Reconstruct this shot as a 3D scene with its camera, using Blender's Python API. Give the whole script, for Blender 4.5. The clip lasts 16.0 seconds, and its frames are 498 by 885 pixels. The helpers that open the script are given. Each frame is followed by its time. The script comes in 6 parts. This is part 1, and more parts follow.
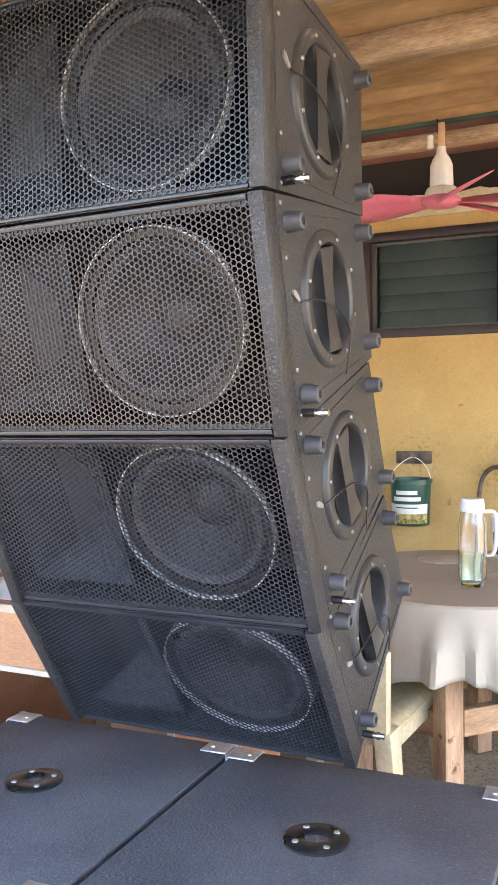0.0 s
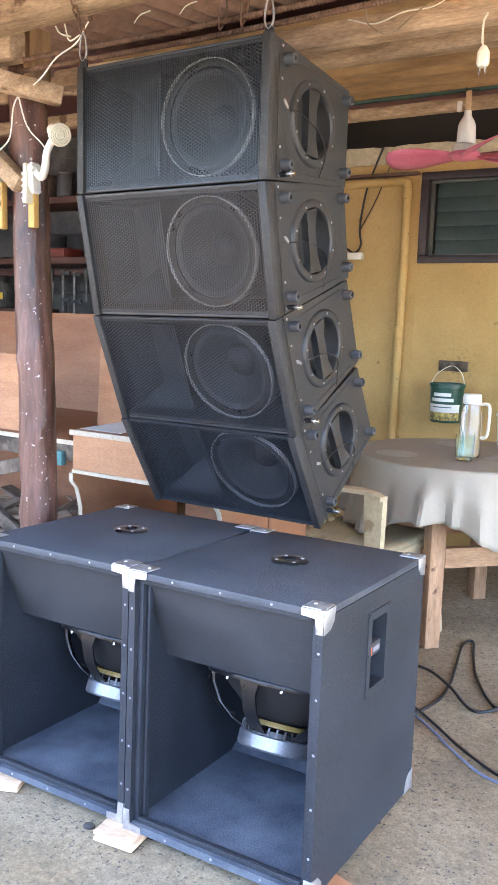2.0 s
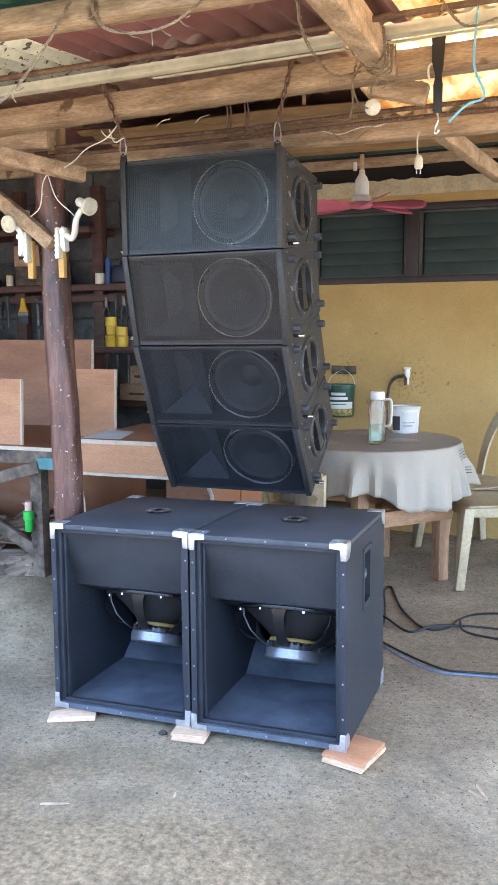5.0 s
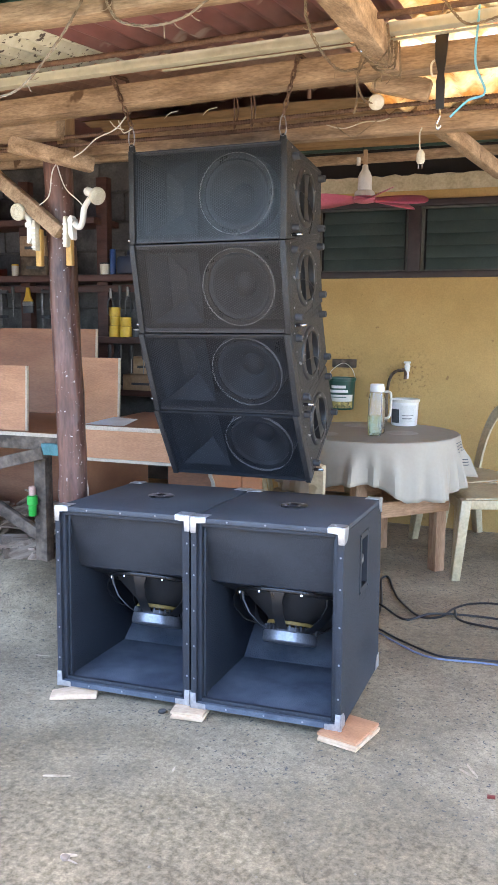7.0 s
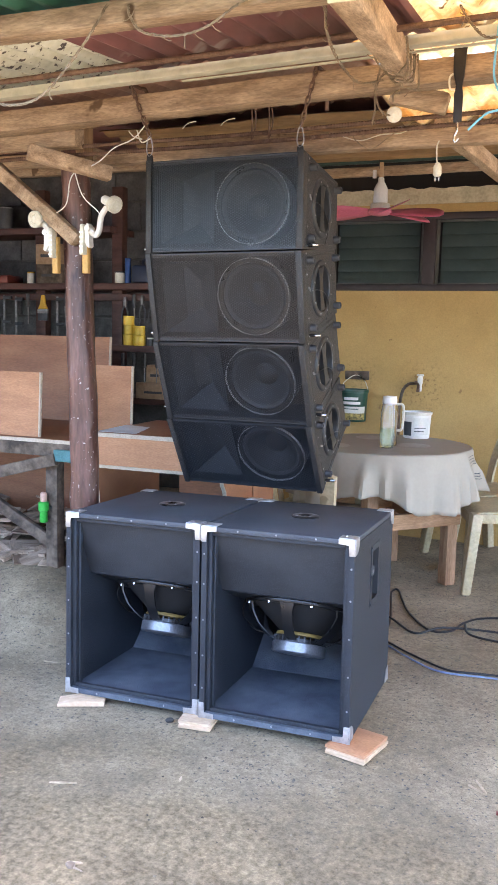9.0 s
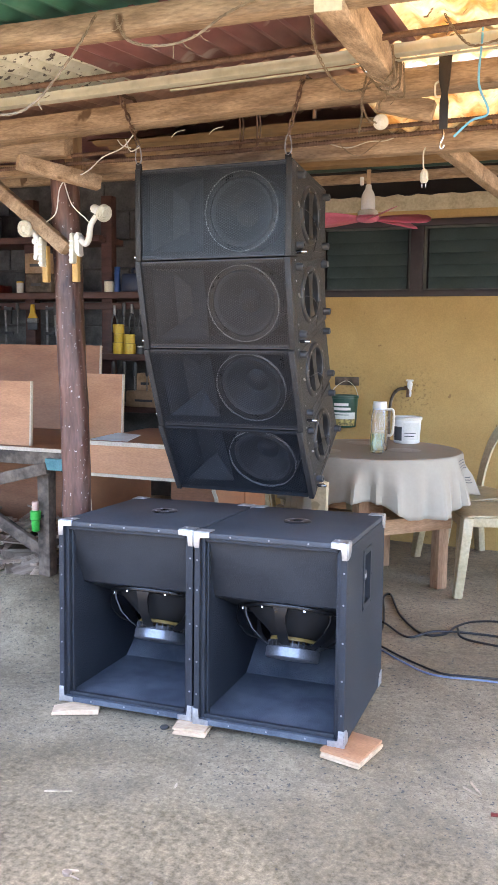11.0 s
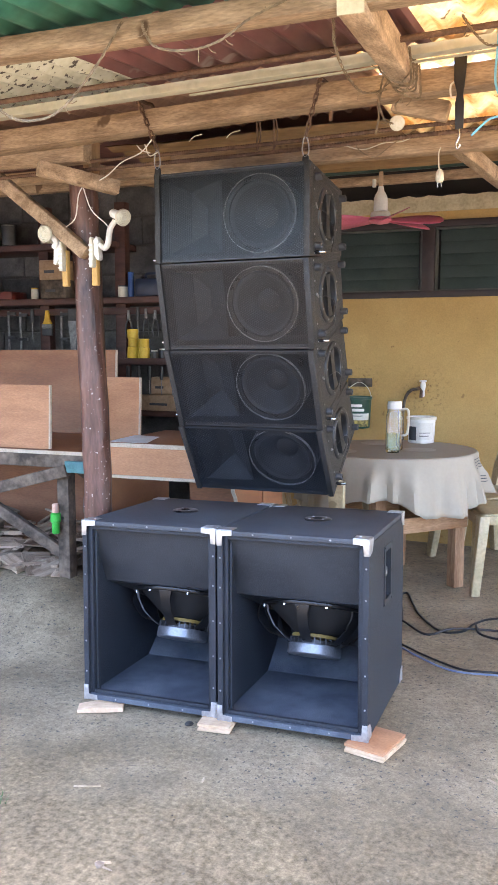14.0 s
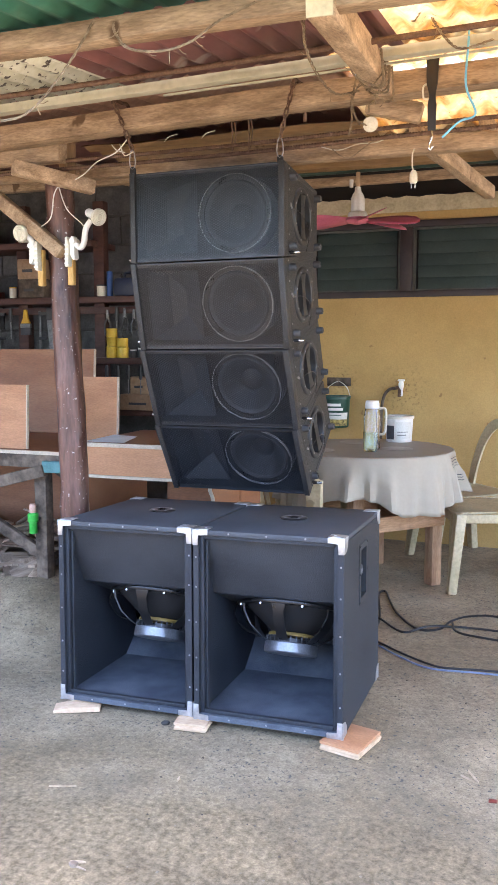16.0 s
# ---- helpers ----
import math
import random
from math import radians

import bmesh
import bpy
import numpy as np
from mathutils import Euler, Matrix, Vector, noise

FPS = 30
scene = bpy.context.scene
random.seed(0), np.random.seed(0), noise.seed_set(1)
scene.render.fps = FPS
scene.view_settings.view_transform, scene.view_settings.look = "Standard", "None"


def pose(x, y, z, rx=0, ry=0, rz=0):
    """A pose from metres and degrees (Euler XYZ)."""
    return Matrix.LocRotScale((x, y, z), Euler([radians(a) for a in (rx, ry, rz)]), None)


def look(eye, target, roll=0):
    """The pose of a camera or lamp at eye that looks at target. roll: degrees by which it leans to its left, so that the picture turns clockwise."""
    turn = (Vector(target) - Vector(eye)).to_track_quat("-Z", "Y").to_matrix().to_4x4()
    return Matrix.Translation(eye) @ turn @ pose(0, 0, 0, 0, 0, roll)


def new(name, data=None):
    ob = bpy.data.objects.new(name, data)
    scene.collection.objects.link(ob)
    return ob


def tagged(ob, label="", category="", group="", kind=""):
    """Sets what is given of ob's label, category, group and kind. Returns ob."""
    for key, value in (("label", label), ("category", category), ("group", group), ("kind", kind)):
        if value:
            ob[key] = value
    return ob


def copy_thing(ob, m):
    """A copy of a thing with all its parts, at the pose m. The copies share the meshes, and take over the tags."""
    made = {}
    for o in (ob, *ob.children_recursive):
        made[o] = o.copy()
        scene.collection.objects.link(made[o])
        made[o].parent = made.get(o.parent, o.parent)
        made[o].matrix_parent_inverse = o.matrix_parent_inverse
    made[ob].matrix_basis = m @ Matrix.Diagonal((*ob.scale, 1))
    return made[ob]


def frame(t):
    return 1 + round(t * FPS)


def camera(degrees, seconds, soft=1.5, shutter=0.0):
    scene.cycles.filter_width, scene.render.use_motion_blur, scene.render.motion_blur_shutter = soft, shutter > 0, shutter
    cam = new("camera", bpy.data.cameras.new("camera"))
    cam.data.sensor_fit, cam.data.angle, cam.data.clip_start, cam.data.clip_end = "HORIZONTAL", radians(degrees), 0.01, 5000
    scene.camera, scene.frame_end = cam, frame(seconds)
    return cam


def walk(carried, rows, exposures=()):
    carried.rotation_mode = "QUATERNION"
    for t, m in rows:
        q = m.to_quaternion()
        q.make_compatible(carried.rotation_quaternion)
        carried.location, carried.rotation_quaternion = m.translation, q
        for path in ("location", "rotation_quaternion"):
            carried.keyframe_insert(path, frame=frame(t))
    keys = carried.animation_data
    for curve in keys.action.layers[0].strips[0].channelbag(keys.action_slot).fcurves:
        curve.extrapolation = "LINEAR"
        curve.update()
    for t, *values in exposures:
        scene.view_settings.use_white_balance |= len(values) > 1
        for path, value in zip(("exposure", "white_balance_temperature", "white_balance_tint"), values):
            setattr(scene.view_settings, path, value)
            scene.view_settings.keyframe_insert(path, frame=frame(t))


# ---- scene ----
cam = camera(33.0, 16.0)
PATH = [
    (0, (0.064, -0.106, 1.302), (-0.757, 1.71, 1.21), -0.9),
    (0.5, (0.255, -0.305, 1.301), (-0.653, 1.473, 1.177), -1.0),
    (1, (0.37, -0.455, 1.295), (-0.62, 1.267, 1.056), 0.6),
    (1.5, (0.526, -0.64, 1.27), (-0.484, 1.063, 0.99), 1.4),
    (2, (0.623, -0.78, 1.258), (-0.409, 0.909, 0.969), 1.9),
    (2.5, (0.655, -0.835, 1.249), (-0.412, 0.837, 0.991), 1.6),
    (3, (0.716, -1.048, 1.247), (-0.353, 0.625, 1.007), 1.2),
    (3.5, (0.696, -1.236, 1.247), (-0.317, 0.473, 1.01), 0.9),
    (4, (0.517, -1.447, 1.245), (-0.365, 0.335, 1.029), -1.1),
    (4.5, (0.414, -1.572, 1.321), (-0.435, 0.226, 1.106), -2.5),
    (5, (0.471, -1.674, 1.309), (-0.209, 0.188, 1.043), -0.4),
    (5.2, (0.489, -1.711, 1.315), (-0.16, 0.159, 1.027), 0.1),
    (7.5, (0.487, -1.739, 1.28), (-0.201, 0.119, 1.008), 0.5),
    (8, (0.482, -1.736, 1.279), (-0.216, 0.119, 1.013), 0.7),
    (8.5, (0.478, -1.737, 1.281), (-0.237, 0.114, 1.03), 1.3),
    (9, (0.483, -1.741, 1.281), (-0.221, 0.114, 1.031), 1.3),
    (11.5, (0.484, -1.756, 1.272), (-0.2, 0.11, 1.044), 0.7),
    (12, (0.466, -1.76, 1.267), (-0.242, 0.097, 1.042), 0.4),
    (12.5, (0.453, -1.769, 1.266), (-0.273, 0.082, 1.046), 0.3),
    (13, (0.457, -1.783, 1.267), (-0.273, 0.067, 1.051), -0.0),
    (13.5, (0.456, -1.793, 1.263), (-0.255, 0.064, 1.046), -0.0),
    (14, (0.458, -1.802, 1.257), (-0.245, 0.058, 1.039), 0.0),
    (14.5, (0.466, -1.803, 1.255), (-0.237, 0.057, 1.038), 0.1),
    (15, (0.48, -1.803, 1.257), (-0.225, 0.056, 1.039), -0.0),
    (15.5, (0.482, -1.801, 1.258), (-0.217, 0.06, 1.04), -0.1),
    (16, (0.484, -1.802, 1.259), (-0.181, 0.072, 1.039), -0.0),
]
EXPOSURES = [(0.0, 4.53, 6900, 17), (1.0, 4.54, 6700, 16), (2.0, 4.26, 6380, 15), (3.0, 4.12, 6080, 14), (4.0, 3.88, 5850, 12), (4.6, 3.84, 5750, 12), (5.2, 3.74, 6150, 12), (7.5, 3.70, 6250, 14), (11.5, 3.70, 6480, 17), (16.0, 3.68, 6430, 17)]
walk(cam, [(t, look(eye, target, roll)) for t, eye, target, roll in PATH], EXPOSURES)

# ---- light ----
world = bpy.data.worlds.new("sky")
scene.world = world
world.use_nodes = True
wn = world.node_tree
sky = wn.nodes.new("ShaderNodeTexSky")
sky.sky_type, sky.sun_disc = "NISHITA", False
sky.sun_elevation, sky.sun_rotation = radians(85), radians(15)
sky.air_density, sky.dust_density = 1.0, 2.0
wn.links.new(sky.outputs[0], wn.nodes["Background"].inputs[0])
wn.nodes["Background"].inputs[1].default_value = 0.15
sun = new("sun", bpy.data.lights.new("sun", "SUN"))
sun.data.energy, sun.data.angle, sun.data.color = 1.6, radians(8), (1.0, 0.95, 0.86)
sun.matrix_world = look((0.13, 0.50, 6.0), (0, 0, 0))


# ---- materials ----
def mat(name, c1, c2, rough=0.6, metal=0.0, scale=8.0, stretch=(1, 1, 1), bump=0.2, fine=150.0, mix=(0.35, 0.65), rvar=0.12, hue=0.0,
        speck=None, speck_scale=60.0, speck_cut=0.12, spec=0.5, grain=0.35):
    m = bpy.data.materials.new(name)
    m.use_nodes = True
    nt, n, l = m.node_tree, m.node_tree.nodes, m.node_tree.links
    b = n["Principled BSDF"]
    tc, mp = n.new("ShaderNodeTexCoord"), n.new("ShaderNodeMapping")
    oi = n.new("ShaderNodeObjectInfo")
    mp.inputs["Scale"].default_value = stretch
    shift = n.new("ShaderNodeMath")
    shift.operation = "MULTIPLY"
    shift.inputs[1].default_value = 7.0
    l.new(oi.outputs["Random"], shift.inputs[0])
    l.new(shift.outputs[0], mp.inputs["Location"])
    l.new(tc.outputs["Object"], mp.inputs["Vector"])
    n1, n2 = n.new("ShaderNodeTexNoise"), n.new("ShaderNodeTexNoise")
    n1.inputs["Scale"].default_value, n1.inputs["Detail"].default_value, n1.inputs["Roughness"].default_value = scale, 8, 0.6
    n2.inputs["Scale"].default_value, n2.inputs["Detail"].default_value = fine, 4
    l.new(mp.outputs[0], n1.inputs["Vector"])
    l.new(mp.outputs[0], n2.inputs["Vector"])
    ramp = n.new("ShaderNodeValToRGB")
    ramp.color_ramp.elements[0].position, ramp.color_ramp.elements[1].position = mix
    ramp.color_ramp.elements[0].color, ramp.color_ramp.elements[1].color = (*c1, 1), (*c2, 1)
    l.new(n1.outputs["Fac"], ramp.inputs[0])
    fm = n.new("ShaderNodeMix")
    fm.data_type, fm.blend_type = "RGBA", "OVERLAY"
    fm.inputs[0].default_value = grain
    l.new(ramp.outputs[0], fm.inputs[6])
    l.new(n2.outputs["Fac"], fm.inputs[7])
    out = fm.outputs[2]
    if speck:
        v = n.new("ShaderNodeTexNoise")
        v.inputs["Scale"].default_value, v.inputs["Detail"].default_value = speck_scale, 3
        l.new(tc.outputs["Object"], v.inputs["Vector"])
        r2 = n.new("ShaderNodeValToRGB")
        r2.color_ramp.elements[0].position, r2.color_ramp.elements[1].position = speck_cut, speck_cut + 0.05
        r2.color_ramp.elements[0].color, r2.color_ramp.elements[1].color = (1, 1, 1, 1), (0, 0, 0, 1)
        l.new(v.outputs["Fac"], r2.inputs[0])
        sm = n.new("ShaderNodeMix")
        sm.data_type = "RGBA"
        sm.inputs[7].default_value = (*speck, 1)
        l.new(r2.outputs[0], sm.inputs[0])
        l.new(out, sm.inputs[6])
        out = sm.outputs[2]
    hv = n.new("ShaderNodeHueSaturation")
    mr = n.new("ShaderNodeMapRange")
    mr.inputs[3].default_value, mr.inputs[4].default_value = 1 - hue, 1 + hue
    l.new(oi.outputs["Random"], mr.inputs[0])
    l.new(mr.outputs[0], hv.inputs["Value"])
    l.new(out, hv.inputs["Color"])
    l.new(hv.outputs[0], b.inputs["Base Color"])
    rr = n.new("ShaderNodeMapRange")
    rr.inputs[3].default_value, rr.inputs[4].default_value = max(0.02, rough - rvar), min(1, rough + rvar)
    l.new(n1.outputs["Fac"], rr.inputs[0])
    l.new(rr.outputs[0], b.inputs["Roughness"])
    b.inputs["Metallic"].default_value = metal
    b.inputs["Specular IOR Level"].default_value = spec
    if bump:
        bp = n.new("ShaderNodeBump")
        bp.inputs["Strength"].default_value, bp.inputs["Distance"].default_value = bump, 0.002
        l.new(n2.outputs["Fac"], bp.inputs["Height"])
        l.new(bp.outputs[0], b.inputs["Normal"])
    return m


def clear(name, color, rough=0.03, ior=1.45):
    m = bpy.data.materials.new(name)
    m.use_nodes = True
    b = m.node_tree.nodes["Principled BSDF"]
    b.inputs["Base Color"].default_value = (*color, 1)
    b.inputs["Roughness"].default_value, b.inputs["IOR"].default_value = rough, ior
    b.inputs["Transmission Weight"].default_value = 1.0
    return m


def sheet_glow(name, c1, c2):
    """Translucent roofing: daylight passes through it."""
    m = mat(name, c1, c2, 0.5, scale=9, stretch=(1, 0.6, 1), fine=60, mix=(0.40, 0.58), speck=(0.22, 0.14, 0.06), speck_scale=22, speck_cut=0.30, grain=0.6, bump=0.6)
    n, l = m.node_tree.nodes, m.node_tree.links
    b, o = n["Principled BSDF"], n["Material Output"]
    tr, mx = n.new("ShaderNodeBsdfTranslucent"), n.new("ShaderNodeMixShader")
    l.new(b.inputs["Base Color"].links[0].from_socket, tr.inputs[0])
    mx.inputs[0].default_value = 0.38
    l.new(b.outputs[0], mx.inputs[1])
    l.new(tr.outputs[0], mx.inputs[2])
    l.new(mx.outputs[0], o.inputs[0])
    return m


M = {}
def ground_material():
    m = mat("worn concrete", (0.240, 0.187, 0.112), (0.362, 0.290, 0.188), 0.92, scale=1.6, fine=42, bump=1.0, grain=0.4, mix=(0.34, 0.64), speck=(0.12, 0.108, 0.088), speck_scale=85, speck_cut=0.335)
    n, l = m.node_tree.nodes, m.node_tree.links
    b = n["Principled BSDF"]
    src = b.inputs["Base Color"].links[0].from_socket
    tc, sep = n.new("ShaderNodeTexCoord"), n.new("ShaderNodeSeparateXYZ")
    l.new(tc.outputs["Object"], sep.inputs[0])
    # packed brown dirt beyond the slab edge, with a ragged border
    nz = n.new("ShaderNodeTexNoise")
    nz.inputs["Scale"].default_value, nz.inputs["Detail"].default_value = 3.5, 10
    l.new(tc.outputs["Object"], nz.inputs["Vector"])
    ad = n.new("ShaderNodeMath")
    ad.operation = "MULTIPLY_ADD"
    ad.inputs[1].default_value, ad.inputs[2].default_value = 1.2, 0.06
    l.new(nz.outputs["Fac"], ad.inputs[0])
    mn = n.new("ShaderNodeMath")
    mn.operation = "SUBTRACT"
    l.new(ad.outputs[0], mn.inputs[0])
    l.new(sep.outputs["Y"], mn.inputs[1])
    rp = n.new("ShaderNodeMapRange")
    rp.inputs[1].default_value, rp.inputs[2].default_value = 0.05, 0.55
    rp.inputs[3].default_value, rp.inputs[4].default_value = 0.0, 0.88
    l.new(mn.outputs[0], rp.inputs[0])
    dirt, dn = n.new("ShaderNodeValToRGB"), n.new("ShaderNodeTexNoise")
    dn.inputs["Scale"].default_value, dn.inputs["Detail"].default_value = 58, 12
    l.new(tc.outputs["Object"], dn.inputs["Vector"])
    dirt.color_ramp.elements[0].position, dirt.color_ramp.elements[1].position = 0.36, 0.66
    dirt.color_ramp.elements[0].color, dirt.color_ramp.elements[1].color = (0.142, 0.104, 0.052, 1), (0.300, 0.226, 0.130, 1)
    l.new(dn.outputs["Fac"], dirt.inputs[0])
    mx = n.new("ShaderNodeMix")
    mx.data_type = "RGBA"
    l.new(rp.outputs[0], mx.inputs[0])
    l.new(src, mx.inputs[6])
    l.new(dirt.outputs[0], mx.inputs[7])
    # dark damp stains and pale scuffs
    st = n.new("ShaderNodeTexNoise")
    st.inputs["Scale"].default_value, st.inputs["Detail"].default_value, st.inputs["Distortion"].default_value = 4.0, 12, 0.5
    l.new(tc.outputs["Object"], st.inputs["Vector"])
    sr = n.new("ShaderNodeMapRange")
    sr.inputs[1].default_value, sr.inputs[2].default_value = 0.40, 0.62
    sr.inputs[3].default_value, sr.inputs[4].default_value = 0.84, 1.06
    l.new(st.outputs["Fac"], sr.inputs[0])
    ml = n.new("ShaderNodeMix")
    ml.data_type, ml.blend_type = "RGBA", "MULTIPLY"
    ml.inputs[0].default_value = 1.0
    l.new(mx.outputs[2], ml.inputs[6])
    l.new(sr.outputs[0], ml.inputs[7])
    # grit: fine light and dark grains
    last = ml.outputs[2]
    for sc, lo, hi, a, z in ((150, 0.38, 0.62, 0.80, 1.20), (34, 0.36, 0.66, 0.90, 1.09), (6, 0.38, 0.62, 0.90, 1.07)):
        g, gr = n.new("ShaderNodeTexNoise"), n.new("ShaderNodeMapRange")
        g.inputs["Scale"].default_value, g.inputs["Detail"].default_value, g.inputs["Roughness"].default_value = sc, 5, 0.7
        l.new(tc.outputs["Object"], g.inputs["Vector"])
        gr.inputs[1].default_value, gr.inputs[2].default_value, gr.inputs[3].default_value, gr.inputs[4].default_value = lo, hi, a, z
        l.new(g.outputs["Fac"], gr.inputs[0])
        gm = n.new("ShaderNodeMix")
        gm.data_type, gm.blend_type = "RGBA", "MULTIPLY"
        gm.inputs[0].default_value = 1.0
        l.new(last, gm.inputs[6])
        l.new(gr.outputs[0], gm.inputs[7])
        last = gm.outputs[2]
    l.new(last, b.inputs["Base Color"])
    return m


M["ground"] = ground_material()
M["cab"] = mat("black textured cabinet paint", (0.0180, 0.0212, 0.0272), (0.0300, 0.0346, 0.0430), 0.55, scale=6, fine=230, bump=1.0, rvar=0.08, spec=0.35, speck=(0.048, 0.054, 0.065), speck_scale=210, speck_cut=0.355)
# cabinet paint lightened on the sloping front, standing in for daylight on it
M["cabfront"] = mat("black cabinet paint lightened for front daylight", (0.030, 0.0325, 0.037), (0.050, 0.0535, 0.059), 0.58, scale=5, fine=230, bump=1.0, rvar=0.08, spec=0.3, speck=(0.062, 0.066, 0.072), speck_scale=210, speck_cut=0.36)
# same cabinet paint made lighter, so the top panel carries its sheen in colour
M["littop"] = mat("black cabinet paint lightened for top sheen", (0.050, 0.055, 0.064), (0.080, 0.087, 0.099), 0.6, scale=5, fine=230, bump=1.0, rvar=0.08, spec=0.25, speck=(0.10, 0.108, 0.12), speck_scale=210, speck_cut=0.35)
# bluish skylight on the horn floor and deflector, put into a paler paint
M["litfloor"] = mat("black cabinet paint lightened for skylight", (0.060, 0.072, 0.094), (0.130, 0.147, 0.172), 0.6, scale=7, fine=230, bump=1.0, rvar=0.08, mix=(0.38, 0.66), spec=0.3)
M["cab2"] = mat("black box paint", (0.0145, 0.0150, 0.0165), (0.0235, 0.024, 0.0256), 0.46, scale=8, fine=260, bump=0.8, rvar=0.08, spec=0.42, speck=(0.05, 0.05, 0.052), speck_scale=240, speck_cut=0.35)
M["grille"] = mat("black powder coated steel", (0.013, 0.0155, 0.020), (0.021, 0.0245, 0.031), 0.30, 0.0, scale=10, bump=0.02, rvar=0.04, spec=0.5)
M["cup"] = mat("moulded handle plastic", (0.0195, 0.0202, 0.022), (0.029, 0.0298, 0.0315), 0.42, scale=10, bump=0.3, spec=0.4)
# pale colour stands in for the reflection on the metal driver rim
M["ringglint"] = mat("gasket ring with glint as pale grey", (0.36, 0.36, 0.355), (0.48, 0.48, 0.47), 0.5, scale=60, bump=0.1)
M["void"] = mat("dark baffle board and shaded gap fill", (0.012, 0.012, 0.013), (0.018, 0.018, 0.019), 0.8, scale=12)
M["horn"] = mat("moulded horn plastic", (0.024, 0.028, 0.034), (0.038, 0.043, 0.050), 0.5, scale=6, spec=0.3)
M["cone"] = mat("pressed paper cone", (0.010, 0.0115, 0.014), (0.018, 0.020, 0.024), 0.6, scale=20, stretch=(1, 1, 1), bump=0.3)
M["steel"] = mat("pressed zinc steel", (0.43, 0.435, 0.44), (0.60, 0.60, 0.605), 0.42, 0.8, scale=30, fine=90, bump=0.25)
M["chrome"] = mat("bright steel", (0.6, 0.6, 0.6), (0.75, 0.75, 0.75), 0.2, 1.0, scale=30, bump=0.0)
M["screw"] = mat("dull zinc screw", (0.30, 0.30, 0.31), (0.4, 0.4, 0.41), 0.45, 0.8, scale=30, bump=0.0)
M["magnet"] = mat("grey magnet casing", (0.20, 0.207, 0.225), (0.30, 0.31, 0.33), 0.40, 0.7, scale=14, bump=0.1)
M["fin"] = mat("cast dark alloy", (0.06, 0.062, 0.068), (0.10, 0.103, 0.11), 0.4, 0.5, scale=20, bump=0.1)
M["rubber"] = mat("dark grey rubber", (0.034, 0.036, 0.041), (0.052, 0.054, 0.060), 0.55, scale=15)
M["blackmetal"] = mat("black painted metal", (0.012, 0.012, 0.013), (0.02, 0.02, 0.021), 0.3, 0.3, scale=20, bump=0.05)
M["brass"] = mat("amber coil former", (0.17, 0.11, 0.025), (0.25, 0.17, 0.045), 0.5, scale=12)
M["beam"] = mat("weathered lumber", (0.225, 0.148, 0.086), (0.45, 0.328, 0.212), 0.82, scale=6, stretch=(1.1, 5, 5), fine=45, bump=0.9, grain=0.6, hue=0.15, speck=(0.12, 0.07, 0.035), speck_scale=9, speck_cut=0.30)
M["beamy"] = mat("weathered lumber lengthwise", (0.25, 0.168, 0.102), (0.48, 0.352, 0.235), 0.82, scale=6, stretch=(5, 1.1, 5), fine=45, bump=0.9, grain=0.6, hue=0.15, speck=(0.14, 0.08, 0.04), speck_scale=9, speck_cut=0.30)
M["beamz"] = mat("rough sawn timber", (0.22, 0.13, 0.07), (0.42, 0.27, 0.14), 0.8, scale=5, stretch=(4, 4, 0.5), fine=60, bump=0.5, hue=0.15)
M["post"] = mat("varnished log", (0.040, 0.014, 0.010), (0.175, 0.086, 0.064), 0.40, scale=9, stretch=(2.5, 2.5, 0.4), fine=38, bump=1.0, grain=0.55, mix=(0.36, 0.66), speck=(0.50, 0.44, 0.41), speck_scale=75, speck_cut=0.285)
M["greywood"] = mat("dirty grey timber", (0.040, 0.030, 0.022), (0.200, 0.155, 0.115), 0.85, scale=13, stretch=(1, 1, 1), fine=36, bump=0.9, grain=0.65, mix=(0.34, 0.68), hue=0.2)
M["ply"] = mat("red-brown plywood", (0.225, 0.090, 0.040), (0.335, 0.155, 0.075), 0.55, scale=3, stretch=(0.5, 1, 2), fine=110, bump=0.12, hue=0.16)
M["plyface"] = mat("fresh reddish plywood face", (0.37, 0.165, 0.075), (0.50, 0.255, 0.130), 0.6, scale=4, stretch=(0.8, 3, 3), fine=90, bump=0.15, hue=0.08)
M["plyedge"] = mat("pale plywood edge", (0.43, 0.365, 0.27), (0.54, 0.47, 0.365), 0.7, scale=20)
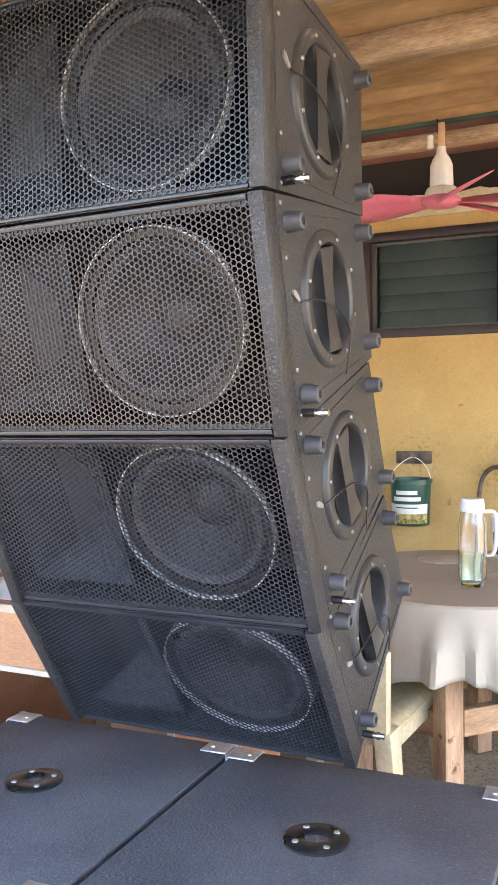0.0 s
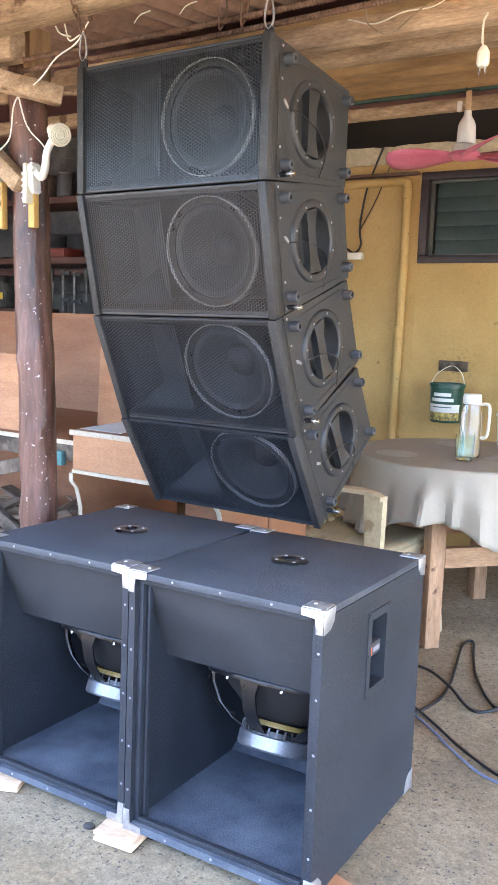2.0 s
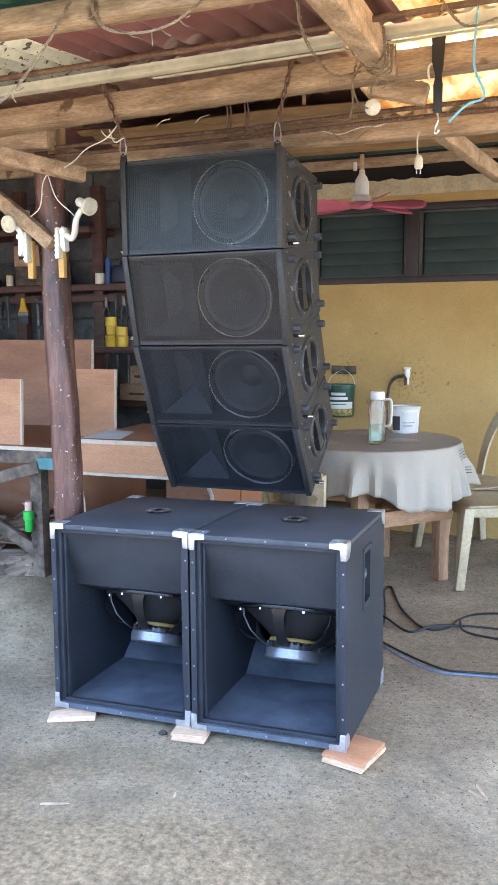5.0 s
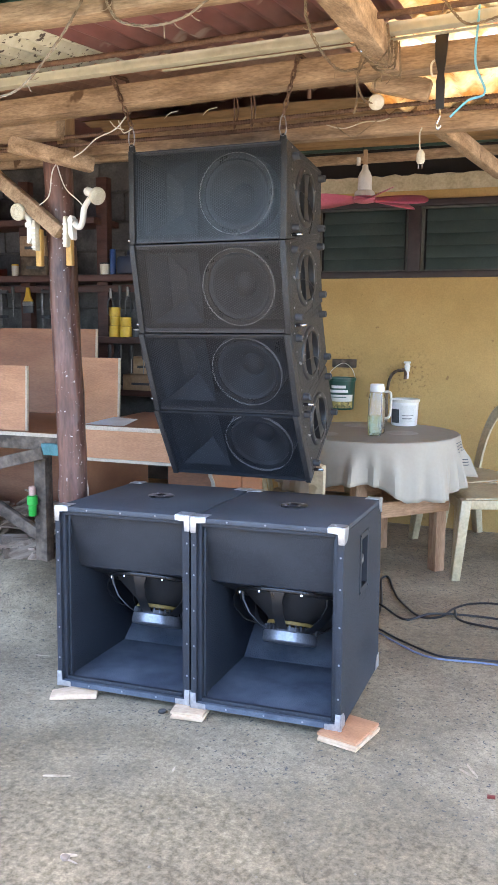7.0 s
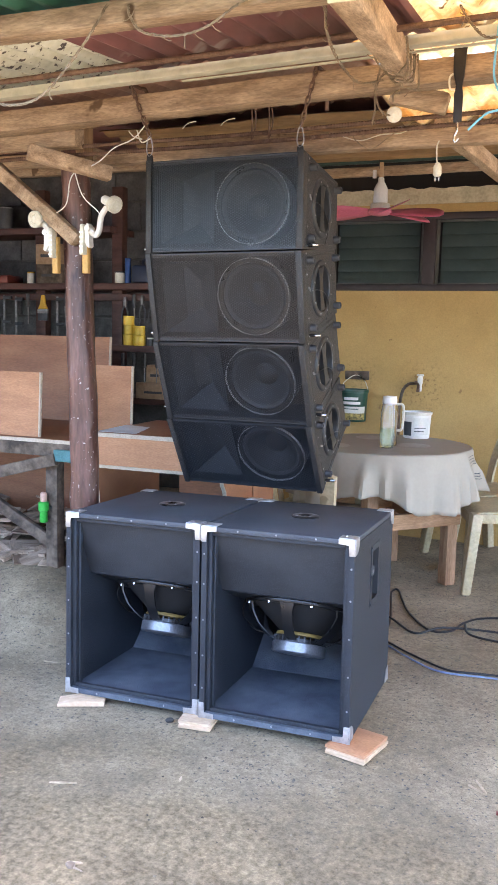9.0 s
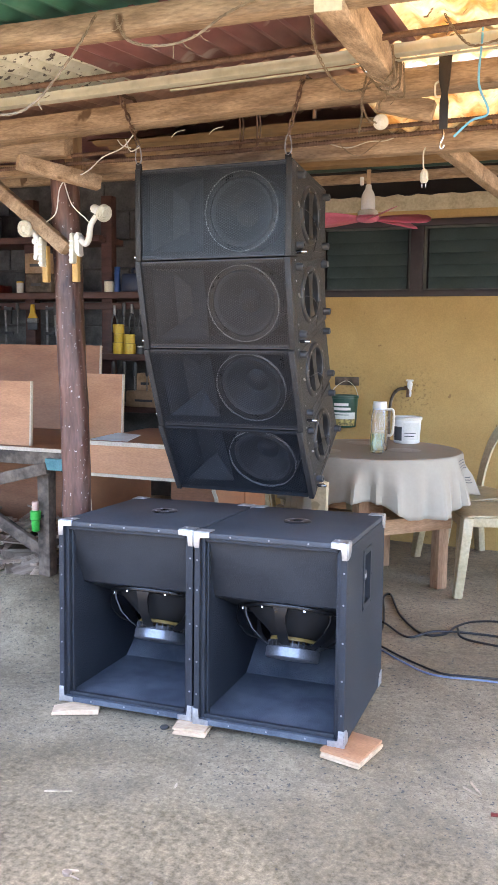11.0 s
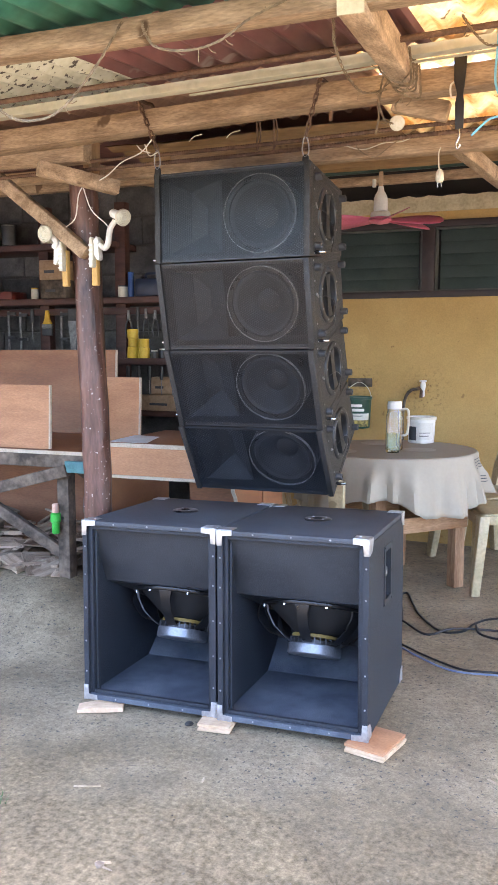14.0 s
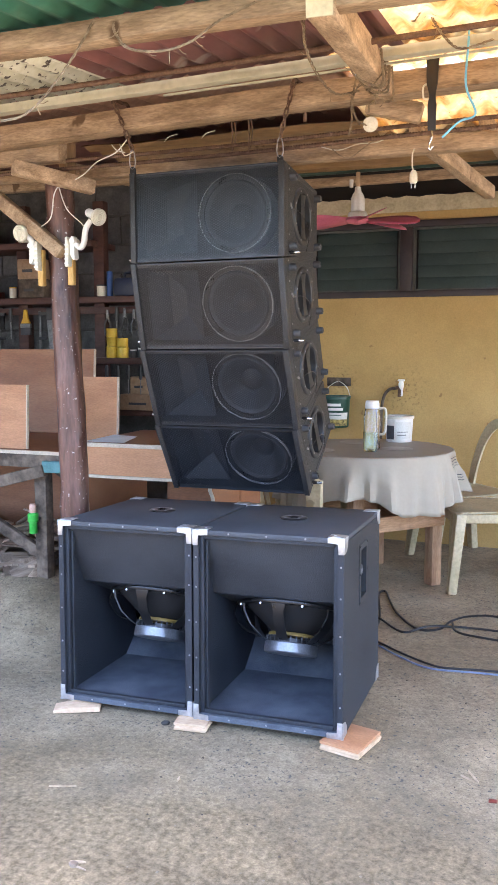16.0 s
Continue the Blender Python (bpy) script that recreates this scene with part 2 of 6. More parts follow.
def wall_paint():
    m = mat("yellow wall paint", (0.415, 0.262, 0.082), (0.535, 0.358, 0.136), 0.7, scale=2.4, fine=120, bump=0.5, mix=(0.28, 0.72), speck=(0.30, 0.18, 0.065), speck_scale=17, speck_cut=0.275, grain=0.2)
    n, l = m.node_tree.nodes, m.node_tree.links
    b = n["Principled BSDF"]
    src = b.inputs["Base Color"].links[0].from_socket
    tc = n.new("ShaderNodeTexCoord")
    last = src
    # brown splashes round the tap and the hook board
    for cx, cz, size in ((-0.40, 0.98, 0.22), (-0.82, 1.05, 0.15)):
        d = n.new("ShaderNodeVectorMath")
        d.operation = "DISTANCE"
        d.inputs[1].default_value = (cx, 0.0, cz)
        l.new(tc.outputs["Object"], d.inputs[0])
        nz = n.new("ShaderNodeTexNoise")
        nz.inputs["Scale"].default_value, nz.inputs["Detail"].default_value = 48, 8
        l.new(tc.outputs["Object"], nz.inputs["Vector"])
        r1, r2 = n.new("ShaderNodeMapRange"), n.new("ShaderNodeMapRange")
        r1.inputs[1].default_value, r1.inputs[2].default_value, r1.inputs[3].default_value, r1.inputs[4].default_value = 0.02, size, 0.72, 0.0
        l.new(d.outputs["Value"], r1.inputs[0])
        r2.inputs[1].default_value, r2.inputs[2].default_value = 0.53, 0.66
        l.new(nz.outputs["Fac"], r2.inputs[0])
        mu = n.new("ShaderNodeMath")
        mu.operation = "MULTIPLY"
        l.new(r1.outputs[0], mu.inputs[0])
        l.new(r2.outputs[0], mu.inputs[1])
        mx = n.new("ShaderNodeMix")
        mx.data_type = "RGBA"
        mx.inputs[7].default_value = (0.14, 0.075, 0.028, 1)
        l.new(mu.outputs[0], mx.inputs[0])
        l.new(last, mx.inputs[6])
        last = mx.outputs[2]
    l.new(last, b.inputs["Base Color"])
    return m


M["yellow"] = wall_paint()
M["plaster"] = mat("pale rough plaster", (0.46, 0.395, 0.25), (0.62, 0.545, 0.37), 0.85, scale=12, fine=60, bump=0.8)
M["block"] = mat("grey hollow block", (0.072, 0.072, 0.071), (0.150, 0.148, 0.143), 0.95, scale=9, fine=70, bump=0.9, hue=0.12)
M["mortar"] = mat("grey mortar", (0.066, 0.064, 0.060), (0.12, 0.117, 0.11), 0.95, scale=9, fine=90, bump=0.9)
M["maroon"] = mat("maroon painted roofing", (0.145, 0.055, 0.053), (0.25, 0.108, 0.10), 0.55, scale=4, stretch=(1, 0.4, 1), fine=30, speck=(0.36, 0.28, 0.25), speck_scale=7, speck_cut=0.27)
M["creamroof"] = mat("peeling cream roofing", (0.54, 0.535, 0.43), (0.69, 0.685, 0.56), 0.6, scale=9, fine=40, speck=(0.07, 0.055, 0.045), speck_scale=46, speck_cut=0.365)
M["glowroof"] = sheet_glow("translucent amber roofing", (0.66, 0.42, 0.17), (0.83, 0.73, 0.52))
M["creamsteel"] = mat("cream painted steel purlin", (0.40, 0.38, 0.28), (0.50, 0.47, 0.36), 0.5, scale=7, fine=30, bump=0.1)
M["rust"] = mat("rusty steel", (0.10, 0.055, 0.035), (0.20, 0.12, 0.08), 0.75, 0.3, scale=40, fine=200, bump=0.6)
M["ceilply"] = mat("rippled ceiling plywood", (0.23, 0.135, 0.06), (0.41, 0.265, 0.13), 0.7, scale=4, stretch=(0.9, 2.6, 1), fine=24, bump=0.4)
M["frame"] = mat("dark brown window frame", (0.027, 0.018, 0.018), (0.042, 0.029, 0.028), 0.5, scale=9, stretch=(1, 1, 1))


# ---- mesh helpers ----
def thing(name, m, label, category, group="", kind=""):
    ob = new(name)
    ob.empty_display_size = 0.1
    ob.matrix_world = m if isinstance(m, Matrix) else Matrix.Translation(m)
    return tagged(ob, label, category, group, kind)


def mesh_of(bm, material, smooth=False):
    me = bpy.data.meshes.new("mesh")
    bmesh.ops.recalc_face_normals(bm, faces=bm.faces)
    bm.to_mesh(me)
    bm.free()
    for mm in (material if isinstance(material, (list, tuple)) else [material]):
        me.materials.append(mm)
    if smooth:
        me.polygons.foreach_set("use_smooth", [True] * len(me.polygons))
        me.set_sharp_from_angle(angle=radians(38))
    return me


def part(name, bm, material, parent, label="", m=None, smooth=True, kind=""):
    ob = new(name, bm if isinstance(bm, bpy.types.Mesh) else mesh_of(bm, material, smooth))
    if parent:
        ob.parent = parent
    if m is not None:
        ob.matrix_basis = m
    return tagged(ob, label, "", "", kind)


def solid(name, bm, material, m=None, label="", category="", group="", kind="", smooth=True):
    ob = new(name, bm if isinstance(bm, bpy.types.Mesh) else mesh_of(bm, material, smooth))
    if m is not None:
        ob.matrix_basis = m if isinstance(m, Matrix) else Matrix.Translation(m)
    return tagged(ob, label, category, group, kind)


def B():
    return bmesh.new()


def box(bm, x0, x1, y0, y1, z0, z1, bev=0.0, m=None):
    r = bmesh.ops.create_cube(bm, size=1.0)
    vs = r["verts"]
    for v in vs:
        v.co = Vector((x0 + (v.co.x + 0.5) * (x1 - x0), y0 + (v.co.y + 0.5) * (y1 - y0), z0 + (v.co.z + 0.5) * (z1 - z0)))
    if m is not None:
        bmesh.ops.transform(bm, matrix=m, verts=vs)
    if bev:
        es = {e for v in vs for e in v.link_edges}
        bmesh.ops.bevel(bm, geom=list(es), offset=bev, segments=2, affect="EDGES", profile=0.5)
    return bm


def bar(bm, p, q, w, h, bev=0.004, up=(0, 0, 1)):
    """A squared timber from p to q."""
    p, q = Vector(p), Vector(q)
    d = (q - p)
    y = d.normalized()
    x = y.cross(Vector(up)).normalized()
    z = x.cross(y)
    m = Matrix((x, y, z)).transposed().to_4x4()
    m.translation = p
    return box(bm, -w / 2, w / 2, 0, d.length, -h / 2, h / 2, bev, m)


def lathe(bm, prof, n=24, m=None, sx=1.0, sy=1.0):
    rings = []
    for r, z in prof:
        if r < 1e-6:
            rings.append([bm.verts.new((0, 0, z))])
        else:
            rings.append([bm.verts.new((r * sx * math.cos(2 * math.pi * i / n), r * sy * math.sin(2 * math.pi * i / n), z)) for i in range(n)])
    for a, b in zip(rings, rings[1:]):
        for i in range(n):
            j = (i + 1) % n
            if len(a) == 1 and len(b) == 1:
                continue
            if len(a) == 1:
                bm.faces.new((a[0], b[i], b[j]))
            elif len(b) == 1:
                bm.faces.new((a[i], b[0], a[j]))
            else:
                bm.faces.new((a[i], b[i], b[j], a[j]))
    if m is not None:
        bmesh.ops.transform(bm, matrix=m, verts=[v for ring in rings for v in ring])
    return bm


def along(p, q):
    """The pose whose z axis runs from p towards q."""
    p, q = Vector(p), Vector(q)
    m = (q - p).to_track_quat("Z", "Y").to_matrix().to_4x4()
    m.translation = p
    return m


def rod(bm, p, q, r, r2=None, n=12):
    d = (Vector(q) - Vector(p)).length
    r2 = r if r2 is None else r2
    return lathe(bm, [(0, 0), (r, 0), (r2, d), (0, d)], n, along(p, q))


def tube(bm, pts, r, n=8, cap=True):
    pts = [Vector(p) for p in pts]
    rings, prev = [], None
    for i, p in enumerate(pts):
        t = (pts[min(i + 1, len(pts) - 1)] - pts[max(i - 1, 0)]).normalized()
        if prev is None:
            a = t.orthogonal().normalized()
        else:
            a = (prev - t * prev.dot(t)).normalized()
        prev = a
        b = t.cross(a)
        rr = r(i / (len(pts) - 1)) if callable(r) else r
        rings.append([bm.verts.new(p + rr * (math.cos(2 * math.pi * k / n) * a + math.sin(2 * math.pi * k / n) * b)) for k in range(n)])
    for x, y in zip(rings, rings[1:]):
        for k in range(n):
            bm.faces.new((x[k], y[k], y[(k + 1) % n], x[(k + 1) % n]))
    if cap:
        bm.faces.new(rings[0])
        bm.faces.new(rings[-1])
    return bm


def smooth_line(pts, k=8):
    """Points on a smooth line through pts."""
    P = [Vector(p) for p in pts]
    P = [2 * P[0] - P[1]] + P + [2 * P[-1] - P[-2]]
    out = []
    for i in range(1, len(P) - 2):
        for j in range(k):
            t = j / k
            a, b, c, d = P[i - 1:i + 3]
            out.append(0.5 * (2 * b + (c - a) * t + (2 * a - 5 * b + 4 * c - d) * t * t + (3 * b - a - 3 * c + d) * t ** 3))
    return out + [P[-2]]


def prism(bm, pts, axis, a, b, bev=0.0):
    """A flat outline pushed from a to b along an axis ('x': pts are (y, z); 'y': (x, z); 'z': (x, y))."""
    def at(p, h):
        return {"x": (h, p[0], p[1]), "y": (p[0], h, p[1]), "z": (p[0], p[1], h)}[axis]
    lo, hi = [bm.verts.new(at(p, a)) for p in pts], [bm.verts.new(at(p, b)) for p in pts]
    fs = [bm.faces.new(lo), bm.faces.new(list(reversed(hi)))]
    for i in range(len(pts)):
        j = (i + 1) % len(pts)
        fs.append(bm.faces.new((lo[i], hi[i], hi[j], lo[j])))
    if bev:
        bmesh.ops.bevel(bm, geom=list({e for f in fs for e in f.edges}), offset=bev, segments=2, affect="EDGES", profile=0.5)
    return bm


# ---- ground ----
def ground_z(x, y):
    def s(a, b, v):
        v = min(1, max(0, (v - a) / (b - a)))
        return v * v * (3 - 2 * v)
    rise = 0.19 * s(-1.15, -1.75, x) * s(0.9, 1.5, y)
    near = s(9, 4, abs(x)) * s(9, 5, abs(y - 1))
    return rise * near + near * (0.006 * noise.noise((x * 1.7, y * 1.7, 0)) + 0.0025 * noise.noise((x * 9, y * 9, 3))) - 0.004


bm = B()
xs = sorted(set([-400, -120, -40, -16, -9] + [round(-5 + 8.0 * i / 130, 4) for i in range(131)] + [6, 12, 40, 120, 400]))
ys = sorted(set([-400, -120, -40, -16, -8] + [round(-2.6 + 7.0 * i / 120, 4) for i in range(121)] + [8, 16, 40, 120, 400]))
grid = [[bm.verts.new((x, y, ground_z(x, y))) for x in xs] for y in ys]
for j in range(len(ys) - 1):
    for i in range(len(xs) - 1):
        bm.faces.new((grid[j][i], grid[j][i + 1], grid[j + 1][i + 1], grid[j + 1][i]))
solid("ground", bm, M["ground"], label="worn grey concrete and packed dirt ground with grit", category="ground", kind="structure")


# ---- subwoofers ----
SW, SD, SH = 0.508, 0.60, 0.642
SUB_POSES = [pose(-0.341, 0.690, 0.0295, -1.8, -0.7, 0.3), pose(-0.861, 0.699, 0.0232, -1.8, -0.7, 0.3)]


def corner_plate(sub, sx, sy, sz, m):
    """A pressed steel corner: a top plate, an angled front plate and a side plate."""
    bm = B()
    a, t = 0.052, 0.0028
    box(bm, 0, a, 0, a, 0, t, 0.0012)
    prism(bm, [(0, 0), (a, 0), (a, -0.017), (0.018, -0.018), (0.017, -a), (0, -a)], "y", -t, 0.0, 0.001)
    prism(bm, [(0, 0), (a, 0), (a * 0.9, -0.03), (0.03, -a * 0.9), (0, -a)], "x", -t, 0.0, 0.001)
    lathe(bm, [(0.004, 0), (0.0035, 0.002), (0, 0.0025)], 8, Matrix.Translation((0.035, 0.03, t)))
    lathe(bm, [(0.007, -0.003), (0.007, 0.002), (0, 0.004)], 10, Matrix.Translation((0.003, 0.003, 0)))
    for v in bm.verts:
        v.co = Vector((v.co.x * sx, v.co.y * sy, v.co.z * sz))
    part("corner_protector", bm, M["steel"], sub, "pressed bare steel corner protector", m)


def make_sub(m):
    s = thing("subwoofer", m, "large black textured subwoofer cabinet with open horn front", "subwoofer", "subwoofers")
    h = SW / 2
    t = 0.018
    # side panels, each with an opening for its handle
    for sg, nm in ((-1, "side_panel"), (1, "side_panel")):
        x0, x1 = (h - t, h) if sg > 0 else (-h, -h + t)
        bm = B()
        y0, y1, z0, z1 = 0.250, 0.350, 0.385, 0.562
        for yy0, yy1, zz0, zz1 in ((0, y0, 0, SH - t), (y1, SD, 0, SH - t), (y0, y1, 0, z0), (y0, y1, z1, SH - t)):
            box(bm, x0, x1, yy0, yy1, zz0, zz1)
        bmesh.ops.remove_doubles(bm, verts=bm.verts, dist=1e-5)
        side = part(nm, bm, M["cab"], s)
        rim = sg * (h + 0.003)
        inner = sg * (h - 0.075)
        hd = part("handle", box(B(), min(inner, inner - sg * 0.004), max(inner, inner - sg * 0.004), y0, y1, z0, z1), M["horn"], s, "recessed black plastic carrying handle")
        for yy0, yy1, zz0, zz1 in ((y0 - 0.014, y0 + 0.006, z0 - 0.014, z1 + 0.014), (y1 - 0.006, y1 + 0.014, z0 - 0.014, z1 + 0.014), (y0 + 0.006, y1 - 0.006, z0 - 0.014, z0 + 0.006), (y0 + 0.006, y1 - 0.006, z1 - 0.006, z1 + 0.014)):
            part("rim", box(B(), min(rim, sg * h), max(rim, sg * h), yy0, yy1, zz0, zz1), M["horn"], hd)
        for yy0, yy1, zz0, zz1 in ((y0 + 0.001, y0 + 0.005, z0, z1), (y1 - 0.005, y1 - 0.001, z0, z1), (y0 + 0.005, y1 - 0.005, z0 + 0.001, z0 + 0.005), (y0 + 0.005, y1 - 0.005, z1 - 0.005, z1 - 0.001)):
            part("recess_wall", box(B(), min(inner, sg * (h + 0.002)), max(inner, sg * (h + 0.002)), yy0, yy1, zz0, zz1), M["horn"], hd)
        bm = B()
        box(bm, sg * (h - 0.022) - 0.014, sg * (h - 0.022) + 0.014, y0 + 0.006, y1 - 0.006, 0.455, 0.490, 0.006)
        part("grip", bm, M["rubber"], hd)
        bm = B()
        box(bm, sg * (h - 0.0075) - 0.0006, sg * (h - 0.0075) + 0.0006, y0 + 0.045, y1 - 0.02, 0.467, 0.479)
        part("name_bar", bm, mat("pale print", (0.22, 0.22, 0.24), (0.3, 0.3, 0.32), 0.6), hd)
        bm = B()
        box(bm, sg * (h - 0.0075) - 0.0006, sg * (h - 0.0075) + 0.0006, y0 + 0.02, y0 + 0.036, 0.462, 0.482)
        part("badge", bm, mat("orange badge", (0.75, 0.13, 0.04), (0.8, 0.16, 0.05), 0.5), hd)
        for yy in (y0 - 0.008, y1 + 0.008):
            for zz in (z0 - 0.008, (z0 + z1) / 2, z1 + 0.008):
                bm = B()
                lathe(bm, [(0.004, 0), (0.003, 0.002), (0, 0.0022)], 8, along((sg * (h + 0.003), yy, zz), (sg * (h + 1), yy, zz)))
                part("screw", bm, M["blackmetal"], hd)
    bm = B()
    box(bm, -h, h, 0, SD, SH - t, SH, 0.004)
    part("top_panel", bm, M["littop"], s)
    bm = B()
    box(bm, -h + t, h - t, 0, SD, 0, t)
    part("bottom_panel", bm, M["litfloor"], s, "inner floor board lightened for skylight")
    bm = B()
    box(bm, -h + t, h - t, SD - t, SD, t, SH - t)
    part("back_panel", bm, M["cab"], s)
    # front chamber panel, sloping back towards the driver
    bm = B()
    prism(bm, [(0.022, SH - t), (0.135, 0.400), (0.150, 0.405), (0.040, SH - t)], "x", -h + t, h - t)
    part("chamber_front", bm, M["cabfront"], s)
    bm = B()
    prism(bm, [(0.136, 0.397), (0.576, 0.215), (0.580, 0.228), (0.150, 0.407)], "x", -h + t, h - t)
    part("driver_board", bm, M["cab"], s)
    bm = B()
    prism(bm, [(0.46, t), (SD - t, 0.11), (SD - t, t)], "x", -h + t, h - t)
    part("deflector", bm, M["litfloor"], s)
    # grille rebate strips
    for sg in (-1, 1):
        bm = B()
        xa, xb = sorted((sg * (h - t), sg * (h - t - 0.013)))
        box(bm, xa, xb, 0.014, 0.034, t, SH - t, 0.002)
        part("rebate_strip", bm, M["cab"], s)
        xa, xb = sorted((sg * (h - t - 0.0132), sg * (h - t - 0.021)))
        bm = B()
        box(bm, xa, xb, 0.030, 0.046, t, SH - t - 0.02, 0.002)
        part("rebate_strip", bm, M["cab"], s)
    for z0, z1 in ((t, t + 0.014), (SH - t - 0.014, SH - t)):
        bm = B()
        box(bm, -h + t + 0.014, h - t - 0.014, 0.012, 0.028, z0, z1, 0.002)
        part("rebate_strip", bm, M["cab"], s)
    # small bright screws round the front edge
    screws = [(sg * (h - 0.009), z) for sg in (-1, 1) for z in (0.10, 0.21, 0.33, 0.45, 0.55)] + [(x, z) for z in (0.009, SH - 0.009) for x in (-0.13, 0.0, 0.13)]
    for x, z in screws:
        bm = B()
        lathe(bm, [(0.0034, 0), (0.0025, 0.0014), (0, 0.0017)], 8, along((x, 0, z), (x, -1, z)))
        part("screw", bm, M["screw"], s)
    for sx in (-1, 1):
        for sy in (-1, 1):
            for sz in (-1, 1):
                # plates wrap the outer corner
                m = Matrix.Translation((sx * (h + 0.0005), 0 - 0.0005 if sy < 0 else SD + 0.0005, SH + 0.0005 if sz > 0 else -0.0005))
                corner_plate(s, -sx, 1 if sy < 0 else -1, 1 if sz > 0 else -1, m)
    # pole socket
    bm = B()
    lathe(bm, [(0.0, -0.035), (0.017, -0.035), (0.017, 0.003), (0.020, 0.005), (0.046, 0.005), (0.049, 0.003), (0.049, 0.0)], 32)
    sock = part("pole_socket", bm, M["blackmetal"], s, "round black metal pole socket", Matrix.Translation((0, 0.318, SH)))
    for k in range(4):
        a = radians(45 + 90 * k)
        bm = B()
        lathe(bm, [(0.0052, 0.004), (0.0048, 0.0065), (0.003, 0.0075), (0, 0.0075)], 10, Matrix.Translation((0.034 * math.cos(a), 0.034 * math.sin(a), 0)))
        part("bolt", bm, M["screw"], sock)
    # the driver hangs below its board, magnet down
    d = part("driver", lathe(B(), [(0.180, -0.010), (0.208, -0.010), (0.210, -0.006), (0.210, 0.0), (0.180, 0.0), (0.180, -0.010)], 40), M["blackmetal"], s, "loudspeaker driver with open basket and grey magnet", Matrix.Translation((0, 0.338, 0.3110)) @ pose(0, 0, 0, -22.5, 0, 0))
    part("cone", lathe(B(), [(0.176, -0.008), (0.080, -0.085), (0.05, -0.098), (0.0, -0.098)], 36), M["void"], d)
    part("coil_former", lathe(B(), [(0.082, -0.092), (0.086, -0.098), (0.086, -0.104), (0.06, -0.106)], 32), M["brass"], d, "amber spider ring")
    part("magnet", lathe(B(), [(0.0, -0.127), (0.092, -0.127), (0.095, -0.130), (0.095, -0.160), (0.091, -0.165), (0.06, -0.165), (0.05, -0.168), (0.0, -0.168)], 40), M["magnet"], d, "round grey magnet")
    part("magnet_plate", lathe(B(), [(0.0, -0.114), (0.090, -0.114), (0.090, -0.1265), (0.0, -0.1265)], 36), M["blackmetal"], d)
    for k in range(6):
        a = radians(60 * k + 28)
        bm = B()
        pts = [(0.197, 0, -0.009), (0.190, 0, -0.035), (0.162, 0, -0.078), (0.124, 0, -0.108), (0.100, 0, -0.120)]
        rings = []
        for x, _, z in pts:
            w = 0.026 if z > -0.03 else 0.019
            rings.append([bm.verts.new((x, -w, z)), bm.verts.new((x, w, z)), bm.verts.new((x - 0.008, w, z - 0.003)), bm.verts.new((x - 0.008, -w, z - 0.003))])
        for p, q in zip(rings, rings[1:]):
            for i in range(4):
                bm.faces.new((p[i], p[(i + 1) % 4], q[(i + 1) % 4], q[i]))
        part("spoke", bm, M["blackmetal"], d, m=pose(0, 0, 0, 0, 0, math.degrees(a)))
    for k in range(28):
        bm = B()
        a = 2 * math.pi * k / 28
        box(bm, 0.080, 0.0925, -0.0022, 0.0022, -0.1268, -0.106)
        part("fin", bm, M["fin"], d, m=pose(0, 0, 0, 0, 0, math.degrees(a)))
    for k in range(8):
        bm = B()
        a = 2 * math.pi * (k + 0.5) / 8
        lathe(bm, [(0.0055, -0.010), (0.005, -0.016), (0, -0.017)], 8, Matrix.Translation((0.197 * math.cos(a), 0.197 * math.sin(a), 0)))
        part("bolt", bm, M["chrome"], d)
    bm = B()
    tube(bm, smooth_line([(-0.212, -0.03, 0.0), (-0.214, -0.03, -0.05), (-0.17, -0.02, -0.095), (-0.125, -0.01, -0.105)]), 0.0028, 6)
    part("lead", bm, M["blackmetal"], d)
    return s


sub = make_sub(SUB_POSES[0])
copy_thing(sub, SUB_POSES[1])


def wood_block(name, x, y, w, d, hgt, rz, layers):
    t = thing(name, pose(x, y, 0.0, 0, 0, rz), "offcut of pale plywood wedged under a subwoofer corner", "wood block", "blocks under the cabinets")
    for i in range(layers):
        bm = B()
        dx = 0.006 * (i % 2)
        box(bm, -w / 2 + dx, w / 2 + dx, -d / 2 - dx, d / 2 - dx, hgt * i / layers + 0.0003, hgt * (i + 1) / layers - 0.0003, 0.001)
        part("board", bm, M["plyface"] if i == layers - 1 and hgt > 0.028 else M["plypale"], t)


M["plypale"] = mat("raw pale plywood", (0.52, 0.36, 0.22), (0.68, 0.50, 0.34), 0.75, scale=9, stretch=(1, 3, 1), fine=60, bump=0.3, hue=0.12)
wood_block("wood_block", -0.070, 0.730, 0.135, 0.165, 0.0300, -14, 3)
wood_block("wood_block", -0.600, 0.705, 0.110, 0.125, 0.0255, 6, 3)
wedge = thing("wood_block", pose(-1.035, 0.685, 0, 0, 0, 24), "thin wedge of pale wood under a subwoofer corner", "wood block", "blocks under the cabinets")
part("board", prism(B(), [(-0.085, 0.0), (0.075, 0.0), (0.075, 0.0165), (-0.02, 0.0195), (-0.085, 0.009)], "y", -0.042, 0.024, 0.001), M["plypale"], wedge)


# ---- line array ----
AW, AH, AD, TAPER = 0.550, 0.298, 0.36, 0.036


